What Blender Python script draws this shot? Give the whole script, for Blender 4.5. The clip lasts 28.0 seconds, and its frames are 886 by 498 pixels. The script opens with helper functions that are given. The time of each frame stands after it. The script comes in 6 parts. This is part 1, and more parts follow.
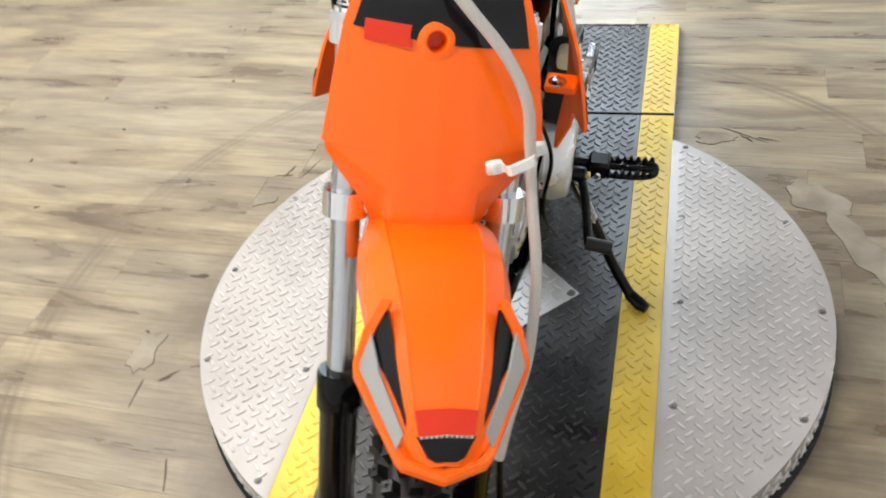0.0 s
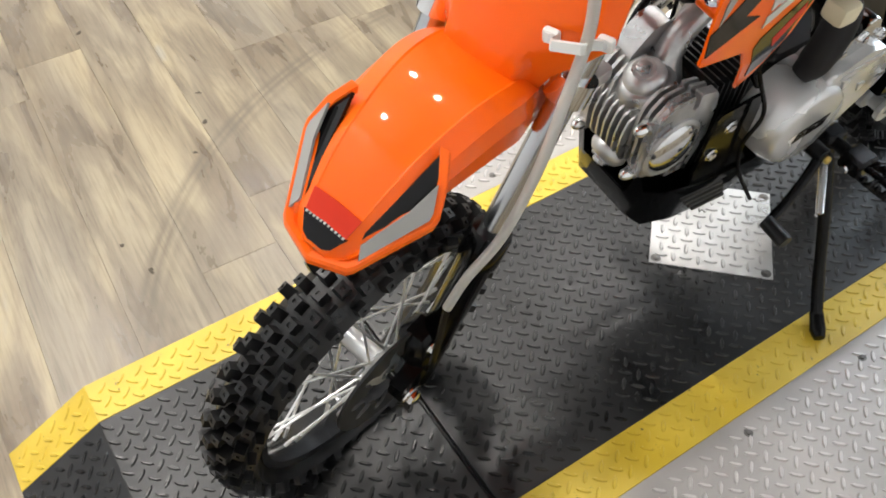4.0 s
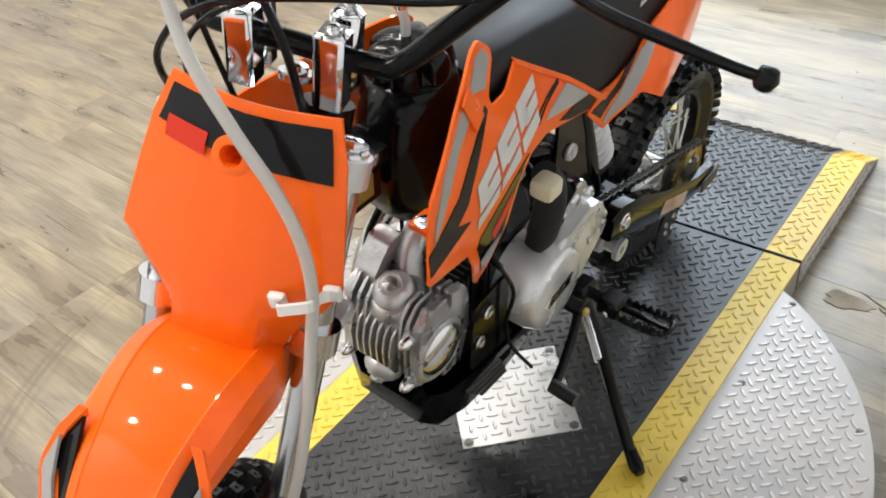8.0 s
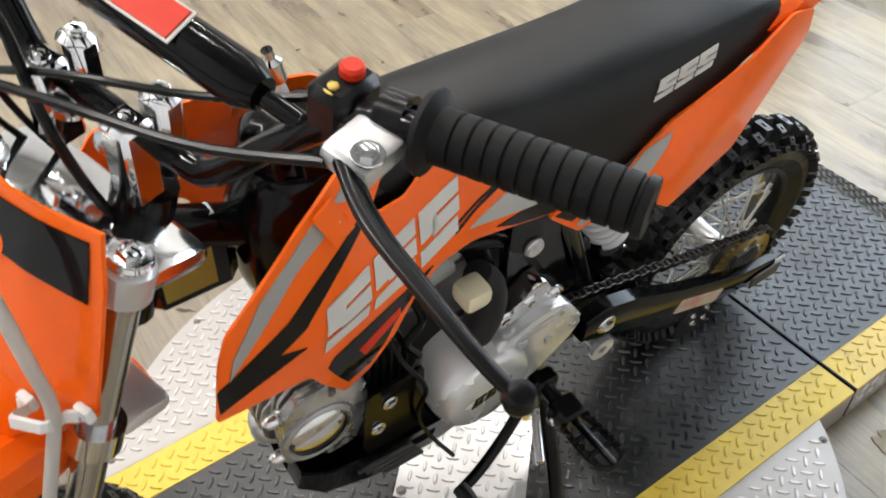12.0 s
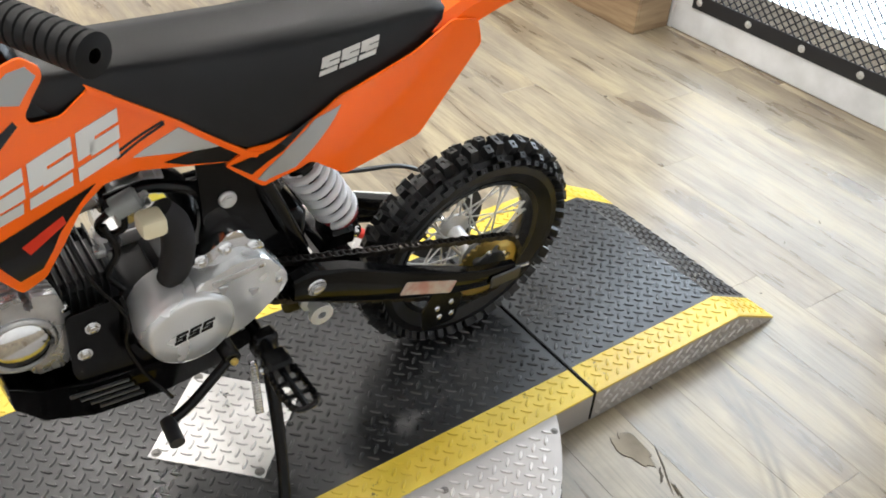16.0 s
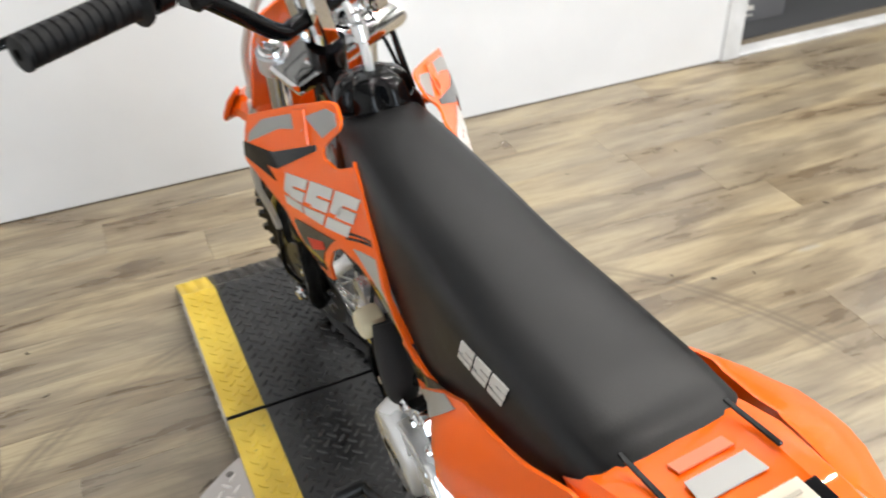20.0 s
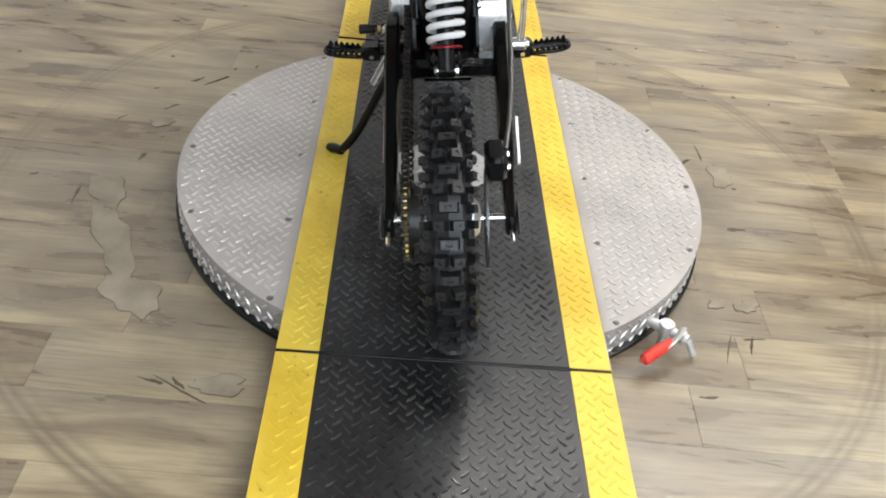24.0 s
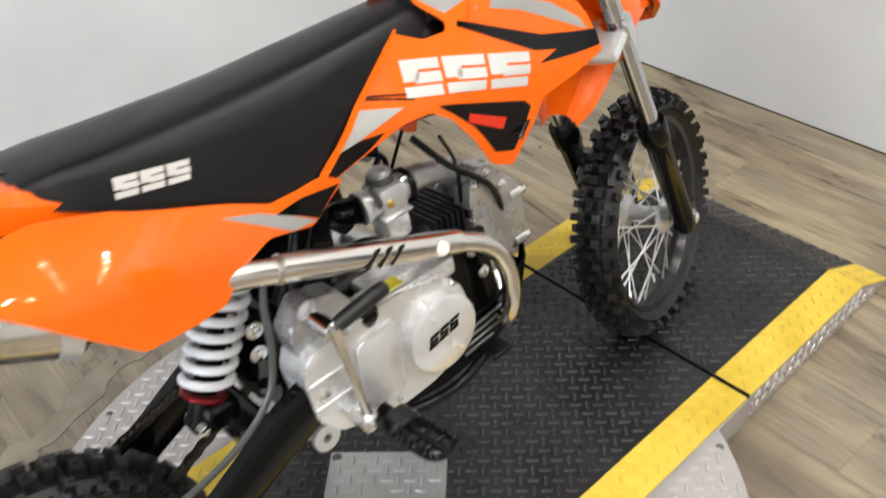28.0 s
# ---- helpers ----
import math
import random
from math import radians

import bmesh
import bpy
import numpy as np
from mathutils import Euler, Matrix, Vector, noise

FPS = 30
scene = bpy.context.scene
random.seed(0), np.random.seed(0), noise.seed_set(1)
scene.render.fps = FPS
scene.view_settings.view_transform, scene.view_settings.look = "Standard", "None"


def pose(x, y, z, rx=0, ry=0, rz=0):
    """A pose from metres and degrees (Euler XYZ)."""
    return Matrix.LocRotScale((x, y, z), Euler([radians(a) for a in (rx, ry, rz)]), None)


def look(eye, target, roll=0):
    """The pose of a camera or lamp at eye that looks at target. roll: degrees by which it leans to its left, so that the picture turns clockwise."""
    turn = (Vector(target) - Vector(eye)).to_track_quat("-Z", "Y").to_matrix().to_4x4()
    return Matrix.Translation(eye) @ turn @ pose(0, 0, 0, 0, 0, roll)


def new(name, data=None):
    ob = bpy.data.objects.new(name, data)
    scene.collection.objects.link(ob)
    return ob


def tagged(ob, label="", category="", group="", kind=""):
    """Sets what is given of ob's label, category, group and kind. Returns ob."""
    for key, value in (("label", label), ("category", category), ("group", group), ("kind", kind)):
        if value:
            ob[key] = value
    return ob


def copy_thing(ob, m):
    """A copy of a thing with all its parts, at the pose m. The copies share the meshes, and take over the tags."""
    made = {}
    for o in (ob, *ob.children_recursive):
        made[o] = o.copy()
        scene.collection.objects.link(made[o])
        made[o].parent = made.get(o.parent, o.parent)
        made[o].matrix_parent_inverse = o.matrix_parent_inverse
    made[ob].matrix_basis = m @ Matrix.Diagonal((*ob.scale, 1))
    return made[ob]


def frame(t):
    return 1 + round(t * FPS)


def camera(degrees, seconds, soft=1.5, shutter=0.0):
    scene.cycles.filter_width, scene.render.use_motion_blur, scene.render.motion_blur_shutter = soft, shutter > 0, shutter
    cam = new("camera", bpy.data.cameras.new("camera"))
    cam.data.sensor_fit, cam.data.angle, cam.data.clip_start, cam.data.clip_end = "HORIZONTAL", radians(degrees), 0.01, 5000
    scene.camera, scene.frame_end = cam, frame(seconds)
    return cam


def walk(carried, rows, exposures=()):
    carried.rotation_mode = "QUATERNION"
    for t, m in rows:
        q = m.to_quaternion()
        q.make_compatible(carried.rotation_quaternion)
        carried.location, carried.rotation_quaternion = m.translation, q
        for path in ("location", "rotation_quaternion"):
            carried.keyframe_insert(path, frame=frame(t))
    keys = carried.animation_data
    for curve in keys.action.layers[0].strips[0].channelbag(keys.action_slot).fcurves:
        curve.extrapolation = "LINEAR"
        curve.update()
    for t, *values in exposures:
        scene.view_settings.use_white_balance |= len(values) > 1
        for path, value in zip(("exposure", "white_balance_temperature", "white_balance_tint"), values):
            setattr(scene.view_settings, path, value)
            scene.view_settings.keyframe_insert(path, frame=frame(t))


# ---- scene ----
cam = camera(54.0, 28.0, 1.8, 0.4)
PATH = [
    (0, (1.191, 0.303, 1.293), (-0.233, -0.194, -0.04), -9.5),
    (0.5, (1.071, 0.358, 1.268), (-0.266, -0.196, -0.113), -5.5),
    (1, (0.939, 0.408, 1.282), (-0.289, -0.315, -0.122), -7.9),
    (1.5, (0.925, 0.524, 1.283), (-0.116, -0.384, -0.163), -5.7),
    (2, (0.917, 0.614, 1.266), (0.136, -0.494, -0.205), -8.5),
    (2.5, (0.954, 0.64, 1.256), (0.321, -0.493, -0.266), -3.7),
    (4.5, (0.955, 0.647, 1.251), (0.253, -0.478, -0.247), -2.0),
    (5, (0.937, 0.656, 1.263), (0.152, -0.54, -0.134), -5.1),
    (5.5, (0.933, 0.655, 1.249), (0.119, -0.496, -0.17), -5.2),
    (6, (0.93, 0.653, 1.256), (0.064, -0.493, -0.135), -5.7),
    (6.5, (0.915, 0.646, 1.262), (-0.067, -0.449, -0.094), -4.5),
    (7, (0.888, 0.637, 1.266), (-0.189, -0.396, -0.066), -5.6),
    (7.5, (0.875, 0.638, 1.279), (-0.266, -0.389, -0.002), -6.6),
    (8, (0.871, 0.641, 1.284), (-0.311, -0.396, 0.048), -6.7),
    (8.5, (0.869, 0.647, 1.283), (-0.333, -0.375, 0.054), -6.7),
    (9, (0.872, 0.644, 1.278), (-0.334, -0.371, 0.047), -5.8),
    (9.5, (0.855, 0.653, 1.287), (-0.378, -0.344, 0.067), -6.9),
    (10, (0.83, 0.682, 1.303), (-0.439, -0.328, 0.132), -7.1),
    (10.5, (0.791, 0.701, 1.291), (-0.409, -0.37, 0.103), -5.3),
    (11, (0.649, 0.633, 1.303), (-0.515, -0.381, 0.032), 0.0),
    (11.5, (0.550, 0.615, 1.330), (-0.430, -0.471, -0.029), -1.0),
    (13.5, (0.448, 0.985, 1.296), (-0.16, -0.43, 0.019), 2.2),
    (14, (0.443, 1.026, 1.301), (-0.298, -0.368, 0.072), 3.6),
    (14.5, (0.414, 1.023, 1.304), (-0.432, -0.316, 0.084), 4.0),
    (15, (0.379, 1.037, 1.303), (-0.542, -0.241, 0.07), 4.3),
    (15.5, (0.354, 1.049, 1.302), (-0.621, -0.192, 0.074), 4.6),
    (16, (0.349, 1.054, 1.306), (-0.623, -0.208, 0.096), 4.1),
    (16.5, (0.342, 1.052, 1.323), (-0.586, -0.213, 0.082), 4.0),
    (17, (0.196, 1.019, 1.31), (-0.549, -0.333, 0.038), 0.9),
    (17.5, (-0.014, 1.046, 1.326), (-0.603, -0.401, 0.078), 1.4),
    (18, (-0.138, 1.002, 1.336), (-0.68, -0.46, 0.083), -2.3),
    (18.5, (-0.312, 0.780, 1.343), (-0.607, -0.756, 0.060), -2.7),
    (19, (-0.399, 0.552, 1.315), (-0.229, -0.869, -0.091), -0.5),
    (19.5, (-0.526, 0.427, 1.350), (0.581, -0.656, -0.003), 2.7),
    (20, (-0.637, 0.396, 1.328), (0.858, -0.273, 0.149), -2.0),
    (20.5, (-0.85, 0.399, 1.381), (0.768, -0.113, 0.323), 1.0),
    (22.5, (-1.522, 0.198, 1.324), (0.204, -0.015, 0.336), 7.4),
    (23, (-1.612, 0.161, 1.282), (0.052, -0.014, 0.186), 6.9),
    (23.5, (-1.654, 0.131, 1.240), (-0.088, -0.060, 0.011), 7.2),
    (24, (-1.714, 0.123, 1.226), (-0.167, -0.008, -0.034), 7.4),
    (24.5, (-1.749, 0.083, 1.282), (-0.150, 0.101, 0.080), -0.7),
    (25, (-1.695, -0.139, 1.313), (-0.101, 0.307, 0.19), -3.5),
    (25.5, (-1.609, -0.321, 1.293), (-0.125, 0.262, 0.085), -4.7),
    (26, (-1.372, -0.423, 1.292), (0.063, 0.276, 0.086), -0.9),
    (26.5, (-1.172, -0.525, 1.306), (0.214, 0.289, 0.115), -3.8),
    (27, (-0.988, -0.735, 1.306), (0.249, 0.338, 0.122), -2.8),
    (27.5, (-0.752, -0.775, 1.303), (0.392, 0.331, 0.076), -2.0),
    (28, (-0.475, -0.785, 1.318), (0.535, 0.432, 0.088), -4.8),
]
walk(cam, [(t, look(eye, target, roll)) for t, eye, target, roll in PATH],
     [(0, 0.2), (2, 0.13), (5, 0.09), (6, 0.1), (10, 0.02), (11, -0.04), (14, 0.18), (17, 0.18), (19, 0.14), (20, 0.2), (24, -0.01), (27, -0.06), (28, -0.1)])

# ---- world and light ----
world = bpy.data.worlds.new("world")
scene.world = world
world.use_nodes = True
wn = world.node_tree.nodes
sky = wn.new("ShaderNodeTexSky")
sky.sky_type, sky.sun_disc, sky.sun_elevation, sky.sun_rotation = "NISHITA", False, radians(35), radians(200)
world.node_tree.links.new(sky.outputs[0], wn["Background"].inputs[0])
wn["Background"].inputs[1].default_value = 0.1


def area_lamp(name, m, w, h, power, color):
    d = bpy.data.lights.new(name, "AREA")
    d.shape, d.size, d.size_y, d.energy, d.color = "RECTANGLE", w, h, power, color
    ob = new(name, d)
    ob.matrix_world = m
    return ob


def round_lamp(name, p, size, power, color):
    d = bpy.data.lights.new(name, "AREA")
    d.shape, d.size, d.energy, d.color = "DISK", size, power, color
    ob = new(name, d)
    ob.matrix_world = Matrix.Translation(p)
    return ob


LAMP_POWER = {-1.5: (3.0, 3.0, 6.0, 11.0, 5.0, 4.0), -0.15: (10.0, 10.0, 9.0, 9.0, 8.0, 9.0), 1.2: (8.0, 8.0, 9.0, 10.0, 12.0, 14.0)}
for lx, powers in LAMP_POWER.items():
    for ly, power in zip((-3.3, -2.7, -2.1, -1.5, -0.9, -0.3), powers):
        round_lamp("downlight", (lx, ly, 3.04), 0.11, power, (1, 0.96, 0.91))
area_lamp("door_daylight", look((-2.22, -0.32, 1.2), (0.0, -0.32, 0.7)), 1.3, 2.1, 54, (0.76, 0.88, 1.0))

# ---- materials ----
def mat(name, color, rough=0.5, metal=0.0, **more):
    m = bpy.data.materials.new(name)
    m.use_nodes = True
    b = m.node_tree.nodes["Principled BSDF"]
    b.inputs["Base Color"].default_value = (*color, 1)
    b.inputs["Roughness"].default_value, b.inputs["Metallic"].default_value = rough, metal
    for key, value in more.items():
        b.inputs[key.replace("_", " ")].default_value = value
    return m


def node(m, kind, **values):
    n = m.node_tree.nodes.new("ShaderNode" + kind)
    for key, value in values.items():
        n.inputs[key.replace("_", " ")].default_value = value
    return n


def join(m, a, b):
    m.node_tree.links.new(a, b)


def coords(m, scale=(1, 1, 1), rot=(0, 0, 0)):
    tc, mp = node(m, "TexCoord"), node(m, "Mapping")
    mp.inputs["Scale"].default_value, mp.inputs["Rotation"].default_value = scale, rot
    join(m, tc.outputs["Object"], mp.inputs[0])
    return mp.outputs[0]


def ramp(m, fac, stops):
    r = node(m, "ValToRGB")
    e = r.color_ramp.elements
    while len(e) < len(stops):
        e.new(0.5)
    for s, (p, col) in zip(e, stops):
        s.position, s.color = p, (*col, 1)
    join(m, fac, r.inputs[0])
    return r.outputs[0]


def mix(m, fac, a, b, kind="MIX"):
    n = m.node_tree.nodes.new("ShaderNodeMix")
    n.data_type, n.blend_type = "RGBA", kind
    for sock, v in ((n.inputs[0], fac), (n.inputs[6], a), (n.inputs[7], b)):
        if hasattr(v, "links"):
            join(m, v, sock)
        elif isinstance(v, (int, float)):
            sock.default_value = v
        else:
            sock.default_value = (*v, 1)
    return n.outputs[2]


def bsdf(m):
    return m.node_tree.nodes["Principled BSDF"]


def grain(m, scale, amount, detail=4, vec=None, dist=0.002):
    """Fine relief from noise."""
    n = node(m, "TexNoise", Scale=scale, Detail=detail)
    join(m, vec or coords(m), n.inputs["Vector"])
    b = node(m, "Bump", Strength=amount, Distance=dist)
    join(m, n.outputs[0], b.inputs["Height"])
    join(m, b.outputs[0], bsdf(m).inputs["Normal"])
    return n.outputs[0]


def vary(m, c0, c1, scale, r0=None, r1=None, detail=5, vec=None, lo=0.35, hi=0.65):
    """Colour, and roughness where given, that drift between two values."""
    n = node(m, "TexNoise", Scale=scale, Detail=detail)
    join(m, vec or coords(m), n.inputs["Vector"])
    join(m, ramp(m, n.outputs[0], [(lo, c0), (hi, c1)]), bsdf(m).inputs["Base Color"])
    if r0 is not None:
        mr = node(m, "MapRange", From_Min=lo, From_Max=hi, To_Min=r0, To_Max=r1)
        join(m, n.outputs[0], mr.inputs["Value"])
        join(m, mr.outputs[0], bsdf(m).inputs["Roughness"])
    return n.outputs[0]

M_plank = mat("vinyl_plank", (0.4, 0.34, 0.25), 0.42, Specular_IOR_Level=0.75)
v = coords(M_plank)
oi = node(M_plank, "ObjectInfo")
shift = node(M_plank, "VectorMath")
shift.operation = "SCALE"
shift.inputs[0].default_value = (37, 91, 13)
join(M_plank, oi.outputs["Random"], shift.inputs["Scale"])


def plank_noise(scale, detail, rough=0.5, warp=0.0):
    """Noise stretched along the boards, different on each."""
    mp = node(M_plank, "Mapping")
    mp.inputs["Scale"].default_value = scale
    join(M_plank, v, mp.inputs["Vector"]), join(M_plank, shift.outputs[0], mp.inputs["Location"])
    t = node(M_plank, "TexNoise", Scale=1.0, Detail=detail, Roughness=rough, Distortion=warp)
    join(M_plank, mp.outputs[0], t.inputs["Vector"])
    return t.outputs[0]


patch = plank_noise((14, 2.6, 1), 5, 0.55, 0.5)
c1 = ramp(M_plank, patch, [(0.3, (0.12, 0.09, 0.062)), (0.4, (0.185, 0.145, 0.1)), (0.49, (0.25, 0.205, 0.145)), (0.56, (0.33, 0.275, 0.19)), (0.67, (0.385, 0.325, 0.22)), (0.77, (0.33, 0.305, 0.265))])
broad = plank_noise((3.5, 0.9, 1), 2)
c2 = mix(M_plank, ramp(M_plank, broad, [(0.4, (0, 0, 0)), (0.62, (0.38, 0.38, 0.38))]), c1, (0.28, 0.26, 0.23))
streak = plank_noise((150, 7, 1), 4, 0.6)
c3 = mix(M_plank, 1.0, c2, ramp(M_plank, streak, [(0.3, (0.72, 0.7, 0.67)), (0.55, (1.04, 1.04, 1.03))]), "MULTIPLY")
tone = ramp(M_plank, oi.outputs["Random"], [(0, (0.94, 0.94, 0.95)), (0.5, (0.98, 0.975, 0.965)), (1, (1.04, 1.03, 1.01))])
c4 = mix(M_plank, 1.0, c3, tone, "MULTIPLY")
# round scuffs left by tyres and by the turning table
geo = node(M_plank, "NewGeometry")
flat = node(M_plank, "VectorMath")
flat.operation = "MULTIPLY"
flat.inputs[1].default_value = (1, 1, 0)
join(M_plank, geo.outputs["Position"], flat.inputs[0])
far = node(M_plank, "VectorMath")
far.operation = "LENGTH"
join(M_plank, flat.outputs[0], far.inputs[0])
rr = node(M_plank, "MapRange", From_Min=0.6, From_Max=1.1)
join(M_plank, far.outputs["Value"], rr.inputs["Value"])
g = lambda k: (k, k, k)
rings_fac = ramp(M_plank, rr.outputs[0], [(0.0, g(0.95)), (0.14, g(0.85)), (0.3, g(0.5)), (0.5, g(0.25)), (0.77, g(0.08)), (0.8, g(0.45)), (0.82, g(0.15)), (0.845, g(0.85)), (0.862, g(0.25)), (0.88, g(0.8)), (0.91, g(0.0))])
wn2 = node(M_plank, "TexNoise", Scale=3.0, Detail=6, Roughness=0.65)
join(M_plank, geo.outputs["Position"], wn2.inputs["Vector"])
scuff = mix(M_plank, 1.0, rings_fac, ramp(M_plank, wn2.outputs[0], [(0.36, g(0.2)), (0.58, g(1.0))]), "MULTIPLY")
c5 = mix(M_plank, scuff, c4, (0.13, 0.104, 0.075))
c5 = mix(M_plank, 1.0, c5, (1.05, 1.015, 0.93), "MULTIPLY")
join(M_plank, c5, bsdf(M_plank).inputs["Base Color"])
mr = node(M_plank, "MapRange", From_Min=0.3, From_Max=0.7, To_Min=0.24, To_Max=0.4)
join(M_plank, patch, mr.inputs["Value"]), join(M_plank, mr.outputs[0], bsdf(M_plank).inputs["Roughness"])
bp = node(M_plank, "Bump", Strength=0.15, Distance=0.001)
join(M_plank, streak, bp.inputs["Height"]), join(M_plank, bp.outputs[0], bsdf(M_plank).inputs["Normal"])

M_subfloor = mat("floor_joint", (0.21, 0.175, 0.125), 0.8)
M_concrete = mat("bare_concrete", (0.3, 0.29, 0.27), 0.85)
vary(M_concrete, (0.2, 0.168, 0.122), (0.31, 0.268, 0.205), 14)
M_crack = mat("dark_crack", (0.085, 0.07, 0.05), 0.9)
M_wall = mat("white_wall_paint", (0.78, 0.79, 0.8), 0.55)
vary(M_wall, (0.68, 0.69, 0.7), (0.79, 0.8, 0.81), 1.3, 0.35, 0.55, 6, None, 0.3, 0.6)
M_ceiling = mat("dull_ceiling_paint", (0.3, 0.3, 0.3), 0.8)
vary(M_ceiling, (0.25, 0.25, 0.25), (0.34, 0.34, 0.335), 1.5)
M_steel = mat("bright_tread_plate", (0.5, 0.47, 0.44), 0.45, 0.3)
vary(M_steel, (0.37, 0.345, 0.325), (0.46, 0.43, 0.405), 6, 0.4, 0.5, 8)
M_steel_t = mat("worn_tread_tops", (0.7, 0.69, 0.68), 0.2, 0.55)
vary(M_steel_t, (0.5, 0.475, 0.45), (0.62, 0.595, 0.57), 9, 0.28, 0.38)
M_black = mat("black_deck_paint", (0.012, 0.0125, 0.0135), 0.28, Specular_IOR_Level=0.5)
vary(M_black, (0.007, 0.0073, 0.0078), (0.016, 0.0163, 0.017), 9, 0.27, 0.4, 8)
grain(M_black, 60, 0.2, 5, None, 0.001)
M_black_t = mat("black_deck_treads", (0.02, 0.02, 0.021), 0.2, 0.35)
vary(M_black_t, (0.018, 0.018, 0.018), (0.07, 0.069, 0.068), 7, 0.2, 0.34, 6)
M_yellow = mat("yellow_deck_paint", (0.7, 0.5, 0.05), 0.45)
vary(M_yellow, (0.6, 0.41, 0.03), (0.78, 0.57, 0.07), 7, 0.3, 0.5)
chip = node(M_yellow, "TexNoise", Scale=55, Detail=5, Roughness=0.7)
join(M_yellow, coords(M_yellow), chip.inputs["Vector"])
src = bsdf(M_yellow).inputs["Base Color"].links[0].from_socket
join(M_yellow, mix(M_yellow, ramp(M_yellow, chip.outputs[0], [(0.66, (0, 0, 0)), (0.7, (0.9, 0.9, 0.9))]), src, (0.06, 0.05, 0.03)), bsdf(M_yellow).inputs["Base Color"])
M_orange = mat("orange_plastic", (0.9, 0.16, 0.015), 0.4, Specular_IOR_Level=0.12, Coat_Weight=0.55, Coat_Roughness=0.03)
M_rubber = mat("tyre_rubber", (0.011, 0.011, 0.0115), 0.45, Specular_IOR_Level=0.42)
vary(M_rubber, (0.004, 0.004, 0.0044), (0.012, 0.012, 0.0125), 40, 0.3, 0.5)
M_grip = mat("grip_rubber", (0.004, 0.004, 0.0042), 0.55, Specular_IOR_Level=0.2)
vary(M_grip, (0.003, 0.003, 0.0032), (0.007, 0.007, 0.0072), 60, 0.45, 0.62)
M_satin = mat("satin_black_paint", (0.0035, 0.0035, 0.0038), 0.26, Specular_IOR_Level=0.22)
M_alu = mat("cast_aluminium", (0.6, 0.6, 0.6), 0.35, 0.65)
M_chrome = mat("chrome", (0.75, 0.75, 0.75), 0.1, 1.0)
M_stanchion = mat("chromed_stanchion", (0.55, 0.56, 0.58), 0.16, 1.0)
M_seat = mat("seat_vinyl", (0.007, 0.007, 0.0075), 0.5, Specular_IOR_Level=0.3)
M_white = mat("white_plastic", (0.75, 0.74, 0.7), 0.4)


# ---- mesh helpers ----
def finish(bm):
    bmesh.ops.recalc_face_normals(bm, faces=bm.faces)
    return bm


def part(name, bm, material, parent=None, label="", smooth=40):
    """Links a bmesh as one mesh object under a thing or a part."""
    me = bpy.data.meshes.new(name)
    bm.to_mesh(me)
    bm.free()
    for m in material if isinstance(material, (list, tuple)) else [material]:
        me.materials.append(m)
    if smooth:
        me.shade_smooth()
        me.set_sharp_from_angle(angle=radians(smooth))
    ob = new(name, me)
    if parent is not None:
        ob.parent = parent
    if label:
        ob["label"] = label
    return ob


def box(x0, x1, y0, y1, z0, z1, bevel=0.0, m=None, seg=1):
    bm = bmesh.new()
    bmesh.ops.create_cube(bm, size=1, matrix=Matrix.Translation(((x0 + x1) / 2, (y0 + y1) / 2, (z0 + z1) / 2)) @ Matrix.Diagonal((x1 - x0, y1 - y0, z1 - z0, 1)))
    if bevel:
        bmesh.ops.bevel(bm, geom=bm.edges[:], offset=bevel, segments=seg, affect="EDGES", profile=0.5)
    if m is not None:
        bm.transform(m)
    return bm


def add(bm, other):
    me = bpy.data.meshes.new("join")
    other.to_mesh(me)
    other.free()
    bm.from_mesh(me)
    bpy.data.meshes.remove(me)
    return bm


def spline(points, steps=6):
    """A smooth line through the points."""
    p = [Vector(q) for q in points]
    p = [2 * p[0] - p[1]] + p + [2 * p[-1] - p[-2]]
    out = []
    for a, b, c, d in zip(p, p[1:], p[2:], p[3:]):
        for k in range(steps):
            t = k / steps
            out.append(0.5 * (2 * b + (c - a) * t + (2 * a - 5 * b + 4 * c - d) * t * t + (3 * b - a - 3 * c + d) * t**3))
    return out + [p[-2]]


def tube(points, radius, seg=10, closed=False, caps=True, flat=1.0):
    """A round bar along a line; radius may be a list, one a point."""
    pts = [Vector(q) for q in points]
    n = len(pts)
    rad = radius if isinstance(radius, (list, tuple)) else [radius] * n
    if len(rad) != n:
        rad = [float(np.interp(i / (n - 1), np.linspace(0, 1, len(rad)), rad)) for i in range(n)]
    bm = bmesh.new()
    rings, side = [], None
    for i, q in enumerate(pts):
        a, b = (pts[i - 1], pts[(i + 1) % n]) if closed else (pts[max(i - 1, 0)], pts[min(i + 1, n - 1)])
        d = (b - a).normalized()
        if side is None:
            side = d.orthogonal().normalized()
        side = (side - d * side.dot(d)).normalized()
        up = d.cross(side)
        rings.append([bm.verts.new(q + rad[i] * (math.cos(w) * side + flat * math.sin(w) * up)) for w in (2 * math.pi * k / seg for k in range(seg))])
    for i in range(n if closed else n - 1):
        r, s = rings[i], rings[(i + 1) % n]
        for k in range(seg):
            bm.faces.new((r[k], r[(k + 1) % seg], s[(k + 1) % seg], s[k]))
    if caps and not closed:
        bm.faces.new(rings[0]), bm.faces.new(rings[-1])
    return finish(bm)


def rod(a, b, r, seg=10, r2=None):
    return tube([a, b], [r, r if r2 is None else r2], seg)


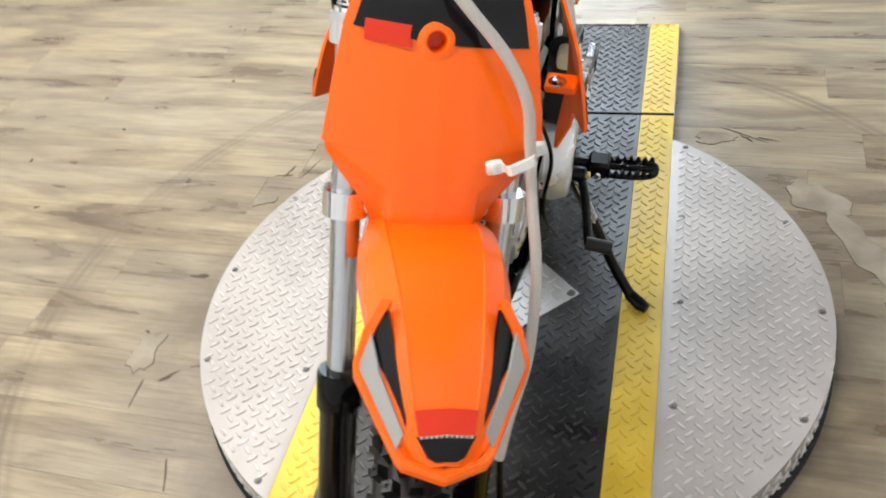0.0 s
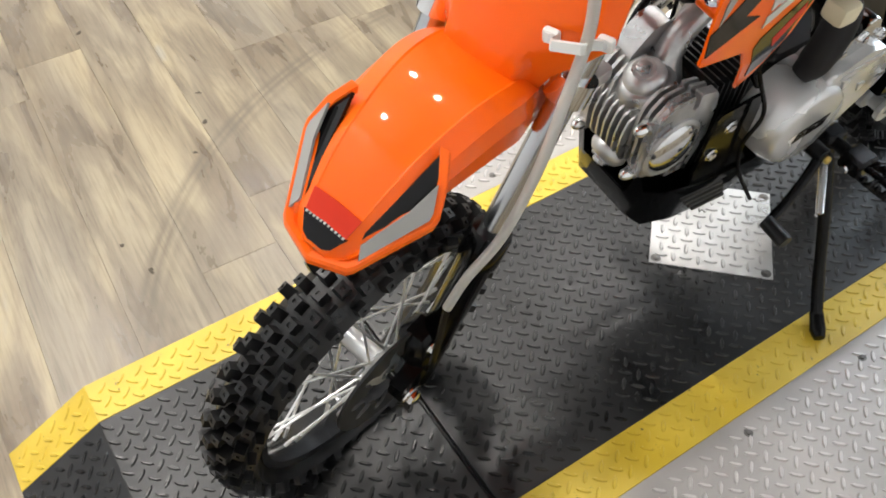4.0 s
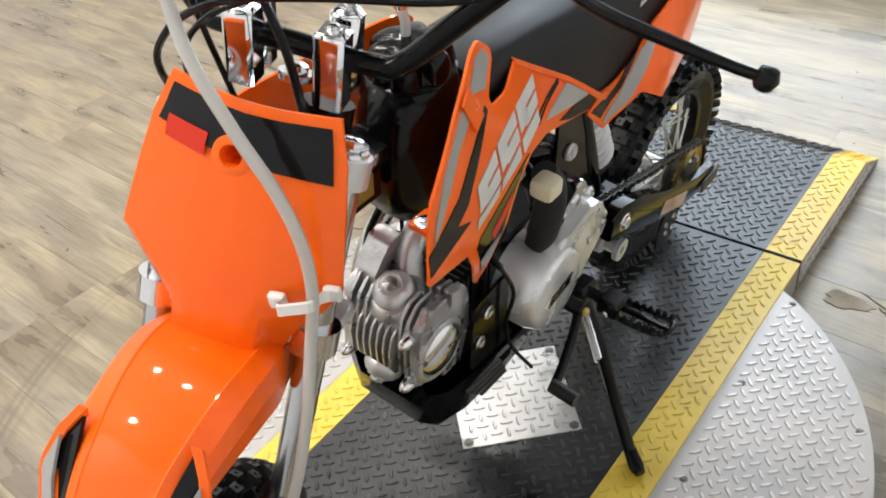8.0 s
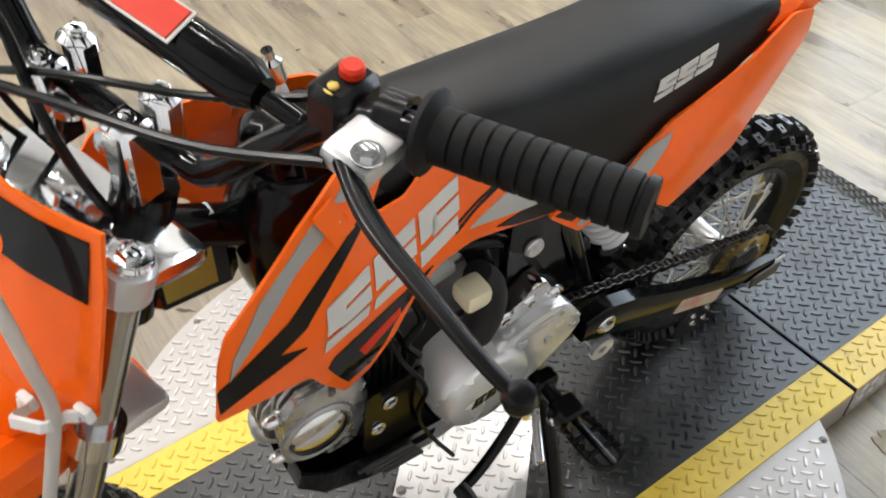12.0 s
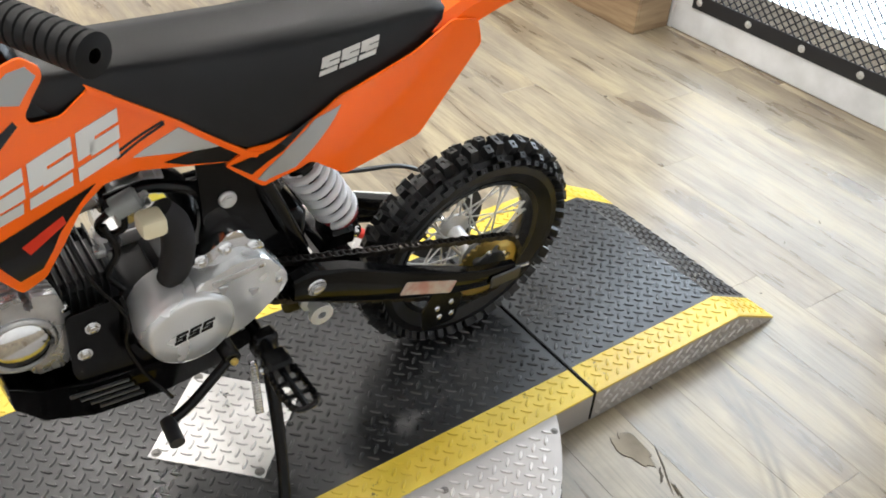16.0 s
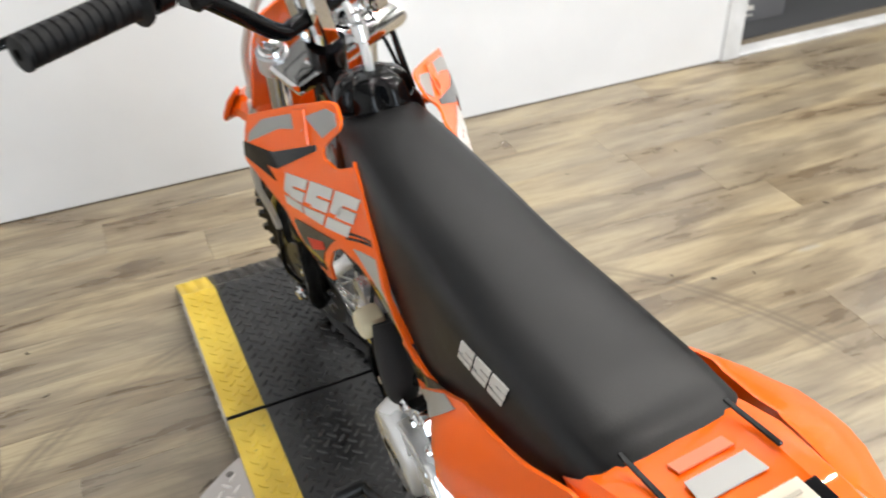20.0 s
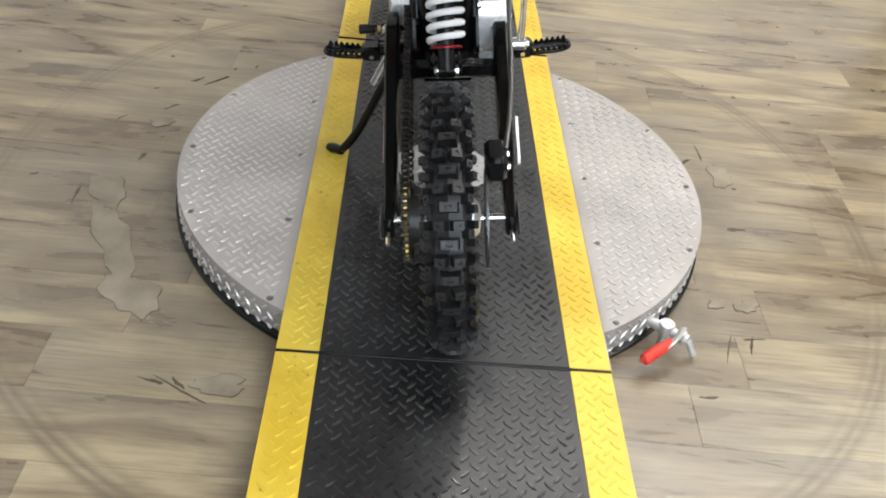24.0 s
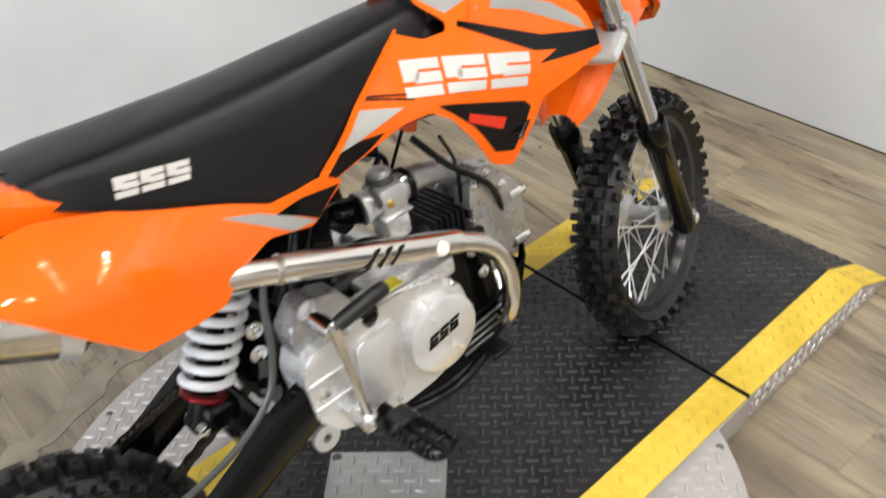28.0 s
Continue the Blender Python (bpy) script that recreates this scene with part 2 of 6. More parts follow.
def lathe(profile, m=None, seg=32, closed=False):
    """Turns a profile of (radius, height) about local z, then moves it by m."""
    bm = bmesh.new()
    rings = []
    for r, z in profile:
        rings.append([bm.verts.new((r * math.cos(w), r * math.sin(w), z)) for w in (2 * math.pi * k / seg for k in range(seg))] if r > 1e-6 else [bm.verts.new((0, 0, z))])
    pairs = list(zip(rings, rings[1:])) + ([(rings[-1], rings[0])] if closed else [])
    for a, b in pairs:
        for k in range(seg):
            l = (k + 1) % seg
            if len(a) == 1 and len(b) == 1:
                continue
            if len(a) == 1:
                bm.faces.new((a[0], b[l], b[k]))
            elif len(b) == 1:
                bm.faces.new((a[k], a[l], b[0]))
            else:
                bm.faces.new((a[k], a[l], b[l], b[k]))
    if m is not None:
        bm.transform(m)
    return finish(bm)


def axis(p, d):
    """A pose at p whose z looks along d."""
    return Matrix.Translation(p) @ Vector(d).to_track_quat("Z", "Y").to_matrix().to_4x4()


def disc(p, d, r, h, bevel=0.002, seg=24):
    """A round plate or stub of height h from p along d."""
    b = min(bevel, h / 2, r / 2)
    return lathe([(0, 0), (r, 0), (r, h - b), (r - b, h), (0, h)], axis(p, d), seg)


def bolt(p, d, r=0.006, h=0.005):
    bm = lathe([(0, 0), (r, 0), (r * 0.95, h * 0.8), (r * 0.6, h), (0, h)], axis(p, d), 6)
    return add(bm, disc(p, d, r * 1.5, h * 0.25, 0.0005, 12))


def plate(outline, thick, m=None, bevel=0.0):
    """A flat plate from an outline in local x, y, thick along z."""
    bm = bmesh.new()
    lo = [bm.verts.new((x, y, 0)) for x, y in outline]
    hi = [bm.verts.new((x, y, thick)) for x, y in outline]
    n = len(lo)
    bm.faces.new(lo[::-1])
    top = bm.faces.new(hi)
    for k in range(n):
        bm.faces.new((lo[k], lo[(k + 1) % n], hi[(k + 1) % n], hi[k]))
    if bevel:
        bmesh.ops.bevel(bm, geom=list(top.edges), offset=bevel, segments=2, affect="EDGES", profile=0.5)
    if m is not None:
        bm.transform(m)
    return finish(bm)


def loft(rings, caps=True, closed=True):
    """A skin over rings of equal count."""
    bm = bmesh.new()
    vs = [[bm.verts.new(q) for q in r] for r in rings]
    n = len(vs[0])
    for a, b in zip(vs, vs[1:]):
        for k in range(n if closed else n - 1):
            l = (k + 1) % n
            bm.faces.new((a[k], a[l], b[l], b[k]))
    if caps and closed:
        bm.faces.new(vs[0][::-1]), bm.faces.new(vs[-1])
    return finish(bm)


def shell(bm, thick):
    """Gives a skin thickness, inwards from its normals."""
    finish(bm)
    bmesh.ops.solidify(bm, geom=bm.faces[:], thickness=thick)
    return finish(bm)


def backed(bm, drop):
    """Gives a creased skin a back, moved by one vector, and walls round its edges."""
    finish(bm)
    ring = [e for e in bm.edges if e.is_boundary]
    faces = bm.faces[:]
    low = {v: bm.verts.new(v.co + Vector(drop)) for v in bm.verts[:]}
    for f in faces:
        bm.faces.new([low[v] for v in reversed(list(f.verts))])
    for e in ring:
        a, b = e.verts
        bm.faces.new((a, b, low[b], low[a]))
    return finish(bm)


# ---- room ----
FRONT, LEFT, BACK, RIGHT, HEIGHT = 1.70, 1.585, -2.28, -4.2, 3.1
floor = tagged(part("floor", box(-5.2, 4.2, -4.4, 1.8, -0.06, -0.004), M_subfloor), "worn greyish beige wood-look vinyl plank floor of a workshop", "floor", kind="structure")
TILT = Matrix.Rotation(radians(-1.9), 4, "Z")


def wall(name, bm, material, label):
    return tagged(part(name, bm, material, smooth=0), label, "wall", kind="structure")


wall("wall_front", box(FRONT, FRONT + 0.12, -1.76, LEFT + 0.2, 0, HEIGHT, m=TILT), M_wall, "plain white painted wall with a scuffed foot")
wall("wall_left", box(BACK - 0.2, FRONT + 0.2, LEFT, LEFT + 0.12, 0, HEIGHT), M_wall, "plain white painted side wall")
tagged(part("ceiling", box(-5.2, 4.2, -4.4, 1.8, HEIGHT, HEIGHT + 0.1), M_ceiling), "dull grey workshop ceiling", "ceiling", kind="structure")

# ---- turntable ----
TOP = 0.08
W, WI, SEAM, TOE, CREST, RD = 0.305, 0.228, 0.625, 1.205, 1.058, 0.607


def treads(pitch, inside, z, length=0.024, width=0.0066, height=0.0026):
    """Raised lozenges of tread plate over a level sheet."""
    verts, faces = [], []
    ring = [(-0.5, 0), (-0.25, -0.5), (0.25, -0.5), (0.5, 0), (0.25, 0.5), (-0.25, 0.5)]
    top = [(-0.38, 0), (-0.2, -0.28), (0.2, -0.28), (0.38, 0), (0.2, 0.28), (-0.2, 0.28)]
    nx, ny = int(2.6 / pitch), int(1.4 / pitch)
    for half in (0, 1):
        a = radians(45 if half else -45)
        c, s = math.cos(a), math.sin(a)
        for i in range(-nx // 2, nx // 2 + 1):
            for j in range(-ny // 2, ny // 2 + 1):
                x, y = (i + half / 2) * pitch, (j + half / 2) * pitch
                if not inside(x, y):
                    continue
                b = len(verts)
                for lift, shape in ((0, ring), (height, top)):
                    for u, w in shape:
                        u, w = u * length, w * width
                        verts.append((x + c * u - s * w, y + s * u + c * w, z + lift))
                faces += [(b + k, b + (k + 1) % 6, b + 6 + (k + 1) % 6, b + 6 + k) for k in range(6)]
                faces.append(tuple(b + 6 + k for k in range(6)))
    me = bpy.data.meshes.new("tread")
    me.from_pydata(verts, [], faces)
    return me


def tread_part(name, pitch, inside, z, material, parent, label=""):
    material = {M_steel: M_steel_t, M_black: M_black_t}.get(material, material)
    ob = new(name, treads(pitch, inside, z))
    ob.data.materials.append(material)
    ob.data.shade_smooth()
    ob.data.set_sharp_from_angle(angle=radians(25))
    ob.parent = parent
    return tagged(ob, label, kind="stuff")


def empty(name, m=None):
    ob = new(name)
    if m is not None:
        ob.matrix_world = m
    return ob


M_screw = mat("dull_screw", (0.16, 0.15, 0.14), 0.5, 0.6)
turntable = tagged(empty("turntable"), "round tread-plate turntable with a black and yellow centre deck", "turntable")
PITCH = 0.03


def half_disc(sign):
    a0 = math.asin(W / RD)
    pts = [(RD * math.cos(a), sign * RD * math.sin(a)) for a in np.linspace(a0, math.pi - a0, 49)]
    return pts if sign > 0 else pts[::-1]


for sign in (1, -1):
    d = part("half_disc", plate(half_disc(sign), 0.006, pose(0, 0, TOP - 0.006), 0.0015), M_steel, turntable, "bright bare steel tread-plate half disc")
    tread_part("tread", PITCH, lambda x, y: sign * y > W + 0.012 and math.hypot(x, y) < RD - 0.012, TOP, M_steel, d)
    skirt = loft([[(r * x / RD, sign * abs(r * y / RD), z) for x, y in half_disc(1)] for r, z in ((RD - 0.002, TOP - 0.006), (RD - 0.002, 0.012))], False, False)
    sk = part("skirt", shell(skirt, 0.003), M_steel, turntable, "bent tread-plate skirt")
    a0 = math.asin(W / RD) + 0.03
    me = treads(PITCH, lambda x, y: RD * a0 < x + RD * math.pi / 2 < RD * (math.pi - a0) and 0.012 < y + 0.045 < 0.07, 0.0)
    for q in me.vertices:
        x, y, z = q.co
        a, rad = x / RD + math.pi / 2, RD - 0.0005 + z
        q.co = (rad * math.cos(a), sign * rad * math.sin(a), y + 0.045)
    me.materials.append(M_steel_t)
    st = new("tread", me)
    st.parent = sk
    tagged(st, kind="stuff")
    base = loft([[(r * x / RD, sign * abs(r * y / RD), z) for x, y in half_disc(1)] for r, z in ((RD - 0.03, 0.03), (RD + 0.008, 0.012), (RD + 0.008, 0.0))], False, False)
    part("base_ring", shell(base, 0.003), M_satin, turntable, "black base ring")
    for x, y in ((-0.494, 0.335), (-0.247, 0.333), (-0.245, 0.538), (0, 0.336), (0, 0.586), (0.247, 0.333), (0.247, 0.538), (0.49, 0.333)):
        part("screw", bolt((x, sign * y, TOP), (0, 0, 1), 0.0048, 0.003), M_screw, d, "dark screw head")
body = part("centre_deck", box(-SEAM + 0.003, SEAM - 0.003, -WI, WI, TOP - 0.005, TOP, 0.001), M_black, turntable, "scuffed black painted tread plate")
tread_part("tread", PITCH, lambda x, y: abs(x) < SEAM - 0.012 and abs(y) < WI - 0.004, TOP, M_black, body)
for sign in (1, -1):
    lo, hi = sorted((sign * WI, sign * W))
    st = part("edge_stripe", box(-SEAM + 0.003, SEAM - 0.003, lo, hi, TOP - 0.005, TOP + 0.0003, 0.001), M_yellow, turntable, "chipped yellow painted edge stripe")
    tread_part("tread", PITCH, lambda x, y: abs(x) < SEAM - 0.012 and WI + 0.004 < sign * y < W - 0.008, TOP, M_yellow, st)
    part("deck_side", box(-SEAM + 0.003, SEAM - 0.003, sign * W - 0.003, sign * W - 0.0005, 0.004, TOP - 0.004), M_steel, turntable)
M_cover = mat("polished_tread_plate", (0.7, 0.69, 0.68), 0.3, 0.9)
vary(M_cover, (0.42, 0.415, 0.405), (0.56, 0.555, 0.545), 9, 0.26, 0.42)
cover = part("cover_plate", box(-0.105, 0.105, -0.105, 0.105, TOP, TOP + 0.003, 0.0008, pose(0, 0, 0, 0, 0, 45)), M_cover, turntable, "square bright tread-plate hatch cover")
for a in range(4):
    part("screw", bolt((0.132 * math.cos(a * math.pi / 2), 0.132 * math.sin(a * math.pi / 2), TOP + 0.003), (0, 0, 1), 0.006, 0.003), M_screw, cover)
tread_part("tread", PITCH, lambda x, y: abs(x) + abs(y) < 0.138, TOP + 0.003, M_cover, cover)


# ---- bike ----
LEAN = 7.5
bike = tagged(empty("dirt_bike", Matrix.Translation((0, -0.015, TOP)) @ Matrix.Rotation(radians(-LEAN), 4, "X")), "small orange and black off-road motorcycle leaning on its kickstand", "motorcycle")
STEER, RAKE = 20, 20
HEAD = Vector((0.405, 0, 0.80))
UP = Vector((-math.sin(radians(RAKE)), 0, math.cos(radians(RAKE))))
S = Matrix.Translation(HEAD + Vector((0, -0.034, 0))) @ Matrix.Rotation(radians(STEER), 4, UP) @ Matrix.Translation(-HEAD)
I4 = Matrix.Identity(4)
AX_F, AX_R = Vector((0.722, 0, 0.229)), Vector((-0.50, 0, 0.229))


def turned(bm):
    bm.transform(S)
    return bm


def sub(name, parent):
    ob = empty(name)
    ob.parent = parent
    return ob


def skin(outline, yfun, thick, sign=1, step=0.02, off=0.0):
    """A curved sheet over an outline in x, z that stands at y = sign * yfun(x, z); thick towards the middle."""
    bm = bmesh.new()
    bm.faces.new([bm.verts.new((x, 0, z)) for x, z in outline])
    xs, zs = [p[0] for p in outline], [p[1] for p in outline]
    for lo, hi, n in ((min(xs), max(xs), (1, 0, 0)), (min(zs), max(zs), (0, 0, 1))):
        for c in np.arange(lo + step, hi, step):
            bmesh.ops.bisect_plane(bm, geom=bm.verts[:] + bm.edges[:] + bm.faces[:], dist=1e-5, plane_co=Vector(n) * float(c), plane_no=n)
    for w in bm.verts:
        w.co.y = sign * (yfun(w.co.x, w.co.z) + off)
    faces = bm.faces[:]
    rim = [e for e in bm.edges if len(e.link_faces) == 1]
    made = bmesh.ops.duplicate(bm, geom=bm.verts[:] + bm.edges[:] + bm.faces[:])
    pair = made["vert_map"]
    for w in [q for q in made["geom"] if isinstance(q, bmesh.types.BMVert)]:
        w.co.y -= sign * thick
    for e in rim:
        a, b = e.verts
        bm.faces.new((a, b, pair[b], pair[a]))
    return finish(bm)


def rounded(outline, r=0.008, n=3):
    """Rounds the corners of an outline."""
    out = []
    k = len(outline)
    for i in range(k):
        p, a, b = (Vector(outline[j % k]) for j in (i, i - 1, i + 1))
        u, w = a - p, b - p
        d = min(r, u.length * 0.45, w.length * 0.45)
        s, e = p + u.normalized() * d, p + w.normalized() * d
        for t in np.linspace(0, 1, n + 1):
            q = s * (1 - t) ** 2 + p * 2 * t * (1 - t) + e * t * t
            out.append((q.x, q.y))
    return out


def y_shroud(x, z):
    b = float(np.interp(x, (-0.05, 0.11, 0.3, 0.42), (0.085, 0.088, 0.118, 0.142)))
    k = float(np.interp(x, (0.1, 0.22, 0.39), (0.42, 0.42, 0.18)))
    return b - k * max(0, z - 0.70) - 0.2 * max(0, 0.62 - z)


def y_shroud_right(x, z):
    return y_shroud(x, z) + 0.03 * min(1.0, max(0.0, (x - 0.2) / 0.17))


def panel_top(x):
    """Height at which a side panel meets the seat."""
    return float(np.interp(x, (-0.43, -0.33, -0.266, -0.15, -0.077, -0.03), (0.783, 0.782, 0.75, 0.70, 0.662, 0.67)))


def swollen(x, z, low, rise):
    f = min(1.0, max(0.0, (panel_top(x) + 0.012 - z) / rise))
    top = float(np.interp(x, (-0.42, -0.33, -0.26, -0.05), (0.072, 0.078, 0.086, 0.089)))
    return top + (low - top) * f ** 0.8


def y_left(x, z):
    low = float(np.interp(x, (-0.40, -0.28, -0.14, -0.05, 0.02), (0.07, 0.096, 0.124, 0.09, 0.088)))
    return swollen(x, z, low, 0.05)


def y_right(x, z):
    low = float(np.interp(x, (-0.43, -0.36, -0.30, -0.24, -0.18, -0.12, -0.05, 0.02), (0.128, 0.158, 0.162, 0.15, 0.13, 0.108, 0.092, 0.088)))
    return swollen(x, z + 0.02 * min(1.0, max(0.0, (-0.24 - x) / 0.08)), low, 0.055)


# ---- wheels ----
def knob(l, b, h, taper=0.8):
    """Corners of a tread block: across, along, out."""
    out = []
    for k, z in ((1, -0.006), (taper, h)):
        out += [(sx * b / 2 * k, sy * l / 2 * k, z) for sx, sy in ((-1, -1), (1, -1), (1, 1), (-1, 1))]
    return out


def carcass(r, w, inner, seg=72):
    """The tyre without its blocks, about local z."""
    crown, half = r - 0.016, w / 2
    prof = [(inner, -half * 0.55), (inner + 0.012, -half * 0.72), (inner + (crown - inner) * 0.45, -half * 0.93), (crown - 0.022, -half * 0.9), (crown - 0.006, -half * 0.55), (crown, 0), (crown - 0.006, half * 0.55), (crown - 0.022, half * 0.9), (inner + (crown - inner) * 0.45, half * 0.93), (inner + 0.012, half * 0.72), (inner, half * 0.55)]
    return lathe(prof, None, seg, True)


def tread_block(r, w, across, along, l, b, h):
    """One tread block with a small dimple, in the wheel's terms."""
    crown, half = r - 0.016, w / 2
    lean = across / half * 0.95
    bm = bmesh.new()
    pts = knob(l, b, h) + [(u * 0.36, t * 0.36, h) for u, t, _ in knob(l, b, h)[4:]] + [(u * 0.3, t * 0.3, h - 0.0022) for u, t, _ in knob(l, b, h)[4:]]
    vs = []
    for u, t, z in pts:
        rad = crown - 0.0185 * (across / half) ** 2 + z * math.cos(lean) - u * math.sin(lean)
        ax = across * 0.92 + u * math.cos(lean) + z * math.sin(lean)
        ang = (along + t) / r
        vs.append(bm.verts.new((rad * math.cos(ang), rad * math.sin(ang), ax)))
    for k in range(4):
        n = (k + 1) % 4
        bm.faces.new((vs[k], vs[n], vs[4 + n], vs[4 + k]))
        bm.faces.new((vs[4 + k], vs[4 + n], vs[8 + n], vs[8 + k]))
        bm.faces.new((vs[8 + k], vs[8 + n], vs[12 + n], vs[12 + k]))
    bm.faces.new(vs[12:])
    return finish(bm)


M_spoke = mat("bright_spoke", (0.75, 0.75, 0.74), 0.3, 0.7)
M_rim = mat("black_rim", (0.015, 0.015, 0.016), 0.25)
M_gold = mat("gold_sprocket", (0.6, 0.43, 0.12), 0.35, 0.9)
M_darksteel = mat("dark_steel", (0.1, 0.1, 0.1), 0.4, 0.8)


def make_wheel(name, centre, m, r, w, rim_r, rows, count, hub_r, label):
    """A spoked wheel. Local z of the parts is the axle, towards the bike's left."""
    wheel = sub(name, bike)
    wheel["label"] = label
    a = m @ axis(centre, (0, 1, 0))
    bm = carcass(r, w, rim_r)
    bm.transform(a)
    part("tyre", finish(bm), M_rubber, wheel, "black knobbly off-road tyre", 30)
    for row in rows:
        first = part("tread_block", tread_block(r, w, *row), M_rubber, wheel, "", 20)
        for i in range(count):
            ob = first if i == 0 else new("tread_block", first.data)
            ob.parent = wheel
            ob.matrix_local = a @ Matrix.Rotation(2 * math.pi * i / count, 4, "Z")
    k = w * 0.3
    part("rim", lathe([(rim_r + 0.006, -k), (rim_r + 0.004, -k - 0.003), (rim_r - 0.006, -k), (rim_r - 0.012, -k * 0.4), (rim_r - 0.015, 0), (rim_r - 0.012, k * 0.4), (rim_r - 0.006, k), (rim_r + 0.004, k + 0.003), (rim_r + 0.006, k)], a, 60, True), M_rim, wheel, "glossy black rim")
    hw = 0.042
    part("hub", lathe([(0.012, -hw - 0.012), (hub_r * 0.8, -hw - 0.01), (hub_r + 0.006, -hw), (hub_r + 0.006, -hw + 0.005), (hub_r * 0.55, -hw + 0.012), (hub_r * 0.5, 0), (hub_r * 0.55, hw - 0.012), (hub_r + 0.006, hw - 0.005), (hub_r + 0.006, hw), (hub_r * 0.8, hw + 0.01), (0.012, hw + 0.012)], a, 28, True), M_alu, wheel, "silver hub")
    part("axle", add(rod((0, 0, -0.1), (0, 0, 0.1), 0.007), add(bolt((0, 0, 0.096), (0, 0, 1), 0.012, 0.012), bolt((0, 0, -0.096), (0, 0, -1), 0.012, 0.012))), M_chrome, wheel).matrix_local = a
    for side in (1, -1):
        for lean in (1, -1):
            ang = 0.62 * lean
            bm = rod((hub_r * math.cos(ang), hub_r * math.sin(ang), side * (hw - 0.003)), (rim_r - 0.012, 0, side * 0.006), 0.0019, 6)
            add(bm, rod((rim_r - 0.03, 0.03 * hub_r * math.sin(ang) / 0.1, side * 0.0085), (rim_r - 0.012, 0, side * 0.006), 0.0028, 6))
            first = part("spoke", bm, M_spoke, wheel)
            for i in range(9):
                ob = first if i == 0 else new("spoke", first.data)
                ob.parent = wheel
                ob.matrix_local = a @ Matrix.Rotation(2 * math.pi * (i + (0.25 if lean > 0 else 0.5) + (0.12 if side > 0 else 0)) / 9, 4, "Z")
    return wheel, a


REAR_ROWS = [(0, 0, 0.018, 0.033, 0.017), (-0.0115, 0.0285, 0.018, 0.021, 0.017), (0.0115, 0.0285, 0.018, 0.021, 0.017), (-0.0265, 0.0142, 0.017, 0.014, 0.016), (0.0265, 0.0142, 0.017, 0.014, 0.016), (-0.035, -0.002, 0.017, 0.011, 0.013), (0.035, -0.002, 0.017, 0.011, 0.013), (-0.035, 0.0285, 0.017, 0.011, 0.013), (0.035, 0.0285, 0.017, 0.011, 0.013)]
FRONT_ROWS = [(0, 0, 0.017, 0.016, 0.015), (-0.0115, 0.0235, 0.017, 0.017, 0.015), (0.0115, 0.0235, 0.017, 0.017, 0.015), (-0.025, 0.002, 0.017, 0.016, 0.015), (0.025, 0.002, 0.017, 0.016, 0.015), (-0.0375, 0.022, 0.018, 0.012, 0.013), (0.0375, 0.022, 0.018, 0.012, 0.013)]
S_W = Matrix.Translation(HEAD + Vector((0, -0.023, 0))) @ Matrix.Rotation(radians(15), 4, UP) @ Matrix.Translation(-HEAD)
front_wheel, A_F = make_wheel("front_wheel", Vector((0.713, 0, 0.221)), S_W, 0.246, 0.086, 0.187, FRONT_ROWS, 34, 0.03, "spoked front wheel with a black rim")
rear_wheel, A_R = make_wheel("rear_wheel", AX_R, I4, 0.237, 0.077, 0.157, REAR_ROWS, 26, 0.032, "spoked rear wheel with a black rim")


def holed_disc(r, inner, thick, m, teeth=0, tooth=0.005, windows=0):
    """A ring plate, with teeth or round-ended windows in it."""
    n = 144
    out = [((r + (tooth * (0.5 + 0.5 * math.cos(2 * math.pi * teeth * k / n)) if teeth else 0)), 2 * math.pi * k / n) for k in range(n)]
    bm = bmesh.new()
    ro, ri = [], []
    for rad, a in out:
        dent = 0.0
        if windows:
            dent = max(0, math.sin(windows * a)) ** 0.6 * (r - inner) * 0.55
        ro.append([bm.verts.new((rad * math.cos(a), rad * math.sin(a), z)) for z in (0, thick)])
        ri.append([bm.verts.new(((inner + dent) * math.cos(a), (inner + dent) * math.sin(a), z)) for z in (0, thick)])
    for k in range(n):
        l = (k + 1) % n
        bm.faces.new((ro[k][1], ro[l][1], ri[l][1], ri[k][1]))
        bm.faces.new((ro[k][0], ri[k][0], ri[l][0], ro[l][0]))
        bm.faces.new((ro[k][0], ro[l][0], ro[l][1], ro[k][1]))
        bm.faces.new((ri[k][0], ri[k][1], ri[l][1], ri[l][0]))
    bm.transform(m)
    return finish(bm)


CY = 0.074
part("sprocket", holed_disc(0.07, 0.036, 0.005, A_R @ pose(0, 0, CY - 0.0025), 37, 0.006, 6), M_gold, rear_wheel, "gold-coloured rear sprocket")
part("sprocket_carrier", disc((-0.5, 0.05, AX_R.z), (0, 1, 0), 0.042, 0.03), M_darksteel, rear_wheel)
for k in range(6):
    a = k * math.pi / 3 + 0.4
    part("sprocket_bolt", bolt((-0.5 + 0.04 * math.cos(a), CY + 0.003, AX_R.z + 0.04 * math.sin(a)), (0, 1, 0), 0.005, 0.005), M_chrome, rear_wheel)
part("brake_disc", holed_disc(0.088, 0.045, 0.004, A_R @ pose(0, 0, -0.066), 0, 0, 9), M_darksteel, rear_wheel, "dark drilled brake disc")
part("brake_disc", holed_disc(0.095, 0.05, 0.004, A_F @ pose(0, 0, 0.058), 0, 0, 9), M_darksteel, front_wheel, "dark drilled brake disc")

# ---- swingarm, chain, shock ----
swingarm = sub("swingarm", bike)
M_gloss = mat("gloss_black_steel", (0.003, 0.003, 0.0032), 0.1, Specular_IOR_Level=0.17)


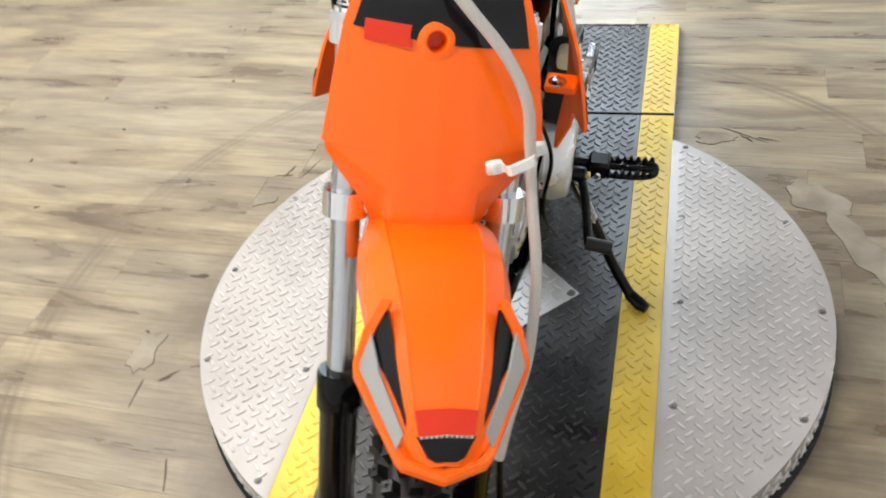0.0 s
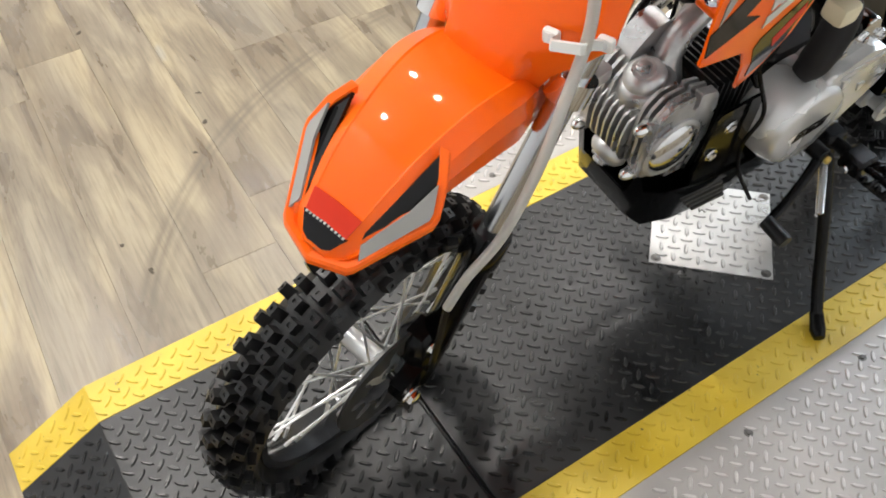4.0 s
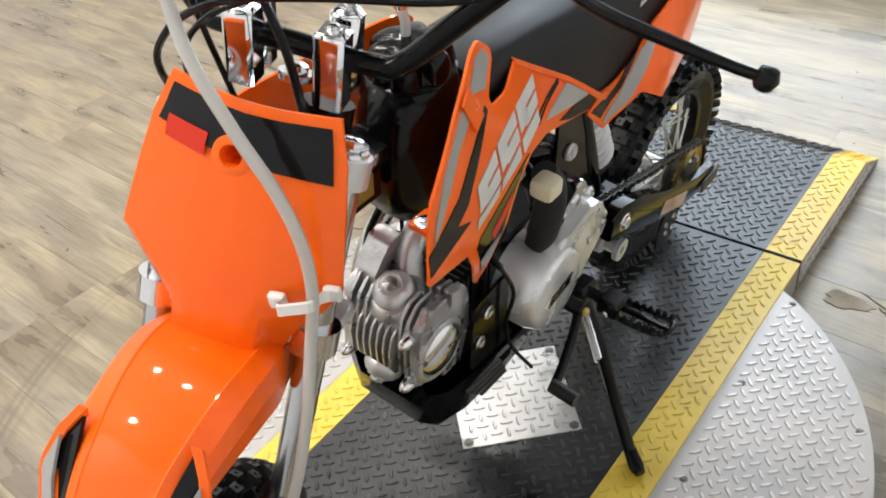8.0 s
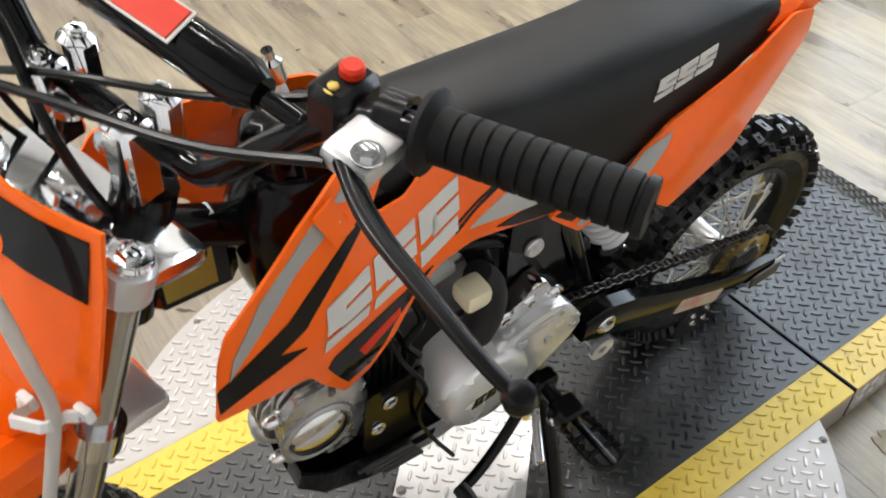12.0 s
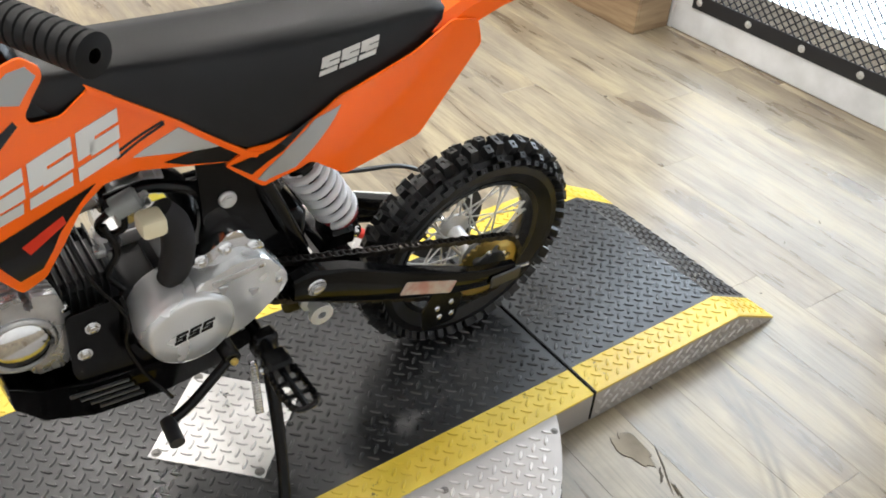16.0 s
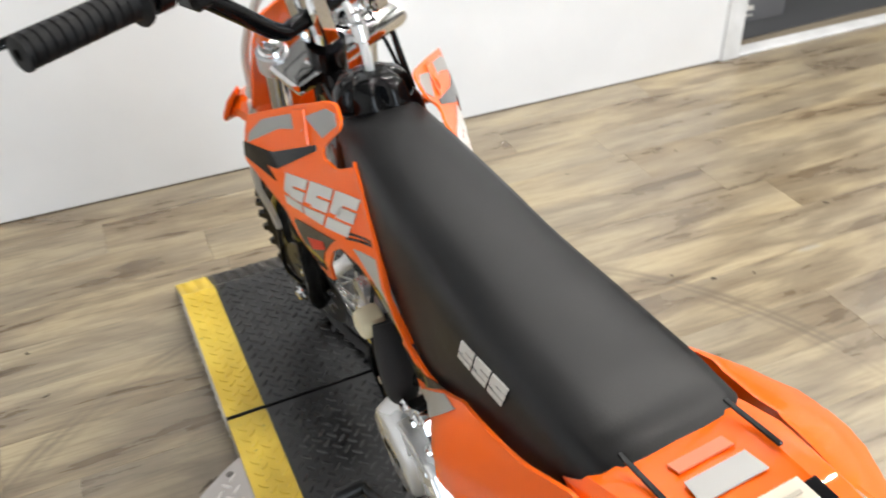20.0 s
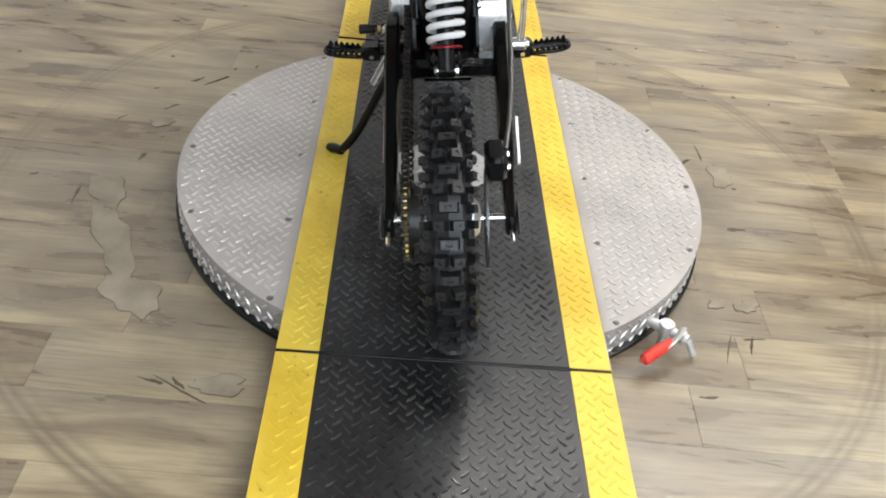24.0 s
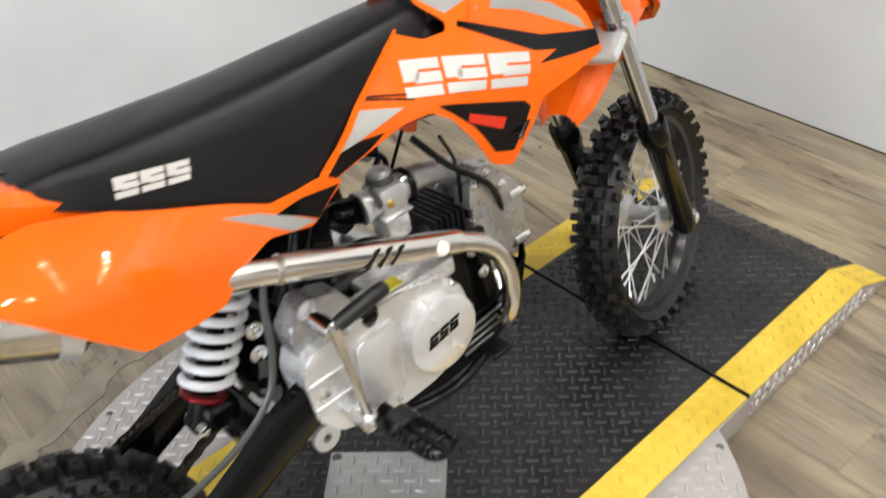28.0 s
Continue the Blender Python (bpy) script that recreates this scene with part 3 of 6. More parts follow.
def bar_arm(y, sign):
    """One tapered box arm from pivot to axle."""
    rings = []
    for x, z, h, t in ((-0.075, 0.405, 0.022, 0.012), (-0.105, 0.402, 0.033, 0.014), (-0.17, 0.375, 0.037, 0.014), (-0.28, 0.32, 0.032, 0.013), (-0.4, 0.27, 0.026, 0.012), (-0.46, 0.250, 0.022, 0.010), (-0.535, 0.236, 0.020, 0.009)):
        rings.append([(x, y + a * t, z + b * h) for a, b in ((-1, -0.8), (-0.7, -1), (0.7, -1), (1, -0.8), (1, 0.8), (0.7, 1), (-0.7, 1), (-1, 0.8))])
    return loft(rings)


for sy in (1, -1):
    part("arm", bar_arm(sy * 0.105, sy), M_gloss, swingarm, "glossy black box-section arm")
    part("pivot_bolt", add(bolt((-0.111, sy * 0.119, 0.402), (0, sy, 0), 0.010, 0.008), disc((-0.111, sy * 0.118, 0.402), (0, sy, 0), 0.016, 0.003)), M_chrome, swingarm)
    part("chain_adjuster", box(-0.545, -0.475, min(sy * 0.116, sy * 0.121), max(sy * 0.116, sy * 0.121), 0.222, 0.252, 0.003), M_darksteel, swingarm, "dark axle plate")
    part("adjuster_bolt", rod((-0.535, sy * 0.106, 0.237), (-0.575, sy * 0.106, 0.233), 0.004, 8), M_chrome, swingarm)
part("cross_member", box(-0.215, -0.165, -0.1, 0.1, 0.345, 0.385, 0.01), M_gloss, swingarm)
part("shock_bracket", box(-0.235, -0.185, -0.03, 0.03, 0.365, 0.405, 0.008), M_gloss, swingarm)
M_label = mat("worn_foil_label", (0.55, 0.5, 0.46), 0.4, 0.3)
vary(M_label, (0.62, 0.58, 0.52), (0.5, 0.25, 0.2), 30)
part("label", plate(rounded([(-0.06, -0.014), (0.06, -0.014), (0.06, 0.014), (-0.06, 0.014)], 0.004), 0.0008, Matrix.Translation((-0.33, 0.1187, 0.296)) @ Matrix.Rotation(radians(-23), 4, "Y") @ Matrix.Rotation(radians(90), 4, "X") @ Matrix.Rotation(radians(180), 4, "Y")), M_label, swingarm, "worn foil sticker")
part("reflector", plate(rounded([(-0.05, -0.008), (0.05, -0.008), (0.05, 0.008), (-0.05, 0.008)], 0.006), 0.005, Matrix.Translation((-0.362, -0.124, 0.30)) @ Matrix.Rotation(radians(-23), 4, "Y") @ Matrix.Rotation(radians(90), 4, "X")), M_white, swingarm, "pale plastic slider strip")
guide = sub("chain_guide", swingarm)
part("plate", plate(rounded([(-0.35, 0.15), (-0.42, 0.15), (-0.43, 0.215), (-0.41, 0.235), (-0.36, 0.25), (-0.34, 0.2)], 0.01), 0.004, Matrix.Translation((0, 0.1, 0)) @ Matrix.Rotation(radians(90), 4, "X")), M_satin, guide)
for x, z in ((-0.383, 0.175), (-0.41, 0.172), (-0.375, 0.2), (-0.405, 0.205)):
    part("bolt", bolt((x, 0.1, z), (0, 1, 0), 0.0045, 0.004), M_chrome, guide)

M_chain = mat("oiled_chain", (0.05, 0.045, 0.04), 0.35, 0.9)
chain = sub("chain", bike)


def loop(c0, r0, c1, r1, n):
    """Even points round two pulleys in x, z."""
    d = Vector(c1) - Vector(c0)
    base = math.atan2(d.y, d.x)
    off = math.acos((r0 - r1) / d.length)
    pts = []
    for c, r, a0, a1 in ((c0, r0, base + off, base + 2 * math.pi - off), (c1, r1, base - off, base + off)):
        pts += [Vector((c[0] + r * math.cos(a), c[1] + r * math.sin(a))) for a in np.linspace(a0, a1, 24)]
    pts.append(pts[0])
    s = [0]
    for a, b in zip(pts, pts[1:]):
        s.append(s[-1] + (b - a).length)
    out = []
    for q in np.linspace(0, s[-1], n, endpoint=False):
        out.append((float(np.interp(q, s, [p.x for p in pts])), float(np.interp(q, s, [p.y for p in pts]))))
    return out


lp = loop((-0.02, 0.414), 0.033, (-0.5, AX_R.z), 0.073, 106)
link = bmesh.new()
for sy in (-0.0055, 0.0055):
    add(link, plate(rounded([(-0.0085, -0.005), (0.0085, -0.005), (0.0085, 0.005), (-0.0085, 0.005)], 0.005, 2), 0.0014, Matrix.Translation((0, sy, 0)) @ Matrix.Rotation(radians(90), 4, "X")))
add(link, rod((0.0, -0.006, 0), (0.0, 0.006, 0), 0.0042, 8))
first = part("link", link, M_chain, chain, "oily dark roller chain link")
for i, (x, z) in enumerate(lp):
    nx, nz = lp[(i + 1) % len(lp)]
    ob = first if i == 0 else new("link", first.data)
    ob.parent = chain
    ob.matrix_local = Matrix.Translation((x, CY + (0.002 if i % 2 else 0), z)) @ Matrix.Rotation(-math.atan2(nz - z, nx - x), 4, "Y")

shock = sub("rear_shock", bike)
P0, P1 = Vector((-0.238, 0, 0.378)), Vector((-0.105, 0, 0.612))
d = (P1 - P0).normalized()
part("damper", add(rod(P0, P0 + d * 0.12, 0.017, 16), rod(P0 + d * 0.1, P1, 0.011, 16)), M_satin, shock)
side = d.orthogonal().normalized()
up2 = d.cross(side)
coil = [P0 + d * (0.053 + 0.152 * t) + 0.031 * (math.cos(w) * side + math.sin(w) * up2) for t, w in ((k / 168, 2 * math.pi * 7 * k / 168) for k in range(169))]
M_spring = mat("white_spring_paint", (0.72, 0.72, 0.72), 0.35)
part("spring", tube(coil, 0.0062, 8), M_spring, shock, "white painted coil spring")
M_red = mat("red_anodised", (0.2, 0.006, 0.01), 0.3, 0.6)
part("lower_cup", disc(P0 + d * 0.041, d, 0.031, 0.005), M_red, shock, "red spring seat")
part("upper_cup", disc(P0 + d * 0.203, d, 0.034, 0.009), M_satin, shock, "black spring seat")
for q in (P0, P1):
    part("eye", lathe([(0.008, -0.014), (0.014, -0.014), (0.014, 0.014), (0.008, 0.014)], axis(q, (0, 1, 0)), 16, True), M_satin, shock)
    for sy in (1, -1):
        part("mount_bolt", bolt(q + Vector((0, sy * 0.016, 0)), (0, sy, 0), 0.008, 0.008), M_chrome, shock)

# ---- frame ----
frame_thing = sub("frame", bike)
M_olivelabel = mat("olive_label", (0.33, 0.27, 0.03), 0.4)
part("spine", tube(spline([(0.385, 0, 0.775), (0.25, 0, 0.71), (0.08, 0, 0.645), (-0.03, 0, 0.615)]), 0.021, 12), M_gloss, frame_thing)
part("head_tube", rod(HEAD + UP * -0.105 + Vector((-0.012, 0, 0)), HEAD + UP * 0.03 + Vector((-0.012, 0, 0)), 0.026, 16), M_gloss, frame_thing)
part("gusset", box(0.325, 0.412, -0.02, 0.02, 0.685, 0.775, 0.012), M_gloss, frame_thing)
part("neck_label", box(0.35, 0.398, 0.0204, 0.0214, 0.706, 0.752), M_olivelabel, frame_thing, "olive yellow neck label")
part("pivot_casting", box(-0.13, -0.088, -0.054, 0.054, 0.32, 0.5, 0.012), M_gloss, frame_thing, "glossy black frame casting")
for sy in (1, -1):
    part("side_plate", plate(rounded([(0.04 if sy > 0 else -0.005, 0.65), (-0.035, 0.66), (-0.04, 0.575), (-0.07, 0.49), (-0.12, 0.44), (-0.15, 0.36), (-0.125, 0.30), (-0.085, 0.30), (-0.075, 0.37), (-0.06, 0.455), (-0.03, 0.5), (0.03 if sy > 0 else -0.012, 0.51), (0.036 if sy > 0 else -0.01, 0.56)], 0.012), 0.006, Matrix.Translation((0, sy * 0.062 + 0.003, 0)) @ Matrix.Rotation(radians(90), 4, "X")), M_gloss, frame_thing, "glossy black frame plate")
    if sy > 0:
        part("plate_bolt", add(disc((0.001, sy * 0.065, 0.577), (0, sy, 0), 0.013, 0.005), bolt((0.001, sy * 0.07, 0.577), (0, sy, 0), 0.008, 0.004)), M_alu, frame_thing)
    if sy < 0:
        for x, z in ((-0.148, 0.505), (-0.152, 0.47)):
            part("plate_bolt", bolt((x, -0.062, z), (0, -1, 0), 0.008, 0.007), M_chrome, frame_thing)
    part("lower_pivot", lathe([(0.007, -0.02), (0.02, -0.02), (0.02, -0.012), (0.011, -0.008), (0.011, 0.008), (0.02, 0.012), (0.02, 0.02), (0.007, 0.02)], axis((-0.122, sy * 0.1, 0.335), (0, 1, 0)), 20, True), M_alu, frame_thing, "flanged chain roller")
    part("rail", tube(spline([(-0.03, sy * 0.045, 0.63), (-0.15, sy * 0.05, 0.665), (-0.3, sy * 0.05, 0.735), (-0.42, sy * 0.045, 0.775)]), 0.010), M_gloss, frame_thing)
    part("stay", tube(spline([(-0.03, sy * 0.056, 0.63), (-0.075, sy * 0.056, 0.53), (-0.115, sy * 0.056, 0.43)]), 0.014), M_gloss, frame_thing)
    part("cradle_plate", plate(rounded([(0.155, 0.475), (0.232, 0.47), (0.238, 0.36), (0.215, 0.295), (0.13, 0.285), (0.125, 0.33), (0.15, 0.37)], 0.008), 0.005, Matrix.Translation((0, sy * 0.075 + 0.0025, 0)) @ Matrix.Rotation(radians(90), 4, "X")), M_gloss, frame_thing, "black engine bracket")
    for x, z in ((0.202, 0.438), (0.218, 0.393)):
        part("bracket_bolt", bolt((x, sy * 0.0785, z), (0, sy, 0), 0.007, 0.006), M_chrome, frame_thing)

# skid plate: a bent, ribbed sheet under the engine
sk = sub("skid_plate", bike)
rings = []
for x, z, w in ((0.325, 0.345, 0.058), (0.318, 0.30, 0.068), (0.285, 0.262, 0.078), (0.22, 0.236, 0.082), (0.12, 0.226, 0.082), (0.03, 0.232, 0.075), (-0.03, 0.245, 0.066)):
    rings.append([(x, y * w, z + (0.055 + 0.045 * min(1, max(0, (x + 0.03) / 0.1)) * min(1, max(0, (0.33 - x) / 0.06))) * max(0, abs(y) - 0.75) / 0.25) for y in (-1, -0.9, -0.75, -0.4, 0, 0.4, 0.75, 0.9, 1)])
part("pan", shell(loft(rings, False, False), 0.003), M_gloss, sk, "glossy black bent skid plate")
for k in range(4):
    for sy in (1, -1):
        part("rib", tube([(0.25 - 0.012 * k, sy * 0.0835, 0.322 - 0.014 * k), (0.17 - 0.006 * k, sy * 0.0838, 0.314 - 0.013 * k)], 0.003, 6), M_darksteel, sk)

# ---- engine ----
engine = sub("engine", bike)
vary(M_alu, (0.56, 0.56, 0.56), (0.72, 0.72, 0.71), 14, 0.3, 0.44)
grain(M_alu, 400, 0.08)
M_cast = mat("raw_cast_aluminium", (0.6, 0.6, 0.6), 0.36, 0.75)
vary(M_cast, (0.36, 0.36, 0.365), (0.58, 0.58, 0.575), 22, 0.22, 0.38)
grain(M_cast, 260, 0.14)
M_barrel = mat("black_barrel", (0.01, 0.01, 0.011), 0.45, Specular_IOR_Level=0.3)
M_polish = mat("silver_painted_cover", (0.76, 0.76, 0.75), 0.3, 0.6)
vary(M_polish, (0.7, 0.7, 0.695), (0.8, 0.8, 0.795), 6, 0.2, 0.33)
XZ = Matrix.Rotation(radians(90), 4, "X")


def side_plate(outline, y0, y1, r=0.01, bevel=0.006):
    """A block from an outline in x, z between y0 and y1; the bevel lies on the outer end."""
    th = abs(y1 - y0)
    bm = plate(rounded(outline, r, 4), th, None, bevel)
    if y1 > y0:
        bm.transform(Matrix.Translation((0, y0, 0)) @ Matrix(((1, 0, 0, 0), (0, 0, 1, 0), (0, 1, 0, 0), (0, 0, 0, 1))))
    else:
        bm.transform(Matrix.Translation((0, y0, 0)) @ Matrix(((1, 0, 0, 0), (0, 0, -1, 0), (0, 1, 0, 0), (0, 0, 0, 1))))
    return finish(bm)


# black instead of silver: the shade on the crankcase is put into its colour
part("crankcase", side_plate([(0.155, 0.45), (0.15, 0.34), (0.10, 0.305), (-0.02, 0.30), (-0.07, 0.335), (-0.09, 0.40), (-0.075, 0.44), (0.0, 0.452), (0.06, 0.457)], -0.07, 0.046, 0.02), M_barrel, engine, "cast crankcase, coloured dark for the shade on it")
part("breather_box", box(-0.05, 0.10, -0.034, 0.045, 0.45, 0.475, 0.01), M_barrel, engine, "black upper crankcase cover")
part("flywheel_cover", lathe([(0, 0.0515), (0.03, 0.0515), (0.057, 0.050), (0.062, 0.047), (0.0645, 0.040), (0.0665, 0.034), (0.069, 0.028), (0.071, -0.024)], axis((0.081, 0.068, 0.404), (0, 1, 0)), 40), M_polish, engine, "polished silver side cover")
part("sprocket_cover", side_plate([(0.065, 0.478), (0.0, 0.497), (-0.035, 0.49), (-0.072, 0.437), (-0.06, 0.41), (-0.008, 0.365), (0.06, 0.34), (0.10, 0.40)], 0.044, 0.107, 0.009, 0.006), M_polish, engine, "polished silver sprocket cover")
part("cover_rib", side_plate([(0.045, 0.474), (-0.03, 0.484), (-0.034, 0.476), (0.045, 0.464)], 0.106, 0.1085, 0.002, 0.001), M_alu, engine)
for x, z in ((0.03, 0.455), (-0.015, 0.43)):
    part("cover_boss", side_plate([(x - 0.008, z + 0.004), (x + 0.008, z + 0.007), (x + 0.002, z - 0.010)], 0.104, 0.1095, 0.002, 0.0015), M_alu, engine, "triangular cast boss")
for x, z in ((-0.026, 0.478), (-0.055, 0.435)):
    part("cover_bolt", bolt((x, 0.106, z), (0, 1, 0), 0.0045, 0.004), M_chrome, engine)
part("gearbox_rear", side_plate([(-0.06, 0.478), (-0.118, 0.47), (-0.132, 0.44), (-0.128, 0.37), (-0.10, 0.335), (-0.06, 0.32)], -0.064, -0.124, 0.01, 0.005), M_polish, engine, "silver rear of the gearbox")
for z in (0.39, 0.43):
    part("cover_boss", box(-0.128, -0.07, -0.129, -0.124, z - 0.004, z + 0.004, 0.002), M_alu, engine)
part("clutch_cover", side_plate([(0.13, 0.455), (0.05, 0.475), (-0.04, 0.475), (-0.09, 0.44), (-0.1, 0.38), (-0.07, 0.325), (0.0, 0.30), (0.08, 0.305), (0.14, 0.335), (0.15, 0.4)], -0.068, -0.118, 0.025, 0.014), M_polish, engine, "cast silver clutch cover")
part("round_cap", lathe([(0, 0.024), (0.053, 0.0235), (0.059, 0.020), (0.061, 0.0)], axis((0.085, -0.115, 0.385), (0, -1, 0)), 40), M_polish, engine, "round silver cover")
part("cover_ridge", side_plate([(0.02, 0.45), (-0.05, 0.445), (-0.06, 0.345), (0.01, 0.33)], -0.118, -0.126, 0.015, 0.004), M_alu, engine)
part("oil_cap", add(disc((-0.015, -0.105, 0.462), (0, -0.5, 0.85), 0.016, 0.014), box(-0.028, -0.002, -0.122, -0.114, 0.472, 0.482, 0.002)), M_satin, engine, "black oil filler cap")
M_ylabel = mat("yellow_sticker", (0.75, 0.62, 0.03), 0.5)
part("case_top", box(0.012, 0.142, -0.113, -0.037, 0.448, 0.4775, 0.006, None, 2), M_polish, engine, "silver top of the crankcase")
part("sticker", box(0.018, 0.056, -0.105, -0.082, 0.4776, 0.479, 0.0, None), M_ylabel, engine, "small yellow warning sticker")
for x, z in ((0.125, 0.44), (-0.075, 0.44), (-0.085, 0.36), (0.0, 0.315), (0.12, 0.335)):
    part("cover_bolt", bolt((x, -0.116, z), (0, -1, 0), 0.0045, 0.005), M_chrome, engine)
for sy, ox, oz, oy in ((1, 0.110, 0.392, 0.1195), (-1, 0.052, 0.378, -0.1395)):
    for k in range(3):
        for z0, z1, x0, x1 in ((0.0, 0.0055, 0, 0.017), (0.0055, 0.0085, 0.012, 0.017), (0.0075, 0.0115, 0.002, 0.018), (0.0115, 0.0145, 0.003, 0.008), (0.0145, 0.0195, 0.004, 0.021)):
            x, up = ox - sy * 0.0195 * k, oz + 0.0035 * k
            part("emblem_bar", plate([(x - sy * x0, up + z0), (x - sy * x1, up + z0 + 0.003), (x - sy * x1, up + z1 + 0.003), (x - sy * x0, up + z1)], 0.0012, Matrix.Translation((0, oy + 0.0006, 0)) @ XZ), M_satin, engine)
# cylinder with cooling fins, then the head
part("cylinder", box(0.15, 0.24, -0.046, 0.045, 0.36, 0.488, 0.01), M_barrel, engine, "black finned cylinder")
M_fin_glint = mat("fin_edge_glint", (0.16, 0.16, 0.16), 0.5, 0.6)
for k in range(7):
    x = 0.163 + k * 0.0105
    fin = part("fin", side_plate([(x - 0.0014, 0.5), (x + 0.0014, 0.5), (x + 0.0014, 0.345), (x - 0.0014, 0.345)], -0.056, 0.054, 0.0004, 0.0004), M_barrel, engine, "black cooling fin")
    # pale strip that paints the glint along the fin's machined edge
    part("fin_edge", box(x - 0.0007, x + 0.0007, -0.02, 0.046, 0.4998, 0.5012), M_fin_glint, fin, "machined edge, coloured pale for its glint")
part("cylinder_head", box(0.236, 0.322, -0.048, 0.04, 0.385, 0.48, 0.012, None, 2), M_cast, engine, "silver cylinder head")
HEAD_SIDE = [(0.331, 0.452), (0.33, 0.396), (0.288, 0.389), (0.28, 0.367), (0.239, 0.367), (0.226, 0.411), (0.225, 0.469), (0.232, 0.503), (0.262, 0.511), (0.2625, 0.487), (0.2715, 0.487), (0.273, 0.516), (0.305, 0.514), (0.323, 0.496)]
for sy in (1, -1):
    for k in range(3):
        y0 = sy * (0.026 + 0.0115 * k)
        shrink = 1 - 0.03 * (2 - k)
        out = [(0.28 + (x - 0.28) * shrink, 0.44 + (z - 0.44) * shrink) for x, z in HEAD_SIDE]
        part("head_fin", side_plate(out, y0, y0 + sy * 0.0045, 0.004, 0.001), M_cast, engine, "cast cooling fin")
    part("head_web", side_plate([(0.318, 0.45), (0.315, 0.405), (0.25, 0.39), (0.24, 0.48), (0.3, 0.485)], sy * 0.026, sy * 0.056, 0.008, 0.001), M_cast, engine)
    part("head_cover", side_plate(HEAD_SIDE, sy * 0.054, sy * 0.062, 0.005, 0.0025), M_cast, engine, "cast side cover of the cylinder head")
    part("cover_lug", side_plate([(0.222, 0.474), (0.232, 0.478), (0.236, 0.42), (0.23, 0.405), (0.219, 0.41)], sy * 0.05, sy * 0.06, 0.004, 0.002), M_cast, engine)
    for z in (0.412, 0.47):
        part("cover_bolt", bolt((0.227, sy * 0.06, z), (0, sy, 0), 0.0045, 0.004), M_chrome, engine)
for k in range(7):
    y = -0.043 + k * 0.0108
    fin = [(0.305, 0.47), (0.322, 0.472), (0.333, 0.464), (0.339, 0.44), (0.337, 0.408), (0.328, 0.392), (0.305, 0.392)]
    part("front_fin", side_plate(fin, y - 0.0015, y + 0.0015, 0.004, 0.0006), M_cast, engine, "cast front cooling fin")
part("cam_ring", lathe([(0.036, 0.0), (0.047, 0.0), (0.0465, 0.004), (0.043, 0.0065), (0.0405, 0.0065), (0.04, 0.003), (0.036, 0.003)], axis((0.288, 0.061, 0.433), (0, 1, 0)), 48, True), M_cast, engine, "raised boss of the cam cover")
part("cam_dome", lathe([(0, 0.0135), (0.012, 0.0128), (0.024, 0.0105), (0.033, 0.007), (0.0385, 0.003), (0.0395, 0.0)], axis((0.288, 0.0625, 0.433), (0, 1, 0)), 48), M_chrome, engine, "polished dome of the cam cover")
for x, z in ((0.323, 0.44), (0.253, 0.426)):
    part("cam_clip", bolt((x, 0.066, z), (0, 1, 0), 0.0035, 0.004), M_darksteel, engine)
part("rocker_box", lathe([(0.040, -0.03), (0.038, 0.0), (0.033, 0.010), (0.029, 0.013), (0, 0.013)], axis((0.289, -0.004, 0.488), (0.35, 0, 0.93)), 28), M_cast, engine, "cast rocker housing")
for p, dr in (((0.2945, -0.004, 0.5), (0.35, 0, 0.93)), ((0.318, -0.004, 0.386), (0.75, 0, -0.66))):
    part("tappet_cap", lathe([(0.0265, 0), (0.0275, 0.004), (0.0265, 0.009), (0.0205, 0.0165), (0.013, 0.0195), (0, 0.0195)], axis(p, dr), 28), M_alu, engine, "silver domed tappet cap")
    part("cap_nut", bolt(Vector(p) + Vector(dr).normalized() * 0.019, dr, 0.0105, 0.009), M_cast, engine)
part("rocker_block", side_plate([(0.222, 0.49), (0.228, 0.53), (0.246, 0.552), (0.27, 0.548), (0.3, 0.516), (0.304, 0.485)], -0.03, -0.064, 0.006, 0.004), M_cast, engine, "cast rocker block with bolted lugs")
for x, z in ((0.238, 0.526), (0.262, 0.538), (0.29, 0.505)):
    part("block_bolt", bolt((x, -0.064, z), (0, -1, 0), 0.0055, 0.006), M_chrome, engine)
for y in (-0.056, 0.046):
    for z in (0.392, 0.474):
        part("stud_boss", disc((0.305, y, z), (1, 0, 0), 0.0105, 0.024, 0.002, 16), M_cast, engine)
        part("acorn_nut", lathe([(0.0085, 0), (0.0085, 0.006), (0.0075, 0.011), (0.0045, 0.0155), (0, 0.017)], axis((0.329, y, z), (1, 0, 0)), 12), M_chrome, engine, "domed chrome nut")
part("intake_manifold", tube(spline([(0.256, -0.012, 0.478), (0.25, -0.016, 0.51), (0.232, -0.02, 0.538), (0.20, -0.024, 0.557), (0.165, -0.028, 0.566), (0.145, -0.028, 0.567)]), [0.028, 0.019, 0.0185, 0.0185, 0.0185, 0.02], 16), M_cast, engine, "silver intake manifold")
carb = sub("carburettor", bike)
part("body", box(0.082, 0.128, -0.054, -0.006, 0.543, 0.588, 0.008, None, 2), M_alu, carb)
part("barrel", add(disc((0.058, -0.03, 0.566), (1, 0, 0), 0.021, 0.08), disc((0.058, -0.03, 0.566), (1, 0, 0), 0.024, 0.01)), M_alu, carb, "silver throttle barrel")
part("flange", disc((0.134, -0.028, 0.565), (1, 0, 0), 0.0265, 0.012), M_satin, carb)
for sz in (-1, 1):
    part("flange_bolt", bolt((0.132, -0.028 - sz * 0.016, 0.565 + sz * 0.019), (-1, 0, 0), 0.005, 0.012), M_chrome, carb)
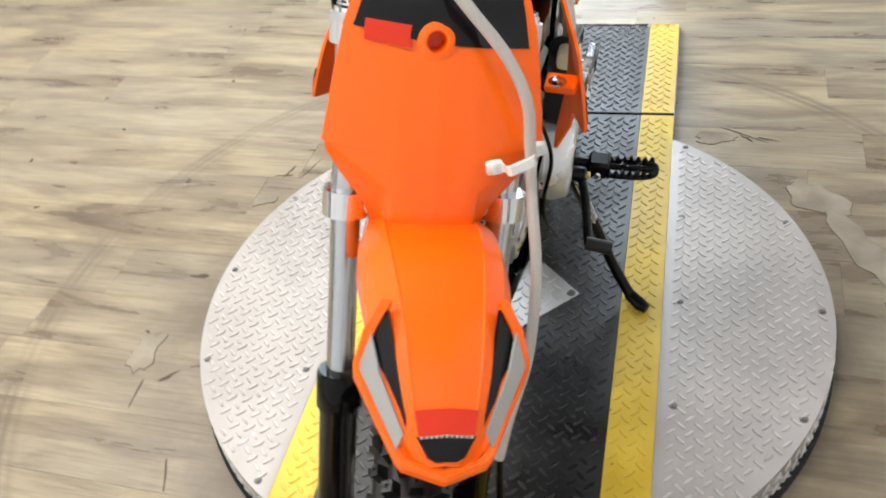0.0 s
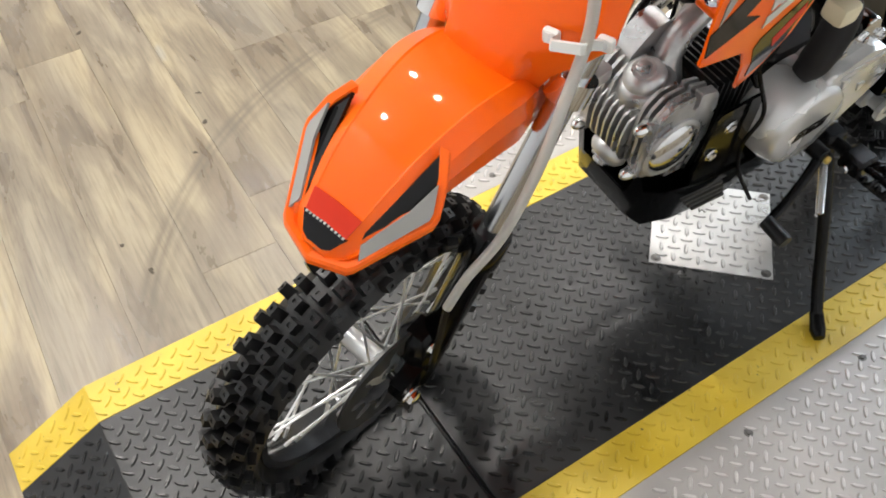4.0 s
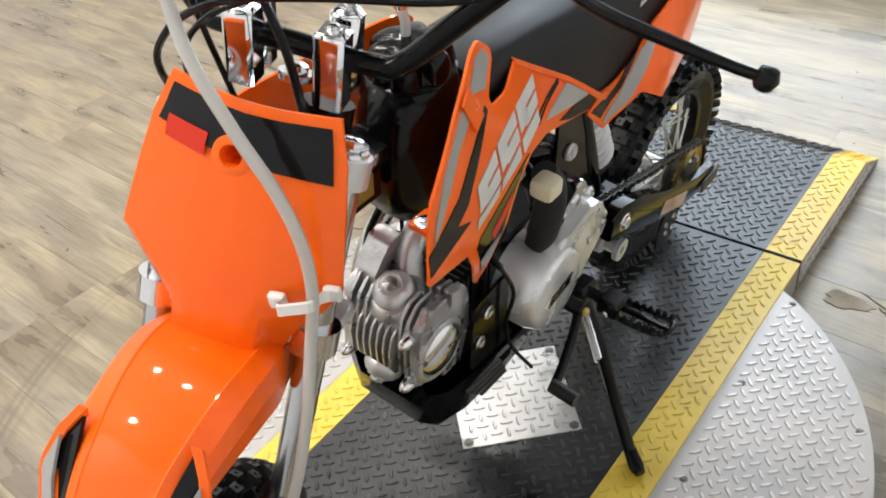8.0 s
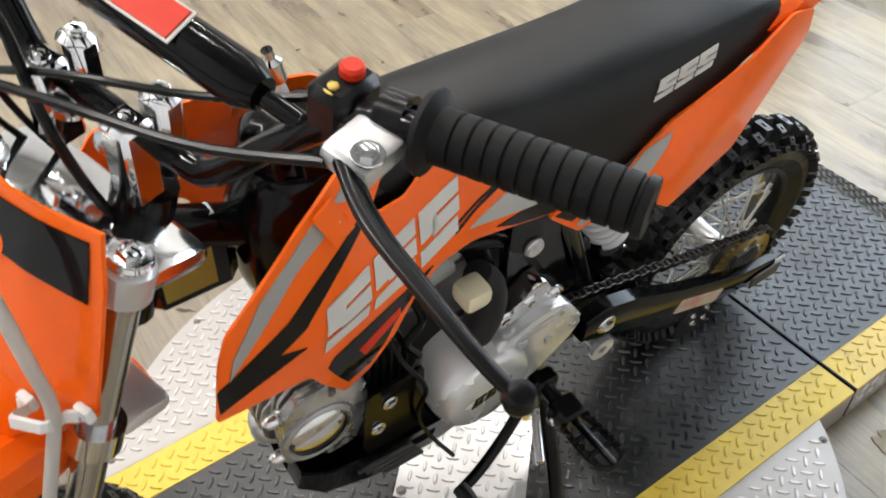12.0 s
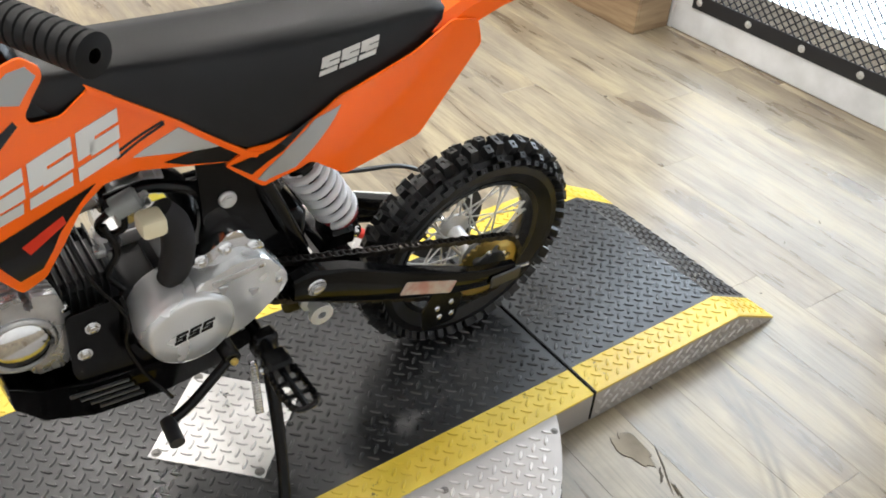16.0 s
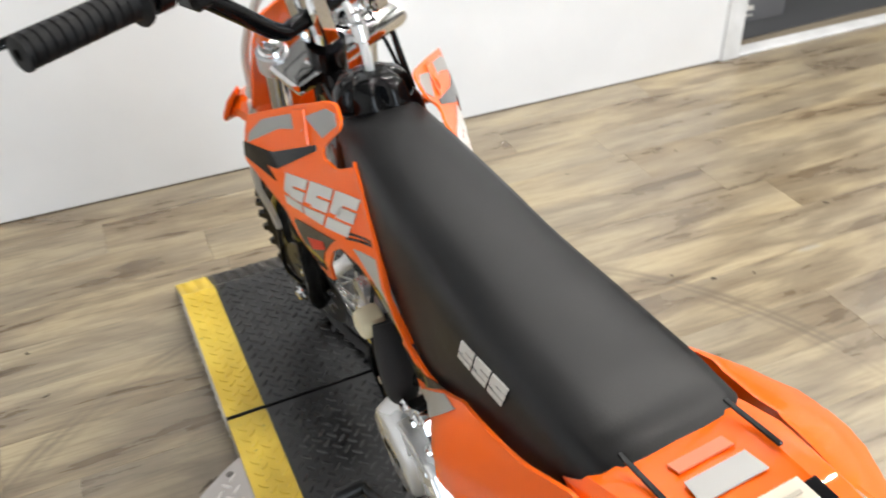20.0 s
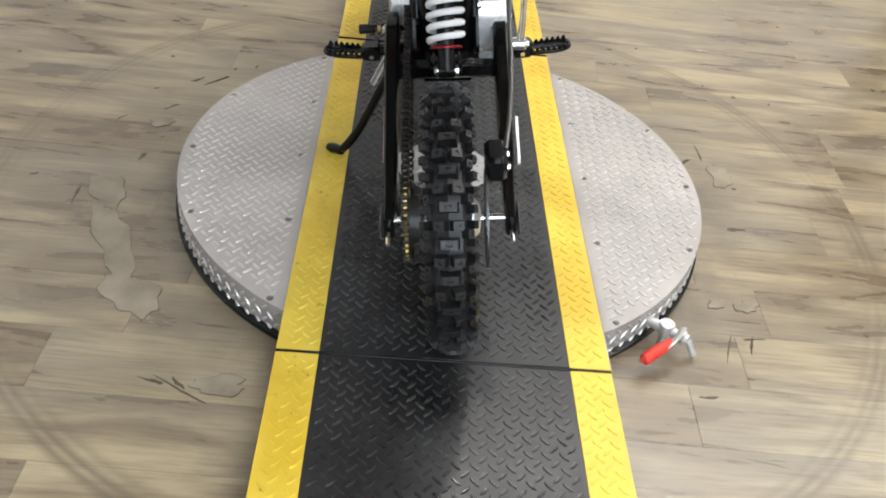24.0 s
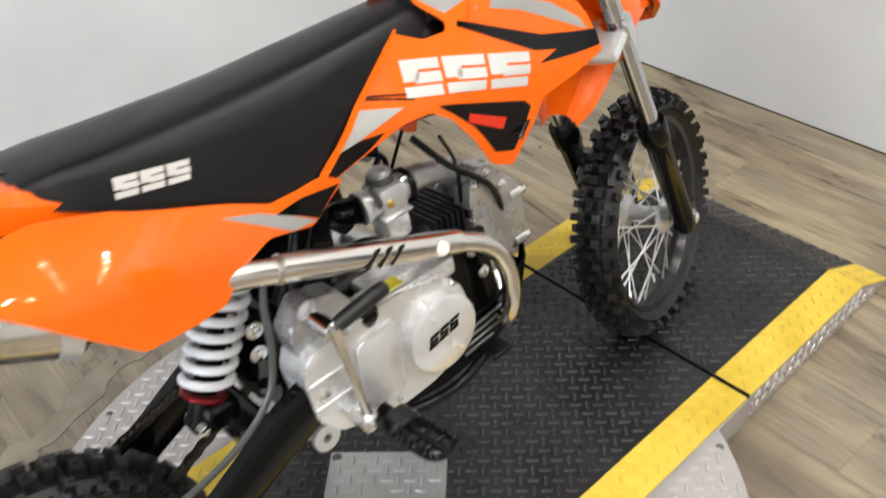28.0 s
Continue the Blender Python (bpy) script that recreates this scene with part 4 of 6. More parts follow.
part("float_bowl", box(0.084, 0.126, -0.053, -0.009, 0.502, 0.543, 0.008, None, 2), M_polish, carb, "pale cast float bowl")
part("bowl_rim", box(0.08, 0.13, -0.057, -0.005, 0.54, 0.5465, 0.002), M_alu, carb)
part("drain_plug", bolt((0.105, -0.031, 0.502), (0, 0, -1), 0.007, 0.008), M_gold, carb)
part("slide_cap", disc((0.102, -0.03, 0.588), (0, 0, 1), 0.017, 0.02, 0.004), M_alu, carb)
part("cap_ring", lathe([(0.016, 0.0), (0.0195, 0.0), (0.0195, 0.01), (0.016, 0.01)], axis((0.102, -0.03, 0.59), (0, 0, 1)), 24, True), M_darksteel, carb, "knurled cap ring")
part("choke_lever", side_plate([(0.062, 0.6), (0.07, 0.604), (0.082, 0.572), (0.074, 0.566)], -0.056, -0.059, 0.003, 0.001), M_darksteel, carb, "small dark choke lever")
part("screw", bolt((0.095, -0.054, 0.565), (0, -1, 0), 0.004, 0.01), M_gold, carb)
part("idle_screw", add(rod((0.112, -0.01, 0.56), (0.118, 0.018, 0.553), 0.004, 8), disc((0.118, 0.016, 0.5535), (0.2, 1, -0.2), 0.008, 0.008, 0.001, 12)), M_gold, carb, "brass idle screw")
part("fuel_nipple", tube(spline([(0.12, -0.008, 0.56), (0.126, 0.02, 0.56), (0.128, 0.034, 0.572)]), 0.0045, 8), M_gold, carb)
M_fuel = mat("smoky_fuel_filter", (0.5, 0.52, 0.5), 0.2, Transmission_Weight=0.5)
part("fuel_filter", add(disc((0.142, 0.046, 0.597), (-0.75, 0.1, 0.35), 0.0155, 0.036, 0.004, 20), disc((0.15, 0.045, 0.593), (-0.75, 0.1, 0.35), 0.006, 0.056, 0.002, 12)), M_fuel, carb, "smoky see-through fuel filter")
part("fuel_line", tube(spline([(0.15, 0.045, 0.593), (0.163, 0.04, 0.575), (0.155, 0.036, 0.55), (0.132, 0.036, 0.553), (0.128, 0.034, 0.572)]), 0.0048, 8), M_satin, carb, "black fuel line")
for k, (x, z) in enumerate(((0.158, 0.536), (0.142, 0.522), (0.163, 0.512))):
    part("carb_lug", box(x - 0.008, x + 0.008, 0.012, 0.03, z - 0.007, z + 0.007, 0.003), (M_alu, M_darksteel, M_cast)[k], carb)
airbox = sub("air_filter", bike)
M_foam = mat("dark_foam", (0.012, 0.011, 0.012), 0.85)
part("connector", tube(spline([(0.06, -0.03, 0.566), (0.045, -0.005, 0.56), (0.05, 0.04, 0.54), (0.075, 0.07, 0.53)]), [0.02, 0.018, 0.015, 0.015], 14), M_satin, airbox)
part("foam", tube(spline([(0.096, 0.08, 0.608), (0.082, 0.084, 0.58), (0.079, 0.085, 0.54), (0.088, 0.083, 0.50), (0.098, 0.078, 0.48)]), [0.017, 0.021, 0.022, 0.021, 0.014], 18), M_foam, airbox, "dark foam sleeve")
M_cream = mat("cream_plastic", (0.72, 0.64, 0.44), 0.5)
part("cap", box(0.096, 0.13, 0.078, 0.112, 0.588, 0.617, 0.008, Matrix.Translation((0, 0, 0)), 2), M_cream, airbox, "cream plastic end cap")
part("clutch_arm", side_plate([(0.062, 0.499), (0.058, 0.51), (0.03, 0.525), (0.012, 0.541), (-0.004, 0.54), (-0.014, 0.52), (-0.036, 0.508), (-0.04, 0.49), (0.02, 0.488)], 0.068, 0.092, 0.006, 0.003), M_chrome, engine, "polished casting with a clutch arm")
for x, z, r in ((0.054, 0.506, 0.008), (0.018, 0.515, 0.007), (-0.022, 0.505, 0.006)):
    part("arm_bolt", add(disc((x, 0.09, z), (0, 1, 0), r * 1.5, 0.005), bolt((x, 0.095, z), (0, 1, 0), r * 0.8, 0.005)), M_chrome, engine)
part("upper_case", side_plate([(-0.02, 0.48), (-0.04, 0.52), (-0.095, 0.535), (-0.125, 0.5), (-0.118, 0.44), (-0.03, 0.45)], -0.066, -0.104, 0.012, 0.006), M_cast, engine, "silver upper gearbox casting")
part("breather_hose", tube(spline([(0.145, 0.03, 0.60), (0.10, 0.045, 0.618), (0.055, 0.05, 0.605), (0.032, 0.05, 0.585), (0.024, 0.05, 0.55), (0.03, 0.05, 0.50)]), 0.0095, 10), M_satin, engine, "black breather hose")
part("coil_lead", tube(spline([(0.16, 0.05, 0.58), (0.15, 0.06, 0.54), (0.165, 0.055, 0.50), (0.15, 0.06, 0.47)]), 0.005, 8), M_satin, engine, "black coil lead")

# ---- exhaust ----
exhaust = sub("exhaust", bike)
M_pipe = mat("bright_exhaust_steel", (0.62, 0.57, 0.5), 0.2, 1.0)
vary(M_pipe, (0.72, 0.7, 0.66), (0.62, 0.57, 0.5), 9, 0.12, 0.28)
part("header_pipe", tube(spline([(0.272, -0.03, 0.362), (0.262, -0.06, 0.322), (0.232, -0.098, 0.305), (0.232, -0.118, 0.352), (0.228, -0.122, 0.41), (0.2, -0.122, 0.465), (0.14, -0.12, 0.502), (0.05, -0.12, 0.537), (-0.06, -0.118, 0.578), (-0.16, -0.115, 0.617), (-0.27, -0.11, 0.648), (-0.34, -0.106, 0.663)], 5), [0.0135, 0.0135, 0.0135, 0.014, 0.0145, 0.015, 0.015, 0.0155, 0.016, 0.017, 0.019, 0.02], 14), M_pipe, exhaust, "bent bright steel header pipe")
shield = tube(spline([(0.14, -0.126, 0.506), (0.05, -0.126, 0.541), (-0.06, -0.124, 0.583), (-0.12, -0.122, 0.606)], 4), 0.0185, 12)
part("heat_shield", shield, M_pipe, exhaust, "slotted heat shield")
for k in range(3):
    x = -0.005 + 0.018 * k
    part("slot", box(-0.016, 0.016, -0.002, 0.002, -0.0022, 0.0022, 0.001, Matrix.Translation((x, -0.143, 0.562 - 0.38 * (x))) @ Matrix.Rotation(radians(-35), 4, "Y")), M_satin, exhaust)
part("dot", disc((0.102, -0.1435, 0.522), (0, -1, 0.25), 0.0105, 0.004), M_white, exhaust, "round white tab")
ME, MF = Vector((-0.468, -0.075, 0.716)), Vector((-0.325, -0.104, 0.657))
md = (ME - MF).normalized()
part("muffler_body", lathe([(0.018, -0.012), (0.03, 0), (0.039, 0.008), (0.041, 0.012), (0.041, 0.118), (0.039, 0.121)], axis(MF, md), 36), M_pipe, exhaust, "brushed steel muffler can")
part("end_cone", lathe([(0.041, 0.119), (0.0415, 0.124), (0.039, 0.138), (0.031, 0.150), (0.027, 0.153), (0.025, 0.146), (0.0165, 0.146), (0.016, 0.159), (0.013, 0.159), (0.0125, 0.12), (0, 0.12)], axis(MF, md), 36), M_stanchion, exhaust, "chromed end cone with a dark outlet")
# dark disc closes the bore; its colour stands for the shade inside
part("outlet", disc(MF + md * 0.121, md, 0.0122, 0.014), M_foam, exhaust)
part("clamp", lathe([(0.0415, 0.01), (0.0435, 0.01), (0.0435, 0.03), (0.0415, 0.03)], axis(MF, md), 36, True), M_alu, exhaust, "band clamp")
part("flange", add(box(-0.028, 0.028, -0.014, 0.014, 0, 0.008, 0.004, axis((0.282, -0.032, 0.37), (-0.2, -0.6, -0.75))), bolt((0.27, -0.05, 0.385), (-0.2, -0.6, -0.75), 0.006, 0.02)), M_chrome, exhaust)
part("hanger", box(-0.35, -0.33, -0.09, -0.06, 0.69, 0.74, 0.003), M_satin, exhaust)

# ---- bodywork ----
M_grey = mat("grey_decal", (0.33, 0.32, 0.3), 0.35)
M_silver = mat("silver_decal", (0.62, 0.6, 0.56), 0.35)
M_swoosh = mat("dull_silver_decal", (0.42, 0.41, 0.38), 0.35)
M_bdecal = mat("black_decal", (0.004, 0.004, 0.0045), 0.09, Specular_IOR_Level=0.3)
M_reddecal = mat("red_decal", (0.66, 0.035, 0.012), 0.45, Specular_IOR_Level=0.25)
vary(M_orange, (0.98, 0.13, 0.002), (1.0, 0.145, 0.003), 3.0, 0.4, 0.46)
grain(M_orange, 900, 0.03)


def logo(origin, along, up, w, h, place, sign, material, parent, label, lean=0.35, off=0.0012):
    """Three slanted emblem blocks, each cut by slits, laid on a panel; place maps x, z to y."""
    e = sub("emblem", parent)
    e["label"] = label
    o, a, u = Vector(origin), Vector(along), Vector(up)
    if sign < 0:
        o, a = o + a * w, -a
    cell = w / 3
    for k in range(3):
        for lo, hi, x0, x1 in ((0.72, 1.0, 0.0, 1.0), (0.42, 0.72, 0.0, 0.42), (0.36, 0.64, 0.30, 1.0), (0.0, 0.28, -0.02, 0.95)):
            q = []
            for fx, fz in ((x0, lo), (x1, lo), (x1, hi), (x0, hi)):
                p = o + a * (cell * (k + 0.04 + 0.9 * fx) + lean * h * fz * 0.5) + u * (h * fz)
                q.append((p.x, p.y))
            part("block", skin(q, place, 0.0012, sign, 0.01, off + 0.0008), material, e)


body = sub("bodywork", bike)
SHROUD = [(0.412, 0.69), (0.398, 0.742), (0.385, 0.766), (0.30, 0.803), (0.232, 0.829), (0.21, 0.832), (0.193, 0.818), (0.194, 0.808), (0.209, 0.793), (0.222, 0.778), (0.218, 0.768), (0.186, 0.767), (0.149, 0.786), (0.113, 0.764), (0.059, 0.724), (-0.017, 0.667), (0.0, 0.654), (0.06, 0.668), (0.12, 0.682), (0.16, 0.682), (0.19, 0.66), (0.215, 0.622), (0.243, 0.572), (0.272, 0.56), (0.303, 0.622), (0.318, 0.652)]
LEFT_PANEL = [(-0.02, 0.669), (0.012, 0.652), (-0.041, 0.601), (-0.086, 0.627), (-0.10, 0.639), (-0.145, 0.613), (-0.28, 0.618), (-0.32, 0.66), (-0.388, 0.731), (-0.372, 0.772), (-0.325, 0.784), (-0.266, 0.755), (-0.15, 0.712), (-0.09, 0.676), (-0.05, 0.667)]
RIGHT_PANEL = [(-0.02, 0.669), (0.012, 0.652), (-0.045, 0.615), (-0.11, 0.637), (-0.165, 0.628), (-0.195, 0.606), (-0.24, 0.612), (-0.30, 0.622), (-0.37, 0.69), (-0.43, 0.742), (-0.40, 0.764), (-0.335, 0.768), (-0.264, 0.748), (-0.15, 0.699), (-0.09, 0.668), (-0.05, 0.667)]
for sy, name in ((1, "left"), (-1, "right")):
    ys = y_shroud if sy > 0 else y_shroud_right
    sh = part("radiator_shroud", skin(rounded(SHROUD, 0.006), ys, 0.0035, sy), M_orange, body, "glossy orange plastic shroud")
    lay = lambda nm, outline, material, lb="", o=0.0006: part(nm, skin(outline, ys, 0.0012, sy, 0.01, o + 0.0006), material, sh, lb)
    lay("decal", [(0.384, 0.742), (0.392, 0.725), (0.312, 0.772), (0.268, 0.786), (0.285, 0.80), (0.35, 0.772)], M_grey, "grey decal panel")
    lay("decal", [(0.262, 0.803), (0.228, 0.822), (0.208, 0.823), (0.2, 0.812), (0.224, 0.79)], M_grey, "grey decal panel")
    lay("decal", [(0.407, 0.70), (0.405, 0.722), (0.33, 0.735), (0.235, 0.778), (0.232, 0.772), (0.315, 0.718), (0.345, 0.712), (0.318, 0.70)], M_bdecal, "black arrow decal")
    lay("decal", [(0.29, 0.655), (0.298, 0.645), (0.272, 0.585), (0.245, 0.592), (0.218, 0.64), (0.19, 0.67), (0.17, 0.688)], M_bdecal, "black decal")
    lay("decal", [(0.262, 0.64), (0.255, 0.625), (0.21, 0.65), (0.212, 0.662)], M_reddecal, "small red decal", 0.0012)
    lay("decal", [(0.122, 0.703), (0.062, 0.721), (0.01, 0.684), (0.048, 0.688)], M_swoosh, "silver swoosh decal")
    lay("decal", [(0.086, 0.683), (0.047, 0.6875), (0.01, 0.6835), (-0.012, 0.667), (0.005, 0.657), (0.06, 0.671)], M_bdecal, "black decal")
    for k in (0, 1):
        lay("decal", [(0.14, 0.7065 + 0.006 * k), (0.14, 0.709 + 0.006 * k), (0.078, 0.730 + 0.003 * k), (0.077, 0.728 + 0.003 * k)], M_bdecal, "thin black line")
    logo((0.302, 0.674), (-0.975, 0.215), (0.0, 1), 0.176, 0.046, ys, sy, M_silver, sh, "large silver three-block emblem")
    # stepped recess with a screw in the upper arm of the shroud
    groove = [(0.285, 0.805), (0.262, 0.812), (0.246, 0.776), (0.27, 0.77)]
    part("groove", skin(groove, ys, 0.003, sy, 0.01, 0.0042), M_orange, sh, "raised rib round the screw")
    part("recess", disc((0.262, sy * (ys(0.262, 0.795) + 0.0008), 0.787), (0.3, sy, 0.25), 0.012, 0.0015), M_orange, sh, "shaded screw recess")
    part("screw", bolt((0.262, sy * (ys(0.262, 0.79) + 0.001), 0.787), (0.3, sy, 0.25), 0.0045, 0.003), M_chrome, sh)
    yf = y_left if sy > 0 else y_right
    pn = part("side_panel", skin(rounded(LEFT_PANEL if sy > 0 else RIGHT_PANEL, 0.007), yf, 0.0035, sy), M_orange, body, "glossy orange plastic side panel")
    if sy > 0:
        dark = [(0.004, 0.651), (-0.024, 0.628), (-0.068, 0.656), (-0.112, 0.694), (-0.09, 0.681), (-0.05, 0.66)]
        pale = [(-0.032, 0.618), (-0.042, 0.611), (-0.08, 0.63), (-0.148, 0.705), (-0.113, 0.69), (-0.07, 0.655)]
    else:
        dark = [(0.004, 0.65), (-0.036, 0.622), (-0.06, 0.638), (-0.09, 0.655), (-0.05, 0.657)]
        pale = [(-0.038, 0.62), (-0.05, 0.622), (-0.075, 0.626), (-0.16, 0.69), (-0.11, 0.668), (-0.062, 0.638)]
    part("decal", skin(dark, yf, 0.001, sy, 0.01, 0.0012), M_bdecal, pn, "black decal")
    part("decal", skin(pale, yf, 0.001, sy, 0.01, 0.0016), M_grey, pn, "grey wedge decal")
    # shroud bracket towards the front
    part("shroud_tab", box(0.345, 0.378, min(sy * 0.086, sy * (0.122 if sy > 0 else 0.15)), max(sy * 0.086, sy * (0.122 if sy > 0 else 0.15)), 0.712, 0.721, 0.0042, None, 2), M_orange, sh)
    part("screw", bolt((0.366, sy * 0.1, 0.721), (0, 0, 1), 0.007, 0.005), M_chrome, sh)

# tank and cap
tank = sub("fuel_tank", bike)
M_tank = mat("black_tank_plastic", (0.003, 0.003, 0.0033), 0.16, Specular_IOR_Level=0.22)


def hoop(x, zt, zb, wt, wb, n=20, p=2.6):
    """A closed superellipse ring across the bike at x."""
    ring = []
    for k in range(n):
        a = 2 * math.pi * k / n
        cy, sz = math.cos(a), math.sin(a)
        z = (zt + zb) / 2 + (zt - zb) / 2 * math.copysign(abs(sz) ** (2 / p), sz)
        w = wb + (wt - wb) * (z - zb) / (zt - zb)
        ring.append((x, w * math.copysign(abs(cy) ** (2 / p), cy), z))
    return ring


part("shell", loft([hoop(0.322, 0.745, 0.68, 0.015, 0.018), hoop(0.316, 0.772, 0.65, 0.03, 0.036), hoop(0.30, 0.797, 0.63, 0.046, 0.048), hoop(0.265, 0.807, 0.63, 0.057, 0.064), hoop(0.21, 0.805, 0.64, 0.061, 0.08), hoop(0.15, 0.79, 0.65, 0.056, 0.075), hoop(0.10, 0.76, 0.66, 0.045, 0.06)]), M_tank, tank, "black plastic fuel tank")
cap = bmesh.new()
n = 96
rings = []
for r, z, lobes in ((0.037, -0.004, 0), (0.037, 0.003, 0.8), (0.036, 0.012, 1), (0.034, 0.021, 0.9), (0.029, 0.028, 0.45), (0.021, 0.032, 0.05), (0.012, 0.0335, 0), (0.004, 0.034, 0)):
    rings.append([((r - 0.012 * lobes * max(0, math.cos(6 * a)) ** 1.6) * math.cos(a), (r - 0.012 * lobes * max(0, math.cos(6 * a)) ** 1.6) * math.sin(a), z) for a in (2 * math.pi * k / n for k in range(n))])
cap = loft(rings)
cap.transform(Matrix.Translation((0.25, -0.008, 0.801)) @ Matrix.Diagonal((1.3, 1.3, 1.05, 1)) @ Matrix.Rotation(radians(6), 4, "Y"))
part("filler_cap", cap, M_tank, tank, "scalloped black filler cap", 55)
part("cap_collar", lathe([(0.058, -0.024), (0.055, -0.008), (0.049, 0.0), (0.044, 0.002), (0.04, 0.0)], Matrix.Translation((0.25, -0.008, 0.801)) @ Matrix.Rotation(radians(6), 4, "Y"), 40), M_tank, tank, "swollen black collar under the cap", 60)
M_clear = mat("clear_hose", (0.9, 0.9, 0.88), 0.15, Transmission_Weight=0.6)
part("vent_hose", tube(spline([(0.252, -0.012, 0.833), (0.256, -0.012, 0.86), (0.27, -0.013, 0.885), (0.30, -0.014, 0.90)]), 0.0055, 10), M_clear, tank, "clear vent hose")
part("hose_valve", lathe([(0.004, 0), (0.009, 0.003), (0.009, 0.022), (0.005, 0.026), (0.005, 0.034)], axis((0.258, -0.012, 0.868), (0.2, 0, 1)), 14), M_chrome, tank)

# seat
seat = sub("seat", bike)
vary(M_seat, (0.0035, 0.0035, 0.0038), (0.007, 0.007, 0.0074), 12, 0.34, 0.44)
grain(M_seat, 700, 0.2, dist=0.0006)
SX = (0.225, 0.19, 0.13, 0.06, 0.0, -0.05, -0.10, -0.16, -0.22, -0.275, -0.315, -0.334)
ST = (0.803, 0.804, 0.801, 0.797, 0.794, 0.792, 0.791, 0.792, 0.793, 0.796, 0.796, 0.790)
SB = (0.76, 0.738, 0.728, 0.712, 0.68, 0.652, 0.66, 0.69, 0.72, 0.747, 0.765, 0.772)
SWT = (0.048, 0.052, 0.056, 0.060, 0.064, 0.066, 0.068, 0.069, 0.069, 0.068, 0.065, 0.056)
SWB = (0.056, 0.064, 0.07, 0.078, 0.082, 0.085, 0.085, 0.083, 0.08, 0.077, 0.072, 0.058)
rings = []
for x, zt, zb, wt, wb in zip(SX, ST, SB, SWT, SWB):
    ring = []
    for y, f in ((1, 0), (0.99, 0.33), (0.975, 0.7), (0.93, 0.9), (0.8, 0.985)):
        w = wb + (wt - wb) * f
        ring.append((w * y, zb + (zt - zb) * f))
    half = ring + [(wt * 0.4, zt + 0.003), (0, zt + 0.004)]
    full = half + [(-y, z) for y, z in half[-2::-1]]
    rings.append([(x, y, z) for y, z in full])
dense = []
for a, b in zip(rings, rings[1:]):
    dense += [[tuple(Vector(p).lerp(Vector(q), t)) for p, q in zip(a, b)] for t in (0, 0.5)]
dense.append(rings[-1])
part("cover", loft(dense), M_seat, seat, "matt black vinyl seat cover", 60)


def y_seat(x, z):
    """Half width of the seat's flank."""
    zt, zb = float(np.interp(-x, [-q for q in SX], ST)), float(np.interp(-x, [-q for q in SX], SB))
    wt, wb = float(np.interp(-x, [-q for q in SX], SWT)), float(np.interp(-x, [-q for q in SX], SWB))
    f = min(1, max(0, (z - zb) / (zt - zb)))
    return (wb + (wt - wb) * f) * float(np.interp(f, (0, 0.33, 0.7, 0.9, 0.985), (1, 0.99, 0.975, 0.93, 0.8)))


for sy in (1, -1):
    logo((-0.125, 0.741) if sy > 0 else (-0.163, 0.733), (-0.975, 0.17), (-0.02, 1), 0.088, 0.022, y_seat, sy, M_silver, seat, "small silver three-block emblem on the seat", 0.5, 0.0015)
    # thin orange edge under the seat, joining shroud and side panel
    part("seat_edge", skin(rounded([(0.155, 0.79), (0.06, 0.729), (-0.02, 0.667), (-0.052, 0.655), (-0.1, 0.668), (-0.16, 0.697), (-0.26, 0.738), (-0.26, 0.73), (-0.16, 0.689), (-0.1, 0.66), (-0.05, 0.647), (-0.015, 0.66), (0.06, 0.722), (0.15, 0.78)], 0.002), lambda x, z: 0.0905 - 0.36 * max(0, z - 0.7), 0.004, sy, 0.03), M_orange, body)

# tail fender
tail = sub("rear_fender", bike)
rings = []
for x, zt, hw, zs, ho in ((-0.27, 0.765, 0.062, 0.735, 0.070), (-0.325, 0.79, 0.064, 0.745, 0.074), (-0.36, 0.806, 0.062, 0.76, 0.071), (-0.42, 0.814, 0.058, 0.777, 0.065), (-0.485, 0.814, 0.053, 0.787, 0.059), (-0.527, 0.811, 0.046, 0.793, 0.051), (-0.55, 0.806, 0.03, 0.794, 0.033)):
    half = [(ho, zs), (ho, zs + (zt - zs) * 0.7), (hw, zt - 0.001), (hw * 0.72, zt + 0.002), (hw * 0.66, zt), (0, zt + 0.002)]
    rings.append([(x, y, z) for y, z in half + [(-y, z) for y, z in half[-2::-1]]])
part("fender", shell(loft(rings, False, False), 0.004), M_orange, tail, "glossy orange plastic tail fender", 35)


def tail_top(x):
    return float(np.interp(-x, (0.325, 0.36, 0.42, 0.485, 0.527, 0.55), (0.79, 0.806, 0.814, 0.814, 0.811, 0.806))) + 0.0008


def tail_sheet(name, rows, material, label, off):
    """A thin sheet laid on the tail: rows of x and half width."""
    rr = [[(x, hw * f, tail_top(x) + off + (0.001 if abs(hw * f) > 0.035 else 0.0)) for f in (-1, -0.5, 0, 0.5, 1)] for x, hw in rows]
    return part(name, shell(loft(rr, False, False), 0.001), material, tail, label, 50)


tail_sheet("tail_decal", [(-0.41, 0.0435), (-0.43, 0.043), (-0.46, 0.042), (-0.50, 0.0385), (-0.522, 0.033), (-0.54, 0.02)], M_bdecal, "glossy black tail decal", 0.0022)
M_fadedred = mat("faded_red_decal", (0.72, 0.2, 0.1), 0.45)
M_paper = mat("paper_tag", (0.6, 0.52, 0.41), 0.5)
tail_sheet("paper_label", [(-0.405, 0.034), (-0.43, 0.034), (-0.46, 0.0335), (-0.488, 0.033)], M_paper, "pale printed paper label", 0.0036)
M_print = mat("faded_print", (0.42, 0.37, 0.3), 0.7)
